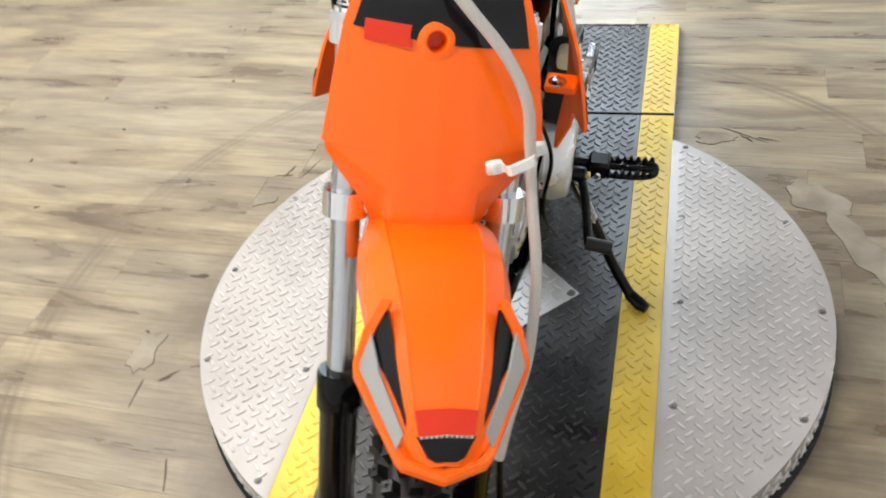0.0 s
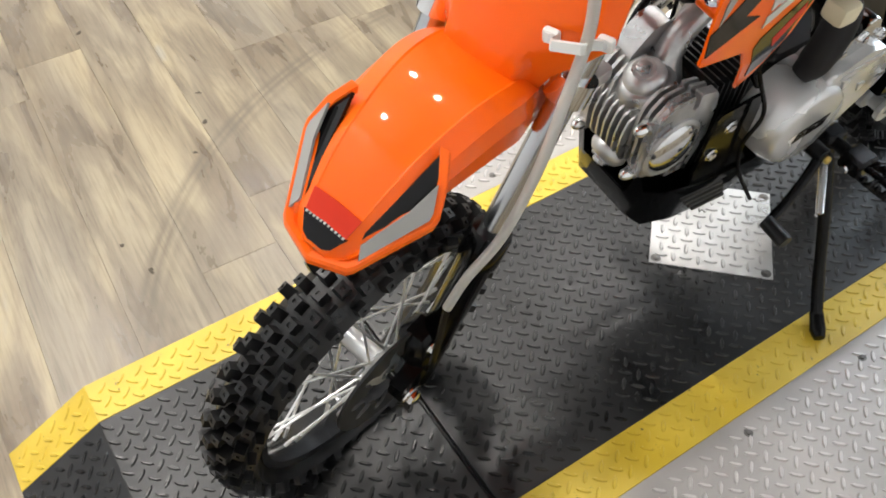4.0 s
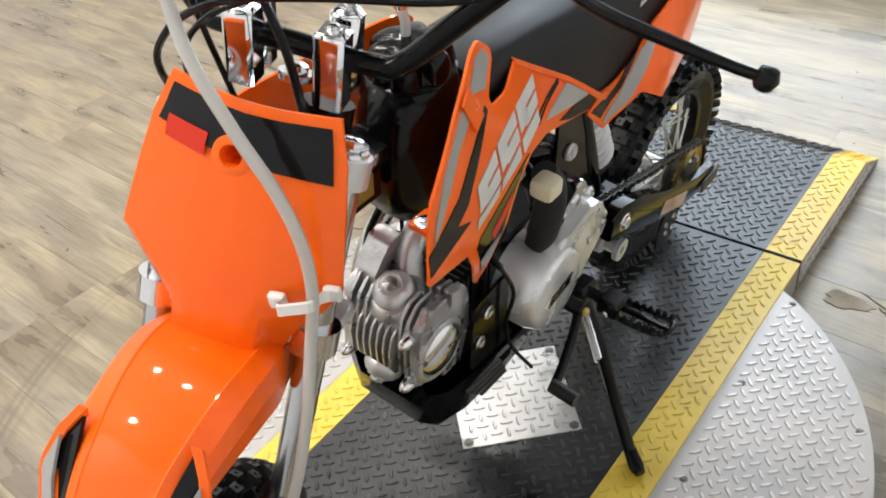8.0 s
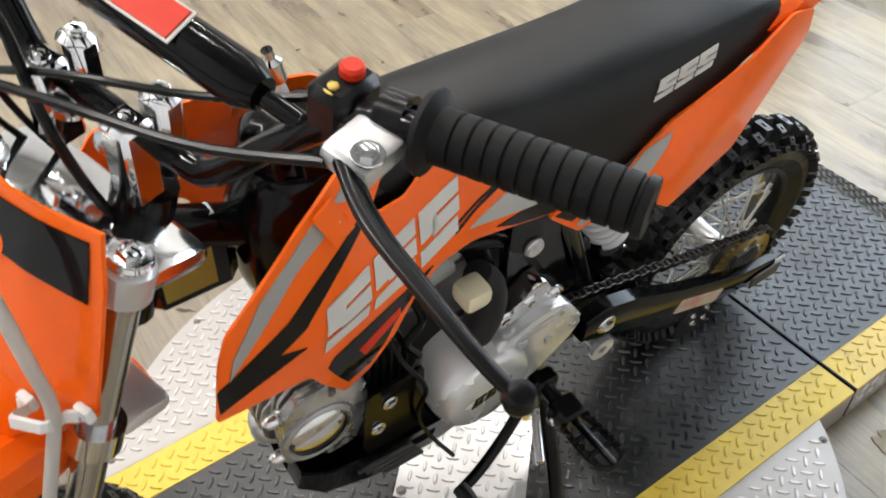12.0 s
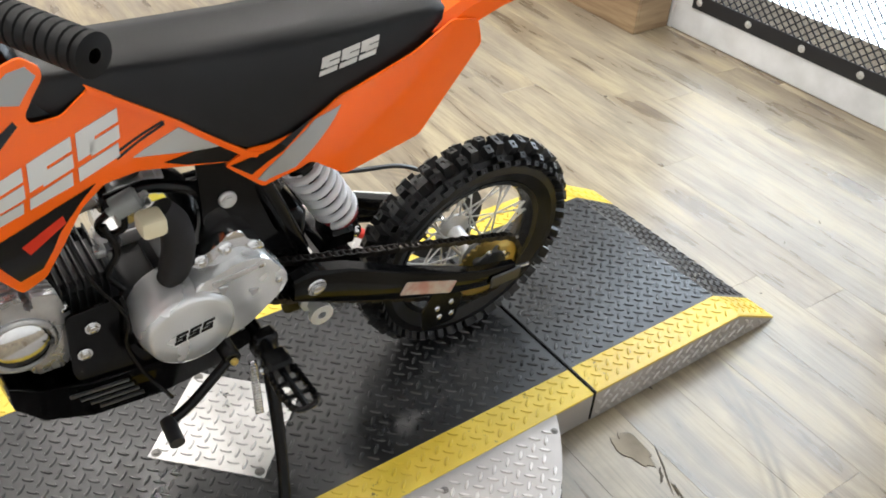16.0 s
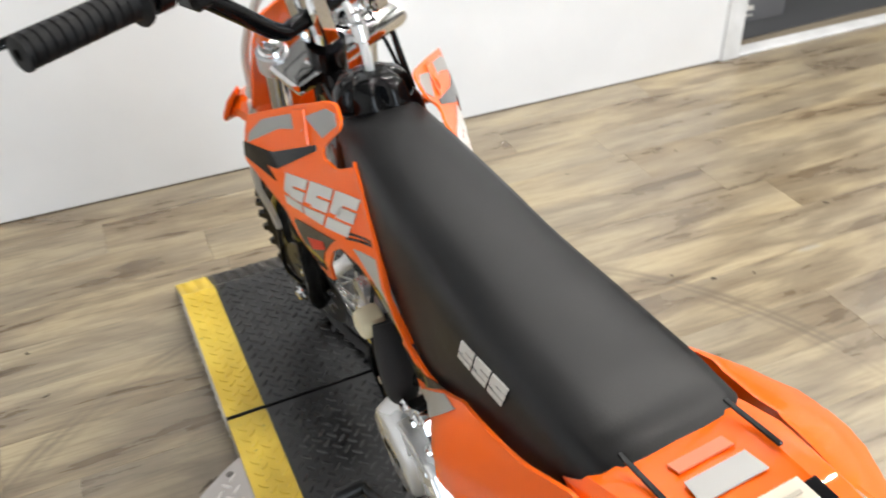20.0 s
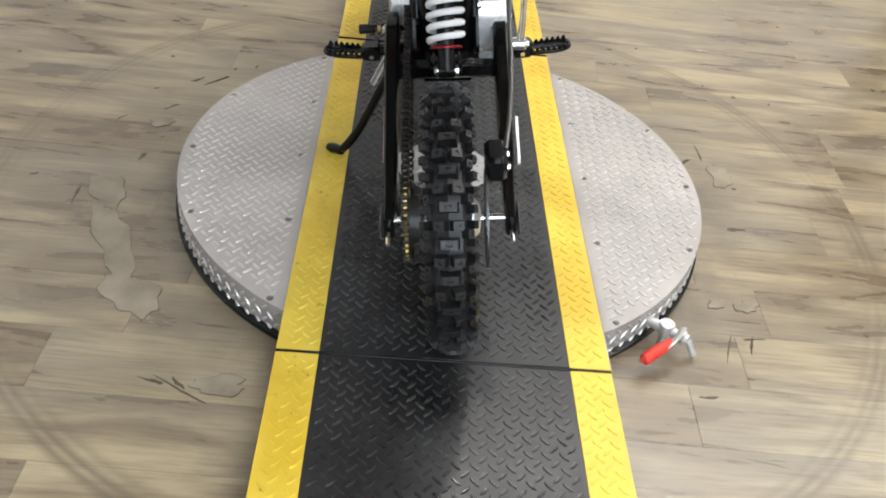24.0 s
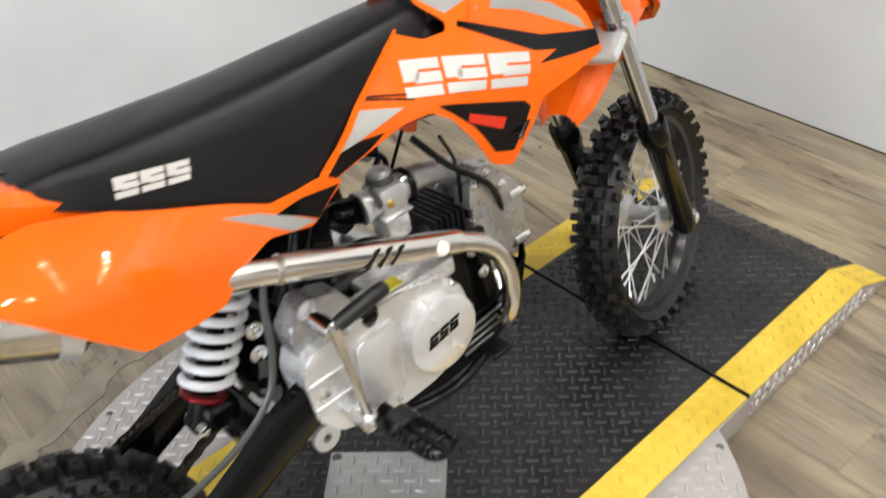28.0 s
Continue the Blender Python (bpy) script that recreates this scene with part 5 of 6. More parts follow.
for k in range(7):
    x = -0.415 - 0.0095 * k
    part("print_bar", box(x - 0.0016, x + 0.0016, -0.028 + 0.003 * (k % 3), 0.028 - 0.004 * (k % 2), tail_top(x) + 0.0036, tail_top(x) + 0.0042), M_print, tail)
tail_sheet("tail_decal", [(-0.35, 0.022), (-0.362, 0.022)], M_fadedred, "faded red decal", 0.003)
tail_sheet("tail_decal", [(-0.37, 0.024), (-0.39, 0.026)], M_grey, "grey decal", 0.003)
for sy in (1, -1):
    part("slot", box(-0.40, -0.345, sy * 0.0435 - 0.0022, sy * 0.0435 + 0.0022, 0.0, 0.0025, 0.0008, Matrix.Translation((0, 0, 0.742)) @ Matrix.Rotation(radians(9), 4, "Y") @ Matrix.Translation((0.012, 0, 0.011))), M_bdecal, tail, "black slot")
inner = loft([hoop(-0.20, 0.75, 0.66, 0.05, 0.04), hoop(-0.28, 0.765, 0.65, 0.055, 0.045), hoop(-0.36, 0.785, 0.735, 0.05, 0.045)])
part("inner_fender", inner, M_satin, tail, "black inner splash guard")
part("tail_bolt", add(bolt((-0.345, 0.02, 0.742), (-0.6, 0, -0.7), 0.006, 0.006), bolt((-0.345, -0.02, 0.742), (-0.6, 0, -0.7), 0.006, 0.006)), M_chrome, tail)

# ---- front end ----
fork = sub("front_fork", bike)
FA = Vector((0.459, 0, 0.818))
FD = Vector((0.245, 0, -0.625)).normalized()
for sy in (1, -1):
    o = Vector((0, sy * 0.082, 0))
    part("stanchion", turned(rod(FA + o - FD * 0.005, FA + o + FD * 0.42, 0.0155, 18)), M_stanchion, fork, "bright fork tube")
    part("lower_leg", turned(tube([FA + o + FD * s for s in (0.375, 0.38, 0.42, 0.425, 0.62, 0.66)], [0.024, 0.026, 0.026, 0.022, 0.021, 0.018], 18)), M_gloss, fork, "glossy black fork leg")
    part("axle_lug", turned(loft([[(FA + o + FD * 0.615) + Vector((a, b, c)) for a, b, c in ((-0.012, -0.012, 0.02), (-0.012, 0.012, 0.02), (-0.012, 0.012, -0.03), (-0.012, -0.012, -0.03))], [AX_F + o + Vector((0.016, b, c)) for b, c in ((-0.011, 0.016), (0.011, 0.016), (0.011, -0.016), (-0.011, -0.016))]])), M_gloss, fork)
    part("top_cap", turned(add(disc(FA + o - FD * 0.008, -FD, 0.018, 0.014, 0.003), bolt(FA + o - FD * 0.022, -FD, 0.011, 0.008))), M_chrome, fork)
    for s, r in ((0.0, 0.0215), (0.175, 0.024)):
        part("clamp_ring", turned(lathe([(0.015, -0.014), (r, -0.014), (r, 0.014), (0.015, 0.014)], axis(FA + o + FD * s, FD), 20, True)), M_alu if s == 0 else M_chrome, fork, "fork clamp")
for s, mt in ((0.0, M_chrome), (0.175, M_polish)):
    c = FA + FD * s
    bm = box(-0.072, 0.016, -0.1, 0.1, -0.012, 0.012, 0.01, Matrix.Translation(c) @ Matrix.Rotation(radians(-21.4), 4, "Y"), 2)
    part("triple_clamp", turned(bm), mt, fork, "silver triple clamp")
part("stem_nut", turned(add(disc(HEAD + UP * 0.045, UP, 0.016, 0.006), bolt(HEAD + UP * 0.05, UP, 0.012, 0.012))), M_chrome, fork)

# handlebar
bars = sub("handlebar", bike)
BY = 0.37
half = [(0.384, 0.0, 0.878), (0.384, 0.07, 0.878), (0.38, 0.10, 0.886), (0.368, 0.15, 0.945), (0.36, 0.195, 0.995), (0.352, 0.235, 1.012), (0.342, 0.30, 1.022), (0.328, BY, 1.034)]
line = [(x, -y, z) for x, y, z in half[:0:-1]] + half
part("bar", turned(tube(spline(line, 5), 0.011, 14)), M_gloss, bars, "glossy black handlebar")
part("crossbar", turned(rod((0.365, -0.172, 0.975), (0.365, 0.172, 0.975), 0.007)), M_gloss, bars)
part("crossbar_pad", turned(tube([(0.365, y, 0.977) for y in (-0.145, -0.135, 0.12, 0.135)], [0.011, 0.0185, 0.0185, 0.012], 18)), M_tank, bars, "black foam crossbar pad")
part("pad_stripe", turned(plate([(-0.012, -0.095), (0.012, -0.095), (0.012, 0.07), (-0.012, 0.07)], 0.002, Matrix.Translation((0.371, 0, 0.9955)) @ Matrix.Rotation(radians(18), 4, "Y"))), M_reddecal, bars, "red printed band")
part("pad_stripe", turned(plate([(-0.014, -0.098), (0.014, -0.098), (0.014, 0.073), (-0.014, 0.073)], 0.001, Matrix.Translation((0.371, 0, 0.9952)) @ Matrix.Rotation(radians(18), 4, "Y"))), M_silver, bars)
M_billet = mat("polished_billet", (0.85, 0.85, 0.85), 0.07, 1.0)
for sy in (1, -1):
    part("riser", turned(box(0.383, 0.412, sy * 0.043 - 0.0145, sy * 0.043 + 0.0145, 0.838, 0.918, 0.004, Matrix.Translation((0.008, 0, 0)))), M_billet, bars, "polished metal bar riser")
    part("riser_back", turned(box(0.362, 0.386, sy * 0.043 - 0.0145, sy * 0.043 + 0.0145, 0.838, 0.923, 0.006)), M_billet, bars, "polished metal bar riser")
    part("riser_bolt", turned(add(bolt((0.405, sy * 0.043, 0.918), (0, 0, 1), 0.005, 0.005), bolt((0.372, sy * 0.043, 0.923), (0, 0, 1), 0.005, 0.005))), M_chrome, bars)
    g0, g1 = Vector((0.3475, sy * 0.25, 1.0145)), Vector((0.328, sy * BY, 1.034))
    gd = (g1 - g0).normalized()
    prof = [(0.012, -0.004), (0.026, -0.004), (0.027, 0.0), (0.018, 0.005)]
    for k in range(11):
        s0 = 0.008 + 0.0106 * k
        prof += [(0.0175, s0), (0.0175, s0 + 0.008), (0.0158, s0 + 0.009), (0.0158, s0 + 0.0105)]
    prof += [(0.0185, 0.126), (0.018, 0.131), (0.006, 0.132)]
    part("grip", turned(lathe(prof, axis(g0, gd), 20)), M_grip, bars, "ribbed black rubber grip")
    perch = Vector((0.348, sy * 0.225, 1.008))
    part("perch_clamp", turned(lathe([(0.0115, -0.009), (0.017, -0.009), (0.017, 0.009), (0.0115, 0.009)], axis(perch, gd), 18, True)), M_satin, bars, "black perch clamp")
    part("lever_perch", turned(box(0.36, 0.4, sy * 0.226 - 0.018, sy * 0.226 + 0.018, 0.997, 1.015, 0.006, None, 2)), M_alu if sy > 0 else M_satin, bars, "cast lever perch")
    part("lever", turned(tube(spline([(0.392, sy * 0.222, 1.006), (0.415, sy * 0.26, 1.005), (0.432, sy * 0.31, 1.006), (0.446, sy * 0.355, 1.008), (0.451, sy * 0.378, 1.009)]), [0.009, 0.0085, 0.0075, 0.0062, 0.006], 12, flat=0.7)), M_satin, bars, "black brake lever" if sy < 0 else "black clutch lever")
    part("lever_ball", turned(lathe([(0, -0.0095), (0.007, -0.007), (0.0095, 0), (0.007, 0.007), (0, 0.0095)], Matrix.Translation((0.4515, sy * 0.381, 1.009)), 16)), M_satin, bars)
    part("perch_bolt", turned(bolt((0.388, sy * 0.235, 1.017), (0, 0, 1), 0.007, 0.006)), M_chrome, bars)
part("kill_switch", turned(box(0.33, 0.372, 0.172, 0.203, 0.975, 1.018, 0.006)), M_satin, bars, "black switch block")
part("switch_button", turned(disc((0.345, 0.188, 1.017), (0, 0, 1), 0.008, 0.008)), M_reddecal, bars, "red stop button")
part("switch_screw", turned(bolt((0.362, 0.188, 1.017), (0, 0, 1), 0.004, 0.003)), M_gold, bars)
part("throttle_housing", turned(box(0.325, 0.368, -0.262, -0.236, 0.995, 1.036, 0.008)), M_satin, bars)
part("master_cylinder", turned(box(0.36, 0.41, -0.215, -0.175, 1.0, 1.028, 0.006)), M_satin, bars, "black brake reservoir")

def swell(f):
    """How far the plate falls back at a share of its half width: a flat middle, creased sides."""
    return max(0.0, abs(f) - 0.36) / 0.64 * 0.8 + 0.2 * abs(f) ** 3


def cheek(y, z):
    """How far the plate's lower corners are folded back under a slanting crease."""
    y = abs(y)
    low = 0.738 - (0.108 - y) / 0.062 * 0.036 - z
    return 0.0 if low < 0 else low * 0.5 * min(1.0, max(0.0, (y - 0.043) / 0.004))


def ring_plate(z, hw, x, bulge, n=47):
    """A row across the number plate at height z: a flat face with swept sides."""
    out = []
    for k in range(n):
        f = -1 + 2 * k / (n - 1)
        out.append((x - bulge * swell(f) - cheek(f * hw, z) + 0.0028 * max(0.0, 1 - abs(f) / 0.36), f * hw, z))
    return out


PROWS = ((0.876, 0.078, 0.478, 0.012), (0.862, 0.083, 0.486, 0.013), (0.84, 0.091, 0.497, 0.014), (0.80, 0.099, 0.517, 0.016), (0.745, 0.108, 0.545, 0.02), (0.724, 0.105, 0.555, 0.022), (0.70, 0.091, 0.566, 0.022), (0.668, 0.066, 0.58, 0.018), (0.64, 0.056, 0.59, 0.016))


def on_plate(y, z, off=0.0022):
    zs = [r[0] for r in PROWS][::-1]
    hw, x, b = (float(np.interp(z, zs, [r[k] for r in PROWS][::-1])) for k in (1, 2, 3))
    return (x - b * swell(y / hw) - cheek(y, z) + 0.0028 * max(0.0, 1 - abs(y / hw) / 0.36) + off, y, z)


# cables, brake hose
cables = sub("control_cables", bike)
lines = (([(0.40, 0.215, 1.005), (0.43, 0.14, 0.985), (0.455, 0.05, 0.975), (0.47, -0.03, 0.955), (0.462, -0.085, 0.905), (0.445, -0.10, 0.84), (0.38, -0.06, 0.70), (0.25, -0.03, 0.6)], 0.0035),
         ([(0.345, 0.17, 0.985), (0.385, 0.10, 0.965), (0.43, 0.01, 0.955), (0.445, -0.06, 0.915), (0.43, -0.085, 0.84), (0.36, -0.05, 0.70)], 0.003),
         ([(0.40, -0.205, 1.01), (0.43, -0.13, 1.0), (0.43, -0.04, 0.98), (0.445, 0.01, 0.93), (0.435, 0.028, 0.85), (0.40, 0.03, 0.74)], 0.0042),
         ([(0.35, -0.245, 1.02), (0.41, -0.19, 1.02), (0.43, -0.10, 0.97), (0.43, -0.06, 0.88), (0.38, -0.05, 0.74)], 0.003))
for pts, r in lines:
    part("cable", turned(tube(spline(pts, 6), r, 8)), M_satin, cables, "black control cable")
part("engine_cable", tube(spline([(0.15, -0.055, 0.64), (0.19, -0.075, 0.585), (0.25, -0.08, 0.53), (0.285, -0.06, 0.47), (0.285, -0.05, 0.44)]), 0.0055, 8), M_satin, cables, "black rubber breather hose")
part("engine_cable", tube(spline([(0.21, 0.05, 0.60), (0.19, 0.08, 0.52), (0.16, 0.09, 0.45), (0.165, 0.085, 0.39), (0.15, 0.09, 0.33), (0.12, 0.11, 0.27)]), 0.003, 8), M_satin, cables, "black wiring lead")
part("engine_cable", tube(spline([(0.2, -0.05, 0.62), (0.22, -0.05, 0.57), (0.225, -0.045, 0.5)]), 0.003, 8), M_satin, cables, "thin black lead")
M_sleeve = mat("milky_hose_sleeve", (0.62, 0.6, 0.55), 0.35, Transmission_Weight=0.25)
HOSE = [(0.40, -0.19, 1.012), (0.442, -0.155, 1.03), (0.478, -0.08, 0.987), (0.508, -0.036, 0.93), (0.528, 0.012, 0.884), (0.538, 0.052, 0.843), (0.545, 0.078, 0.80), (0.549, 0.09, 0.75), (0.569, 0.098, 0.70), (0.604, 0.11, 0.63), (0.64, 0.112, 0.545), (0.668, 0.10, 0.475), (0.685, 0.095, 0.42)]
part("brake_hose", turned(tube(spline(HOSE, 6), 0.0058, 10)), M_sleeve, cables, "milky translucent brake hose sleeve")
part("brake_hose_end", turned(tube(spline([HOSE[-1], (0.71, 0.108, 0.32), (0.70, 0.098, 0.27)], 4), 0.0045, 8)), M_satin, cables)
clip = sub("hose_clip", bike)
E0, E1 = Vector(on_plate(0.058, 0.727)), Vector(on_plate(0.101, 0.737))
ACROSS = (E1 - E0).normalized()
OUT = Vector((0.93, 0, 0.36))
DOWN = ACROSS.cross(OUT).normalized()
if DOWN.z > 0:
    DOWN = -DOWN
bridge = [(-0.004, 0.004), (0.006, 0.005), (0.009, 0.011), (0.009, 0.022), (0.012, 0.026), (0.038, 0.026), (0.041, 0.022), (0.041, 0.008), (0.05, 0.004)]
bm = loft([[E0 + ACROSS * u + OUT * (v + dv) + DOWN * (0.001 + dw) for dv, dw in ((0, -0.0055), (0.0035, -0.0045), (0.0035, 0.0045), (0, 0.0055))] for u, v in bridge])
part("strap", turned(bm), M_white, clip, "white plastic hose strap", 30)
for q in (E0, E1 + ACROSS * 0.002):
    part("ear", turned(box(-0.003, 0.006, -0.0085, 0.0085, -0.0075, 0.0075, 0.003, Matrix.Translation(q) @ Matrix.Rotation(radians(14), 4, "X"), 2)), M_white, clip)
    part("screw", turned(disc(q + Vector((0.0065, 0, 0.001)), (1, 0, 0.4), 0.0038, 0.0015, 0.0005, 12)), M_alu, clip)
caliper = sub("front_caliper", bike)
part("caliper_body", turned(box(0.655, 0.705, 0.045, 0.09, 0.245, 0.315, 0.01)), M_satin, caliper, "black brake caliper")
for x, z in ((0.67, 0.265), (0.685, 0.298)):
    part("caliper_bolt", turned(bolt((x, 0.09, z), (0, 1, 0), 0.007, 0.007)), M_chrome, caliper)

# number plate with a swept top panel
shield_plate = sub("number_plate", bike)


c = Vector(on_plate(-0.006, 0.833, 0.0))
rows = [tuple(a + (b - a) * k / 6 for a, b in zip(p, q)) for p, q in zip(PROWS, PROWS[1:]) for k in range(8)] + [PROWS[-1]]
bm = loft([ring_plate(*r) for r in rows], False, False)
bmesh.ops.delete(bm, geom=[f for f in bm.faces if (f.calc_center_median() - c).length < 0.0125], context="FACES")
part("shell", turned(backed(bm, (-0.0037, 0, -0.0015))), M_orange, shield_plate, "glossy orange plastic front plate", 14)


def plate_decal(rows, material, label, off=0.0022, n=49):
    fine = [tuple(a + (b - a) * k / 5 for a, b in zip(p, q)) for p, q in zip(rows, rows[1:]) for k in range(5)] + [rows[-1]]
    rr = [[on_plate(y0 + (y1 - y0) * k / (n - 1), z + (za - z) * k / (n - 1), off) for k in range(n)] for y0, y1, z, za in fine]
    bm = loft(rr, False, False)
    bmesh.ops.delete(bm, geom=[f for f in bm.faces if (f.calc_center_median() - c).length < 0.0135], context="FACES")
    return part("decal", turned(backed(bm, (-0.001, 0, -0.0004))), material, shield_plate, label, 50)


plate_decal([(-0.073, 0.073, 0.869, 0.869), (-0.078, 0.078, 0.852, 0.852), (-0.083, 0.084, 0.838, 0.826)], M_bdecal, "black band decal")
plate_decal([(-0.072, -0.03, 0.846, 0.846), (-0.073, -0.031, 0.838, 0.838), (-0.073, -0.03, 0.829, 0.828)], M_reddecal, "torn red sticker", 0.004)
part("hole_rim", turned(lathe([(0.0, -0.026), (0.0085, -0.026), (0.0095, 0.001), (0.0105, 0.0028), (0.013, 0.003), (0.0185, 0.0008)], axis(c, (0.9, 0, 0.4)), 28)), M_orange, shield_plate, "moulded round socket")

# front fender
fender = sub("front_fender", bike)
FROWS = ((0.43, 0.556, 0.02, 0.028, 0.538), (0.455, 0.588, 0.036, 0.047, 0.553), (0.495, 0.626, 0.048, 0.058, 0.575), (0.545, 0.655, 0.055, 0.064, 0.60), (0.58, 0.672, 0.058, 0.071, 0.612), (0.62, 0.682, 0.056, 0.072, 0.628), (0.665, 0.68, 0.051, 0.069, 0.636), (0.705, 0.668, 0.045, 0.064, 0.636), (0.735, 0.652, 0.041, 0.06, 0.627), (0.768, 0.626, 0.034, 0.05, 0.609), (0.79, 0.605, 0.026, 0.034, 0.595), (0.801, 0.592, 0.016, 0.019, 0.586))
rings = []
for x, zt, hw, ho, zs in FROWS:
    half = [(ho, zs), (ho, zs + (zt - zs) * 0.5), (ho * 0.5 + hw * 0.5, zt - 0.009), (hw * 0.8, zt + 0.002), (hw * 0.76, zt + 0.0012), (hw * 0.4, zt + 0.0028), (0, zt + 0.0038)]
    rings.append([(x, y, z) for y, z in half + [(-y, z) for y, z in half[-2::-1]]])
runs = [spline(list(run), 5) for run in zip(*rings)]
part("shell", turned(backed(loft([list(r) for r in zip(*runs)], False, False), (-0.001, 0, -0.0034))), M_orange, fender, "glossy orange plastic front fender", 16)
for sy in (1, -1):
    # vent pods beside the nose: black wedge and grey insert with an orange rim
    q = [(0.69, 0.05, 0.681), (0.711, 0.064, 0.656), (0.735, 0.059, 0.634), (0.782, 0.033, 0.601), (0.77, 0.033, 0.62)]
    bm = bmesh.new()
    bm.faces.new([bm.verts.new((x, sy * (y + 0.002), z + 0.002)) for x, y, z in q])
    part("vent", turned(shell(bm, 0.004)), M_bdecal, fender, "black side vent")
    bm = bmesh.new()
    bm.faces.new([bm.verts.new((x, sy * (y + 0.0035), z + 0.003)) for x, y, z in ((0.709, 0.0605, 0.661), (0.723, 0.069, 0.640), (0.728, 0.0695, 0.634), (0.786, 0.038, 0.597), (0.777, 0.0325, 0.607), (0.737, 0.053, 0.640))])
    part("vent_insert", turned(shell(bm, 0.003)), M_grey, fender, "silver grey vent insert")
    rim = [(0.69, 0.052, 0.682), (0.706, 0.0655, 0.663), (0.722, 0.0735, 0.639), (0.728, 0.073, 0.632), (0.788, 0.041, 0.594), (0.793, 0.036, 0.590), (0.804, 0, 0.583)]
    band = []
    for x, y, z in rim:
        o = Vector((x - 0.70 if y < 0.06 else 0.0, y, 0)).normalized()
        p = Vector((x, y, z))
        ring = [p - o * 0.0045 + Vector((0, 0, 0.006)), p + o * 0.0045 + Vector((0, 0, 0.005)), p + o * 0.0068 + Vector((0, 0, 0.001)), p + o * 0.0062 - Vector((0, 0, 0.007)), p - o * 0.0045 - Vector((0, 0, 0.004))]
        band.append([(q.x, sy * q.y, q.z) for q in ring])
    part("vent_rim", turned(loft(band)), M_orange, fender, "", 25)
def nose(x, y, off):
    """A point on the fender's nose panel."""
    z = float(np.interp(x, [r[0] for r in FROWS], [r[1] for r in FROWS]))
    return (x, y, z + 0.0038 - 0.003 * abs(y) / 0.03 + off)


def nose_sheet(rows, material, label, off):
    """A thin sticker over the nose, from rows of x and half width."""
    bm = loft([[nose(x, w * f, off) for f in (-1, -0.5, 0, 0.5, 1)] for x, w in rows], False, False)
    part("decal", turned(shell(bm, 0.001)), material, fender, label)


nose_sheet([(0.768, 0.0285), (0.776, 0.0265), (0.7845, 0.0245)], M_reddecal, "torn red band sticker", 0.0035)
nose_sheet([(0.784, 0.0265), (0.79, 0.022), (0.797, 0.0165), (0.8, 0.009)], M_bdecal, "black nose decal", 0.003)
bm = bmesh.new()
for k in range(11):
    y = -0.022 + 0.0044 * k
    x, y, z = nose(0.7855, y, 0.0045)
    add(bm, box(x - 0.0012, x + 0.001, y - 0.0011, y + 0.0011, z - 0.001, z + 0.0006, 0, None))
part("torn_edge", turned(bm), M_swoosh, fender, "white torn edge of the sticker")

# ---- foot controls ----
for sy in (1, -1):
    peg = sub("footpeg", bike)
    px = -0.025 if sy > 0 else -0.03
    pz = 0.318
    base = rod((px, sy * 0.07, pz), (px, sy * 0.17, pz), 0.011)
    part("bracket", add(base, box(px - 0.02, px + 0.02, min(sy * 0.14, sy * 0.178), max(sy * 0.14, sy * 0.178), pz - 0.016, pz + 0.016, 0.005)), M_satin, peg)
    lift = 0.006
    ring = [(px + 0.0215 * math.copysign(abs(math.cos(a)) ** 0.6, math.cos(a)), sy * (0.212 + 0.044 * math.copysign(abs(math.sin(a)) ** 0.7, math.sin(a))), pz + lift * math.sin(a)) for a in (2 * math.pi * k / 28 for k in range(28))]
    part("tread_ring", tube(ring, 0.0052, 8, True, True, 0.9), M_satin, peg, "black steel footpeg ring")
    part("centre_bar", add(rod((px, sy * 0.168, pz), (px, sy * 0.254, pz + lift * 0.9), 0.0055, 8), add(rod((px - 0.02, sy * 0.2, pz), (px + 0.02, sy * 0.2, pz), 0.004, 8), rod((px - 0.02, sy * 0.226, pz + 0.002), (px + 0.02, sy * 0.226, pz + 0.002), 0.004, 8))), M_satin, peg)
    for dx in (-0.0205, 0.0205):
        for k in range(7):
            y = 0.178 + 0.0115 * k
            part("tooth", lathe([(0.0058, 0), (0.0046, 0.005), (0.0018, 0.0095), (0, 0.0095)], Matrix.Translation((px + dx, sy * y, pz + 0.002 + lift * (y - 0.212) / 0.044)), 6), M_satin, peg)
    part("hinge_pin", add(rod((px - 0.024, sy * 0.158, pz - 0.004), (px + 0.024, sy * 0.158, pz - 0.004), 0.0048, 8), disc((px + 0.024, sy * 0.158, pz - 0.004), (1, 0, 0), 0.007, 0.004)), M_chrome, peg)
stand = sub("kickstand", bike)
part("leg", tube(spline([(-0.03, 0.105, 0.30), (-0.025, 0.15, 0.22), (-0.012, 0.205, 0.12), (0.004, 0.246, 0.062), (0.02, 0.268, 0.047)], 5), [0.011, 0.011, 0.010, 0.010, 0.0085], 12), M_satin, stand, "black kickstand leg")
part("foot", tube([(0.006, 0.252, 0.052), (0.026, 0.276, 0.047), (0.034, 0.288, 0.046)], [0.011, 0.013, 0.009], 10), M_satin, stand)
part("hinge", box(-0.05, -0.01, 0.09, 0.12, 0.285, 0.33, 0.006), M_satin, stand)
co = [Vector((-0.002, 0.125, 0.30)).lerp(Vector((0.008, 0.168, 0.222)), t) + Vector((0.006 * math.cos(w), 0.004 * math.sin(w), 0.004 * math.sin(w))) for t, w in ((k / 160, 2 * math.pi * 20 * k / 160) for k in range(161))]
part("return_spring", tube(co, 0.0016, 5), M_chrome, stand, "bright return spring")
shifter = sub("gear_lever", bike)
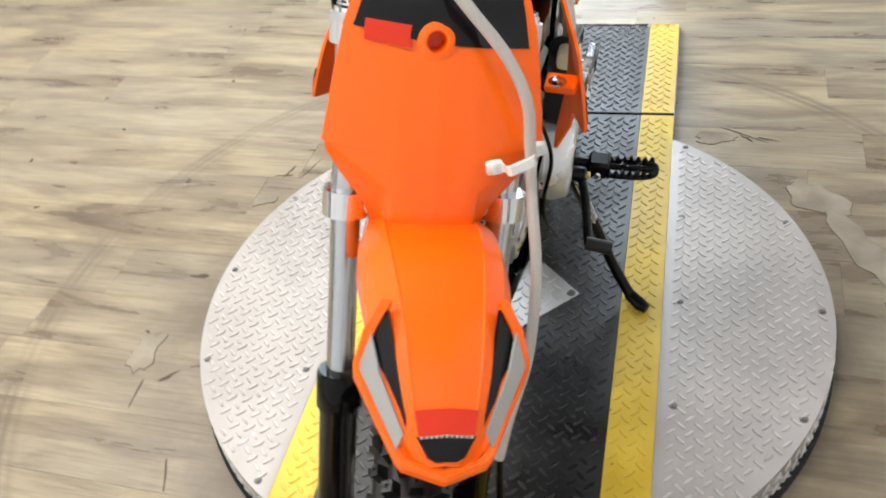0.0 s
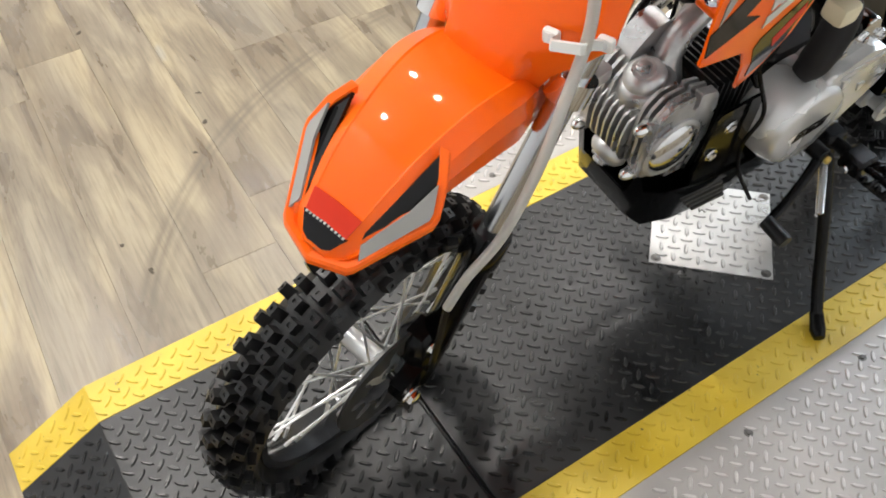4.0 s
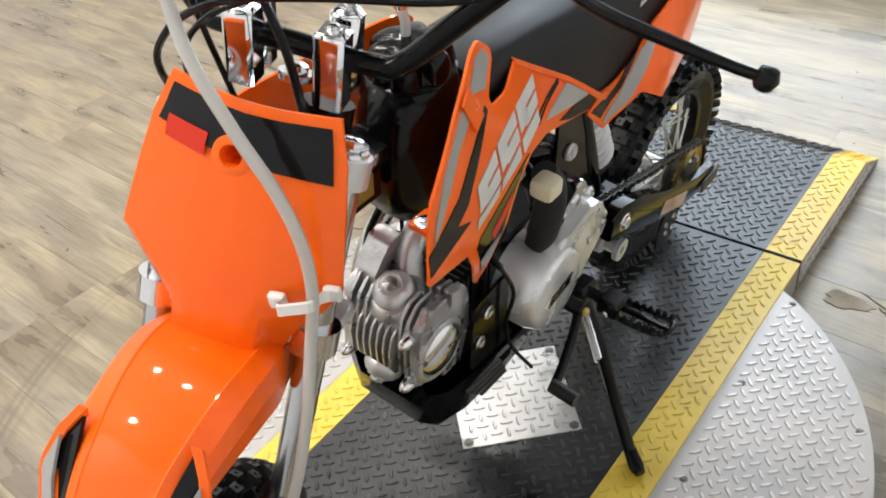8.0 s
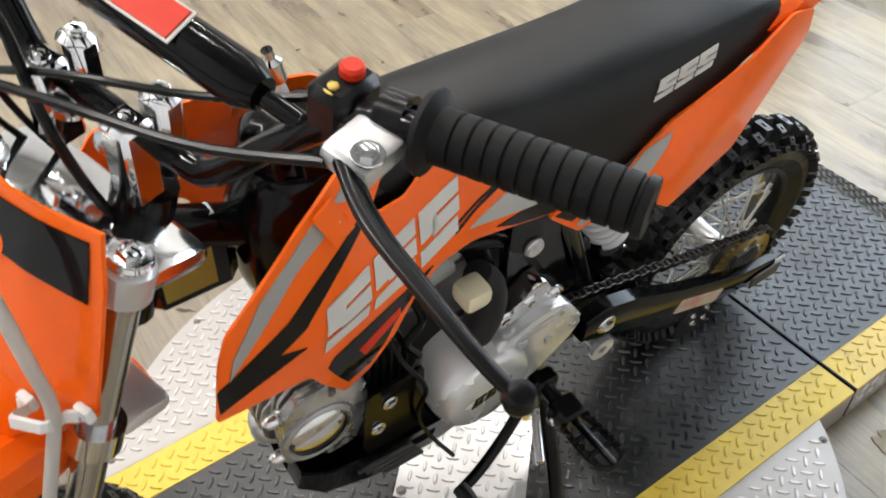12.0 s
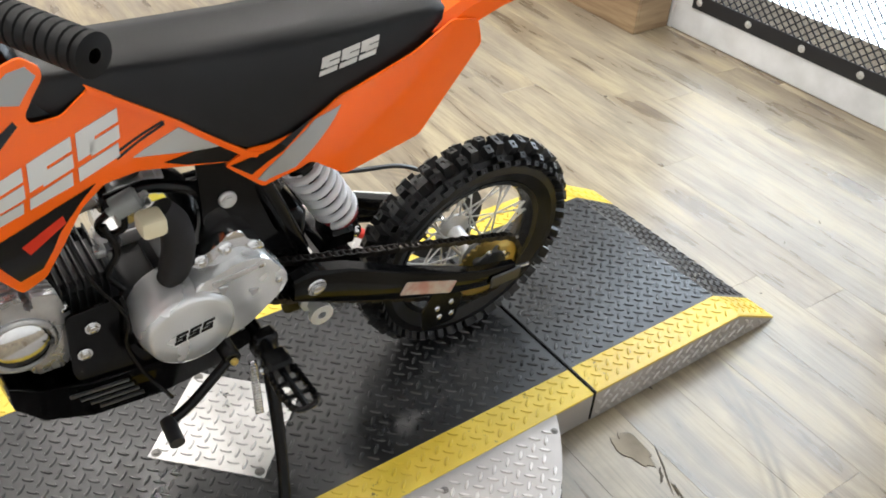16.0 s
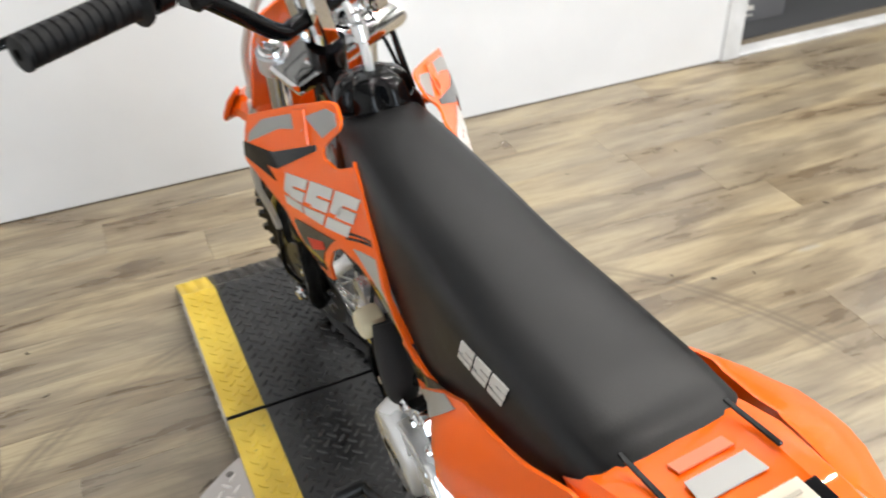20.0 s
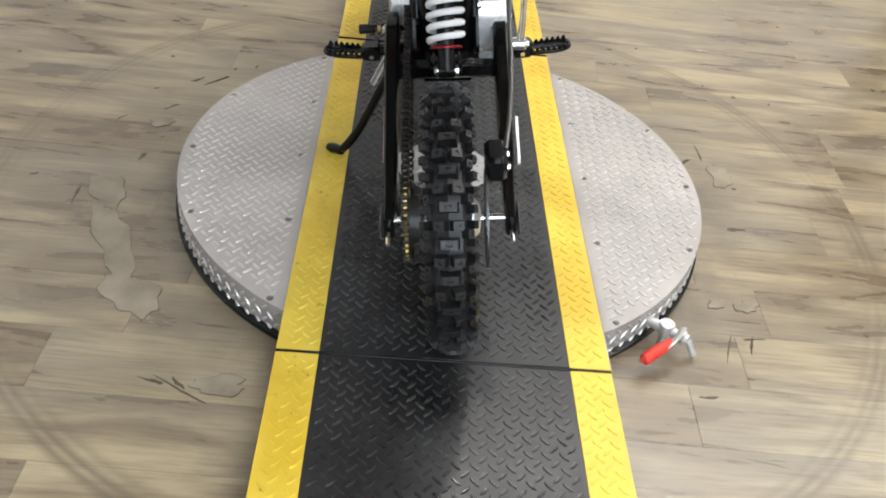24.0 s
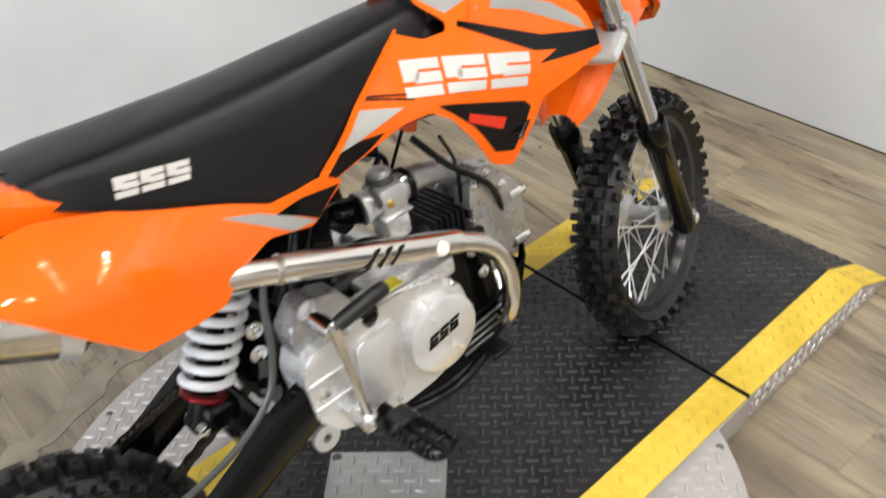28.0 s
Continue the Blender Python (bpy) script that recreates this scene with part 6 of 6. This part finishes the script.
part("arm", tube(spline([(0.035, 0.132, 0.338), (0.07, 0.145, 0.322), (0.11, 0.155, 0.298), (0.145, 0.162, 0.288)]), 0.0075, 10), M_satin, shifter, "black gear lever")
part("hub", add(disc((0.035, 0.105, 0.34), (0, 1, 0), 0.013, 0.035), rod((0.035, 0.06, 0.34), (0.035, 0.11, 0.34), 0.007)), M_satin, shifter)
part("toe_rubber", rod((0.145, 0.158, 0.289), (0.147, 0.2, 0.288), 0.011, 12), M_rubber, shifter, "black rubber toe piece")
part("shaft_end", disc((0.035, 0.142, 0.34), (0, 1, 0), 0.006, 0.006), M_gold, shifter)
kick = sub("kick_starter", bike)
part("hub", disc((-0.088, -0.10, 0.508), (0, -1, 0), 0.0135, 0.054), M_chrome, kick)
part("arm", tube(spline([(-0.087, -0.152, 0.512), (-0.083, -0.155, 0.46), (-0.077, -0.154, 0.40), (-0.072, -0.15, 0.352)]), [0.0085, 0.0065, 0.0065, 0.008], 12), M_chrome, kick, "polished kick-start arm")
part("knuckle", add(disc((-0.076, -0.13, 0.35), (0, -1, 0), 0.013, 0.032), bolt((-0.076, -0.162, 0.35), (0, -1, 0), 0.007, 0.006)), M_chrome, kick)
part("shaft", rod((-0.075, -0.09, 0.35), (-0.075, -0.14, 0.35), 0.009), M_alu, kick)
part("pedal", tube([(-0.084, -0.15, 0.512), (-0.07, -0.15, 0.514), (-0.004, -0.148, 0.522), (0.0, -0.148, 0.5225)], [0.009, 0.0105, 0.0105, 0.008], 14), M_rubber, kick, "folded black rubber pedal")
brake = sub("brake_pedal", bike)
part("arm", tube(spline([(-0.04, -0.10, 0.30), (0.03, -0.115, 0.275), (0.10, -0.125, 0.275), (0.16, -0.13, 0.30)]), 0.008, 10), M_satin, brake, "black brake pedal")
part("pad", box(0.15, 0.19, -0.155, -0.115, 0.298, 0.308, 0.003), M_satin, brake)
rc = sub("rear_caliper", bike)
part("caliper_body", box(-0.50, -0.43, -0.1, -0.062, 0.30, 0.35, 0.008, Matrix.Translation((0, 0, 0))), M_satin, rc, "black rear brake caliper")
for x in (-0.485, -0.445):
    part("caliper_bolt", bolt((x, -0.1, 0.325), (0, -1, 0), 0.006, 0.006), M_chrome, rc)
part("hose", tube(spline([(-0.46, -0.098, 0.345), (-0.40, -0.108, 0.372), (-0.31, -0.116, 0.385), (-0.235, -0.12, 0.41), (-0.178, -0.12, 0.452), (-0.155, -0.116, 0.51), (-0.145, -0.108, 0.56), (-0.125, -0.095, 0.60)]), 0.0045, 8), M_darksteel, rc, "braided steel brake line")
part("reservoir", disc((-0.105, -0.072, 0.50), (0, 0, -1), 0.010, 0.1), M_satin, rc, "black rear brake cylinder")
part("pushrod", rod((-0.1, -0.08, 0.40), (-0.09, -0.09, 0.31), 0.004), M_chrome, rc)

# ---- ramps ----
def ramp_thing(sign):
    r = tagged(empty("loading_ramp"), "black tread-plate loading ramp with yellow painted edges", "ramp", "ramps at the turntable")
    x0, x1, x2 = SEAM + 0.004, CREST, TOE
    run = math.hypot(x2 - x1, TOP - 0.008)
    ang = math.atan2(TOP - 0.008, x2 - x1)
    slope = Matrix.Translation((x1, 0, TOP)) @ Matrix.Rotation(ang, 4, "Y")
    flip = Matrix.Rotation(math.pi, 4, "Z") if sign < 0 else Matrix.Identity(4)

    def put(name, bm, material, label=""):
        bm.transform(flip)
        return part(name, bm, material, r, label, 25)

    top = put("top_plate", box(x0, x1, -WI, WI, TOP - 0.005, TOP, 0.0008), M_black, "scuffed black tread plate")
    low = put("slope_plate", box(0, run, -WI, WI, -0.005, 0, 0.0008, slope), M_black, "scuffed black tread plate")

    def tread(pa, inside, material, m=None):
        ob = tread_part("tread", PITCH, inside, TOP if m is None else 0.0, material, pa)
        ob.data.transform(flip @ (m if m is not None else Matrix.Identity(4)))

    tread(top, lambda x, y: x0 + 0.008 < x < x1 - 0.006 and abs(y) < WI - 0.004, M_black)
    tread(low, lambda x, y: 0.008 < x < run - 0.008 and abs(y) < WI - 0.004, M_black, slope)
    for s in (1, -1):
        lo, hi = sorted((s * WI, s * W))
        st = put("edge_stripe", box(x0, x1, lo, hi, TOP - 0.005, TOP + 0.0003, 0.0008), M_yellow, "chipped yellow painted edge")
        sl = put("slope_stripe", box(0, run, lo, hi, -0.005, 0.0003, 0.0008, slope), M_yellow, "chipped yellow painted edge")
        tread(st, lambda x, y: x0 + 0.008 < x < x1 - 0.006 and WI + 0.004 < s * y < W - 0.008, M_yellow)
        tread(sl, lambda x, y: 0.008 < x < run - 0.008 and WI + 0.004 < s * y < W - 0.008, M_yellow, slope)
        bm = bmesh.new()
        y0, y1 = s * (W - 0.0035), s * (W - 0.0005)
        va = [bm.verts.new((x, y0, z)) for x, z in ((x0, 0.001), (x0, TOP - 0.004), (x1, TOP - 0.004), (x2 - 0.004, 0.005), (x2 - 0.004, 0.001))]
        vb = [bm.verts.new((q.co.x, y1, q.co.z)) for q in va]
        bm.faces.new(va), bm.faces.new(vb[::-1])
        for k in range(5):
            bm.faces.new((va[k], va[(k + 1) % 5], vb[(k + 1) % 5], vb[k]))
        side = put("side_plate", finish(bm), M_steel, "bare tread-plate side")
        up = Matrix.Translation((0, s * W - 0.0006 if s > 0 else s * W + 0.0006 - 0.003, 0)) @ Matrix.Rotation(radians(-90 * s), 4, "X")
        ob = tread_part("tread", PITCH, lambda x, y: x0 + 0.01 < x < x2 - 0.02 and 0.012 < -s * y * s < min(TOP, TOP * (x2 - x) / (x2 - x1)) - 0.012, 0.0, M_steel, side)
        ob.data.transform(flip @ Matrix.Translation((0, s * (W - 0.0006), 0)) @ Matrix.Rotation(radians(-90 if s > 0 else 90), 4, "X") @ (Matrix.Identity(4) if s > 0 else Matrix.Diagonal((1, -1, 1, 1))))
    put("end_lip", box(x0 - 0.004, x0 + 0.001, -W, W, 0.004, TOP + 0.0025, 0.001), M_satin, "black lip at the joint")
    return r


ramp_thing(1), ramp_thing(-1)

# ---- ball valve at the turntable ----
valve = tagged(empty("ball_valve"), "small steel ball valve with a red plastic lever beside the turntable", "valve")
part("body", add(rod((-0.432, -0.415, 0.04), (-0.487, -0.492, 0.04), 0.011, 12), disc((-0.458, -0.452, 0.034), (0, 0, 1), 0.016, 0.022)), M_alu, valve)
part("nut", lathe([(0.008, 0), (0.015, 0), (0.015, 0.014), (0.008, 0.014)], axis((-0.475, -0.475, 0.04), (-0.58, -0.81, 0)), 6, True), M_chrome, valve)
part("pipe_stub", rod((-0.487, -0.492, 0.04), (-0.498, -0.508, 0.01), 0.007), M_alu, valve)
M_redgrip = mat("red_vinyl_grip", (0.62, 0.035, 0.02), 0.5)
part("lever", tube(spline([(-0.476, -0.478, 0.058), (-0.494, -0.468, 0.06), (-0.51, -0.452, 0.052), (-0.52, -0.438, 0.047)]), 0.005, 8, flat=2.0), M_alu, valve)
part("grip", tube(spline([(-0.508, -0.45, 0.05), (-0.524, -0.425, 0.046), (-0.545, -0.395, 0.038), (-0.5475, -0.391, 0.037)]), [0.0095, 0.0125, 0.0125, 0.008], 14), M_redgrip, valve, "red plastic lever grip")
part("foot", disc((-0.458, -0.452, 0), (0, 0, 1), 0.009, 0.036), M_alu, valve)

# ---- floor pieces ----
rnd = random.Random(4)
PW, PL = 0.152, 1.22
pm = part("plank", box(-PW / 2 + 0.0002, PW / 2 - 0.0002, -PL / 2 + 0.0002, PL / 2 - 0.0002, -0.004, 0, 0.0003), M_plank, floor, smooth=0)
n = 0
x = BACK - 0.02
while x < FRONT + 0.05:
    y = 1.6 + rnd.random() * PL
    while y > -4.2:
        top, low = min(y, 1.6), max(y - PL, -4.25)
        if top - low > 0.02:
            ob = pm if n == 0 else new("plank", pm.data)
            ob.parent = floor
            ob.matrix_local = TILT @ Matrix.Translation((x, (top + low) / 2, 0)) @ Matrix.Diagonal((1, (top - low) / PL, 1, 1)) @ Matrix.Rotation(math.pi * (n % 2), 4, "Z")
            n += 1
        y -= PL
    x += PW


def blot(cx, cy, lx, ly, turn, seed, material, z, name, label, n=40, rough=0.34):
    """A flat ragged shape on the floor."""
    r = random.Random(seed)
    ph = [r.random() * 6.28 for _ in range(4)]
    pts = []
    for k in range(n):
        a = 2 * math.pi * k / n
        q = 0.95 + rough * (0.5 * math.sin(2 * a + ph[0]) + 0.4 * math.sin(3 * a + ph[1]) + 0.3 * math.sin(7 * a + ph[2])) + 0.12 * (r.random() - 0.5)
        pts.append((lx * q * math.cos(a), ly * q * math.sin(a)))
    bm = bmesh.new()
    hub = bm.verts.new((0, 0, 0.0006))
    rim = [bm.verts.new((u, w, 0.0006)) for u, w in pts]
    foot = [bm.verts.new((u, w, -0.001)) for u, w in pts]
    for k in range(n):
        m = (k + 1) % n
        bm.faces.new((hub, rim[k], rim[m]))
        bm.faces.new((rim[m], rim[k], foot[k], foot[m]))
    bm.transform(pose(cx, cy, z, 0, 0, turn))
    return tagged(part(name, bm, material, None, smooth=0), label, "floor damage", kind="structure")


for i, (cx, cy, lx, ly, turn) in enumerate(((-0.09, 0.765, 0.075, 0.035, 20), (-0.27, 0.70, 0.14, 0.04, 24), (-0.43, 0.62, 0.075, 0.045, 40), (-0.648, 0.405, 0.022, 0.055, 6), (0.171, -0.744, 0.045, 0.026, -20), (0.2, -0.733, 0.04, 0.02, 10), (-0.328, -0.67, 0.02, 0.028, 30), (-0.33, -0.60, 0.012, 0.02, 0), (0.22, 0.72, 0.02, 0.035, 15))):
    blot(cx, cy, lx + 0.0014, ly + 0.0014, turn, i, M_crack, 0.0001 + 0.00003 * i, "chip_edge", "dark ragged edge of chipped floor vinyl")
    blot(cx, cy, lx, ly, turn, i, M_concrete, 0.0006 + 0.00012 * i, "floor_chip", "chipped floor patch showing grey concrete")
for i, (cx, cy, lx, ly, turn) in enumerate(((-0.05, -0.718, 0.005, 0.022, 0), (0.24, -0.66, 0.004, 0.022, 40), (-0.43, -0.655, 0.003, 0.02, 5), (0.46, 0.62, 0.004, 0.04, 50), (-0.60, -0.52, 0.003, 0.02, 0))):
    blot(cx, cy, lx, ly, turn, 40 + i, M_crack, 0.0003, "floor_crack", "dark crack in the floor vinyl", 20, 0.6)
for i in range(14):
    a = rnd.uniform(0.5, 2.6) if i % 3 else rnd.uniform(-2.6, -0.5)
    d = rnd.uniform(0.66, 0.86)
    blot(d * math.cos(a), d * math.sin(a), 0.002 + 0.002 * rnd.random(), 0.015 + 0.03 * rnd.random(), math.degrees(a) + rnd.uniform(-25, 25), 300 + i, M_crack, 0.0003, "floor_crack", "dark crack in the floor vinyl", 18, 0.7)
for i in range(60):
    a, d = rnd.random() * 6.28, 0.7 + 1.1 * rnd.random()
    blot(d * math.cos(a), min(1.5, d * math.sin(a)), 0.003 + 0.006 * rnd.random(), 0.002 + 0.004 * rnd.random(), rnd.random() * 180, 100 + i, M_crack, 0.0003, "floor_speck", "small dark speck on the floor", 9, 0.5)

# ---- rear wall with the mesh-guarded glazing ----
M_frame = mat("white_frame_paint", (0.74, 0.75, 0.76), 0.45)
vary(M_frame, (0.62, 0.63, 0.63), (0.77, 0.78, 0.79), 8)
M_mesh = mat("black_mesh_steel", (0.02, 0.02, 0.022), 0.5, 0.3)
BY0, BY1 = -1.02, 1.585
gate = tagged(empty("glazed_door"), "white framed glass door guarded by black expanded metal mesh", "door")
gate["kind"] = "structure"
part("bottom_rail", box(BACK - 0.05, BACK, BY0, BY1, 0.0, 0.115, 0.004), M_frame, gate, "scuffed white bottom rail")
part("top_rail", box(BACK - 0.05, BACK, BY0, BY1, 2.2, 2.35, 0.004), M_frame, gate)
for y in (BY0, 0.25, BY1 - 0.09):
    part("stile", box(BACK - 0.049, BACK + 0.001, y, y + 0.09, 0.11, 2.25, 0.004), M_frame, gate, "white door stile")
for y0, y1 in ((BY0 + 0.085, 0.255), (0.335, BY1 - 0.085)):
    for a, b, z0, z1 in ((y0, y1, 0.11, 0.165), (y0, y1, 2.15, 2.2), (y0, y0 + 0.05, 0.165, 2.15), (y1 - 0.05, y1, 0.165, 2.15)):
        part("mesh_frame", box(BACK + 0.002, BACK + 0.008, a, b, z0, z1, 0.001), M_mesh, gate, "black steel angle bolted to the frame")
    for k in range(6):
        yy = y0 + 0.03 + (y1 - y0 - 0.06) * k / 5
        part("mesh_bolt", bolt((BACK + 0.008, yy, 0.138), (1, 0, 0), 0.009, 0.005), M_alu, gate)
    bm = bmesh.new()
    sw, sh = 0.034, 0.016
    cols, rws = int((y1 - y0 - 0.08) / sw), int(1.98 / sh)
    vs = {}
    verts, faces = [], []

    def strand(p, q, w=0.0022):
        d = (Vector(q) - Vector(p)).normalized()
        nn = Vector((0, -d.z, d.y)) * w
        b = len(verts)
        for pt in (Vector(p), Vector(q)):
            for sx, sn in ((-0.0015, -1), (0.0015, -1), (0.0015, 1), (-0.0015, 1)):
                verts.append(tuple(pt + Vector((sx, 0, 0)) + nn * sn))
        for k in range(4):
            faces.append((b + k, b + (k + 1) % 4, b + 4 + (k + 1) % 4, b + 4 + k))

    for i in range(cols):
        for j in range(rws):
            y, z = y0 + 0.04 + sw * (i + (0.5 if j % 2 else 0)), 0.16 + sh * j
            strand((BACK + 0.004, y, z), (BACK + 0.007, y + sw / 2, z + sh))
            strand((BACK + 0.004, y, z), (BACK + 0.007, y - sw / 2, z + sh))
    me = bpy.data.meshes.new("expanded_mesh")
    me.from_pydata(verts, [], faces)
    me.materials.append(M_mesh)
    ob = new("expanded_mesh", me)
    ob.parent = gate
    tagged(ob, "black expanded metal mesh", kind="stuff")
    M_glass = mat("door_glass", (1, 1, 1), 0.02, Transmission_Weight=1.0)
    g = part("glass_pane", box(BACK - 0.03, BACK - 0.024, y0, y1, 0.11, 2.2), M_glass, gate)
    g.visible_shadow = False
wall("wall_rear_top", box(BACK - 0.12, BACK, BY0, BY1 + 0.1, 2.35, HEIGHT), M_wall, "white wall above the glazed door")
wall("wall_rear_side", box(BACK - 0.12, BACK - 0.001, -4.3, BY0, 0, HEIGHT), M_wall, "white painted rear wall")
wall("wall_right", box(-2.5, 4.2, -4.32, -4.2, 0, HEIGHT), M_wall, "white painted far side wall")
wall("wall_front_side", box(FRONT, FRONT + 0.12, -4.3, -2.9, 0, HEIGHT, m=TILT), M_wall, "white painted wall beyond the doorway")
wall("wall_front_lintel", box(FRONT, FRONT + 0.12, -2.9, -1.76, 2.1, HEIGHT, m=TILT), M_wall, "white wall above the doorway")
tagged(part("trim", box(FRONT - 0.012, FRONT + 0.13, -1.78, -1.70, 0, 2.1, 0.004, TILT), M_frame), "white painted door jamb", "trim", kind="structure")
tagged(part("trim", box(FRONT - 0.004, FRONT + 0.06, -2.9, -1.775, 0, 0.012, 0.003, TILT), M_frame), "pale threshold strip", "trim", kind="structure")
tagged(part("trim", box(FRONT - 0.004, FRONT + 0.001, -1.70, LEFT, 0.0, 0.004, 0.001, TILT), M_crack), "dark gap at the foot of the wall", "trim", kind="structure")
M_dark = mat("dark_carpet_and_unlit_wall", (0.06, 0.062, 0.066), 0.7)
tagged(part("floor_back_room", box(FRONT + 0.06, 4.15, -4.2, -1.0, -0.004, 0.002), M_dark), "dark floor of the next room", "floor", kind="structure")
# the lack of light in the next room is put into this wall's colour
wall("wall_back_room", box(4.0, 4.12, -4.2, 1.8, 0, HEIGHT), M_dark, "wall of the next room, coloured dark as if unlit")
carton = tagged(empty("cardboard_box", TILT @ Matrix.Translation((2.05, -2.08, 0.002))), "dark printed cardboard carton standing in the next room", "box")
M_carton = mat("printed_carton", (0.12, 0.12, 0.125), 0.6)
part("carton", box(-0.1, 0.1, -0.13, 0.13, 0, 0.36, 0.003), M_carton, carton)
part("face_print", box(-0.1022, -0.1008, -0.12, 0.12, 0.18, 0.33), M_dark, carton, "dark photo panel")
for y, z, w, h in ((0.0, 0.335, 0.09, 0.012), (0.03, 0.24, 0.03, 0.05), (-0.05, 0.22, 0.02, 0.03), (0.06, 0.06, 0.05, 0.02), (0.06, 0.03, 0.05, 0.008), (-0.03, 0.14, 0.12, 0.008)):
    part("print_bar", box(-0.1035, -0.1022, y - w / 2, y + w / 2, z - h / 2, z + h / 2), M_silver, carton)
M_ply = mat("stained_plywood", (0.3, 0.2, 0.11), 0.6)
vary(M_ply, (0.22, 0.14, 0.075), (0.4, 0.28, 0.16), 3, vec=coords(M_ply, (1, 1, 12)))
plinth = tagged(empty("plywood_plinth"), "low stained plywood plinth beside the glazed door", "plinth")
part("front_board", box(-2.105, -2.09, -2.6, -1.032, 0.0, 0.26, 0.002), M_ply, plinth)
part("end_board", box(-2.275, -2.105, -1.047, -1.032, 0.0, 0.26, 0.002), M_ply, plinth)
part("top_board", box(-2.275, -2.09, -2.6, -1.032, 0.26, 0.275, 0.002), M_dark, plinth)

# ---- outside the door ----
M_out = mat("bright_outdoors", (0.8, 0.82, 0.85), 0.9)
bsdf(M_out).inputs["Emission Color"].default_value = (0.93, 0.96, 1, 1)
bsdf(M_out).inputs["Emission Strength"].default_value = 1.0
tagged(part("backdrop", box(-4.8, -4.7, -3.5, 4.0, -0.05, 4.5), M_out, smooth=0), "bright overcast outdoors behind the door glass", "backdrop", kind="structure")

# ---- ceiling lamps ----
lamp_first = None
for x in (-1.5, -0.15, 1.2):
    for y in (-3.3, -2.7, -2.1, -1.5, -0.9, -0.3):
        if lamp_first is None:
            lamp_first = tagged(empty("ceiling_lamp"), "round white ceiling downlight", "lamp", "ceiling lamps")
            part("housing", lathe([(0.15, 0), (0.16, -0.01), (0.155, -0.05), (0.14, -0.055), (0.138, -0.03), (0, -0.028)], None, 32), M_frame, lamp_first)
            lamp_first.matrix_world = Matrix.Translation((x, y, HEIGHT))
        else:
            copy_thing(lamp_first, Matrix.Translation((x, y, HEIGHT)))
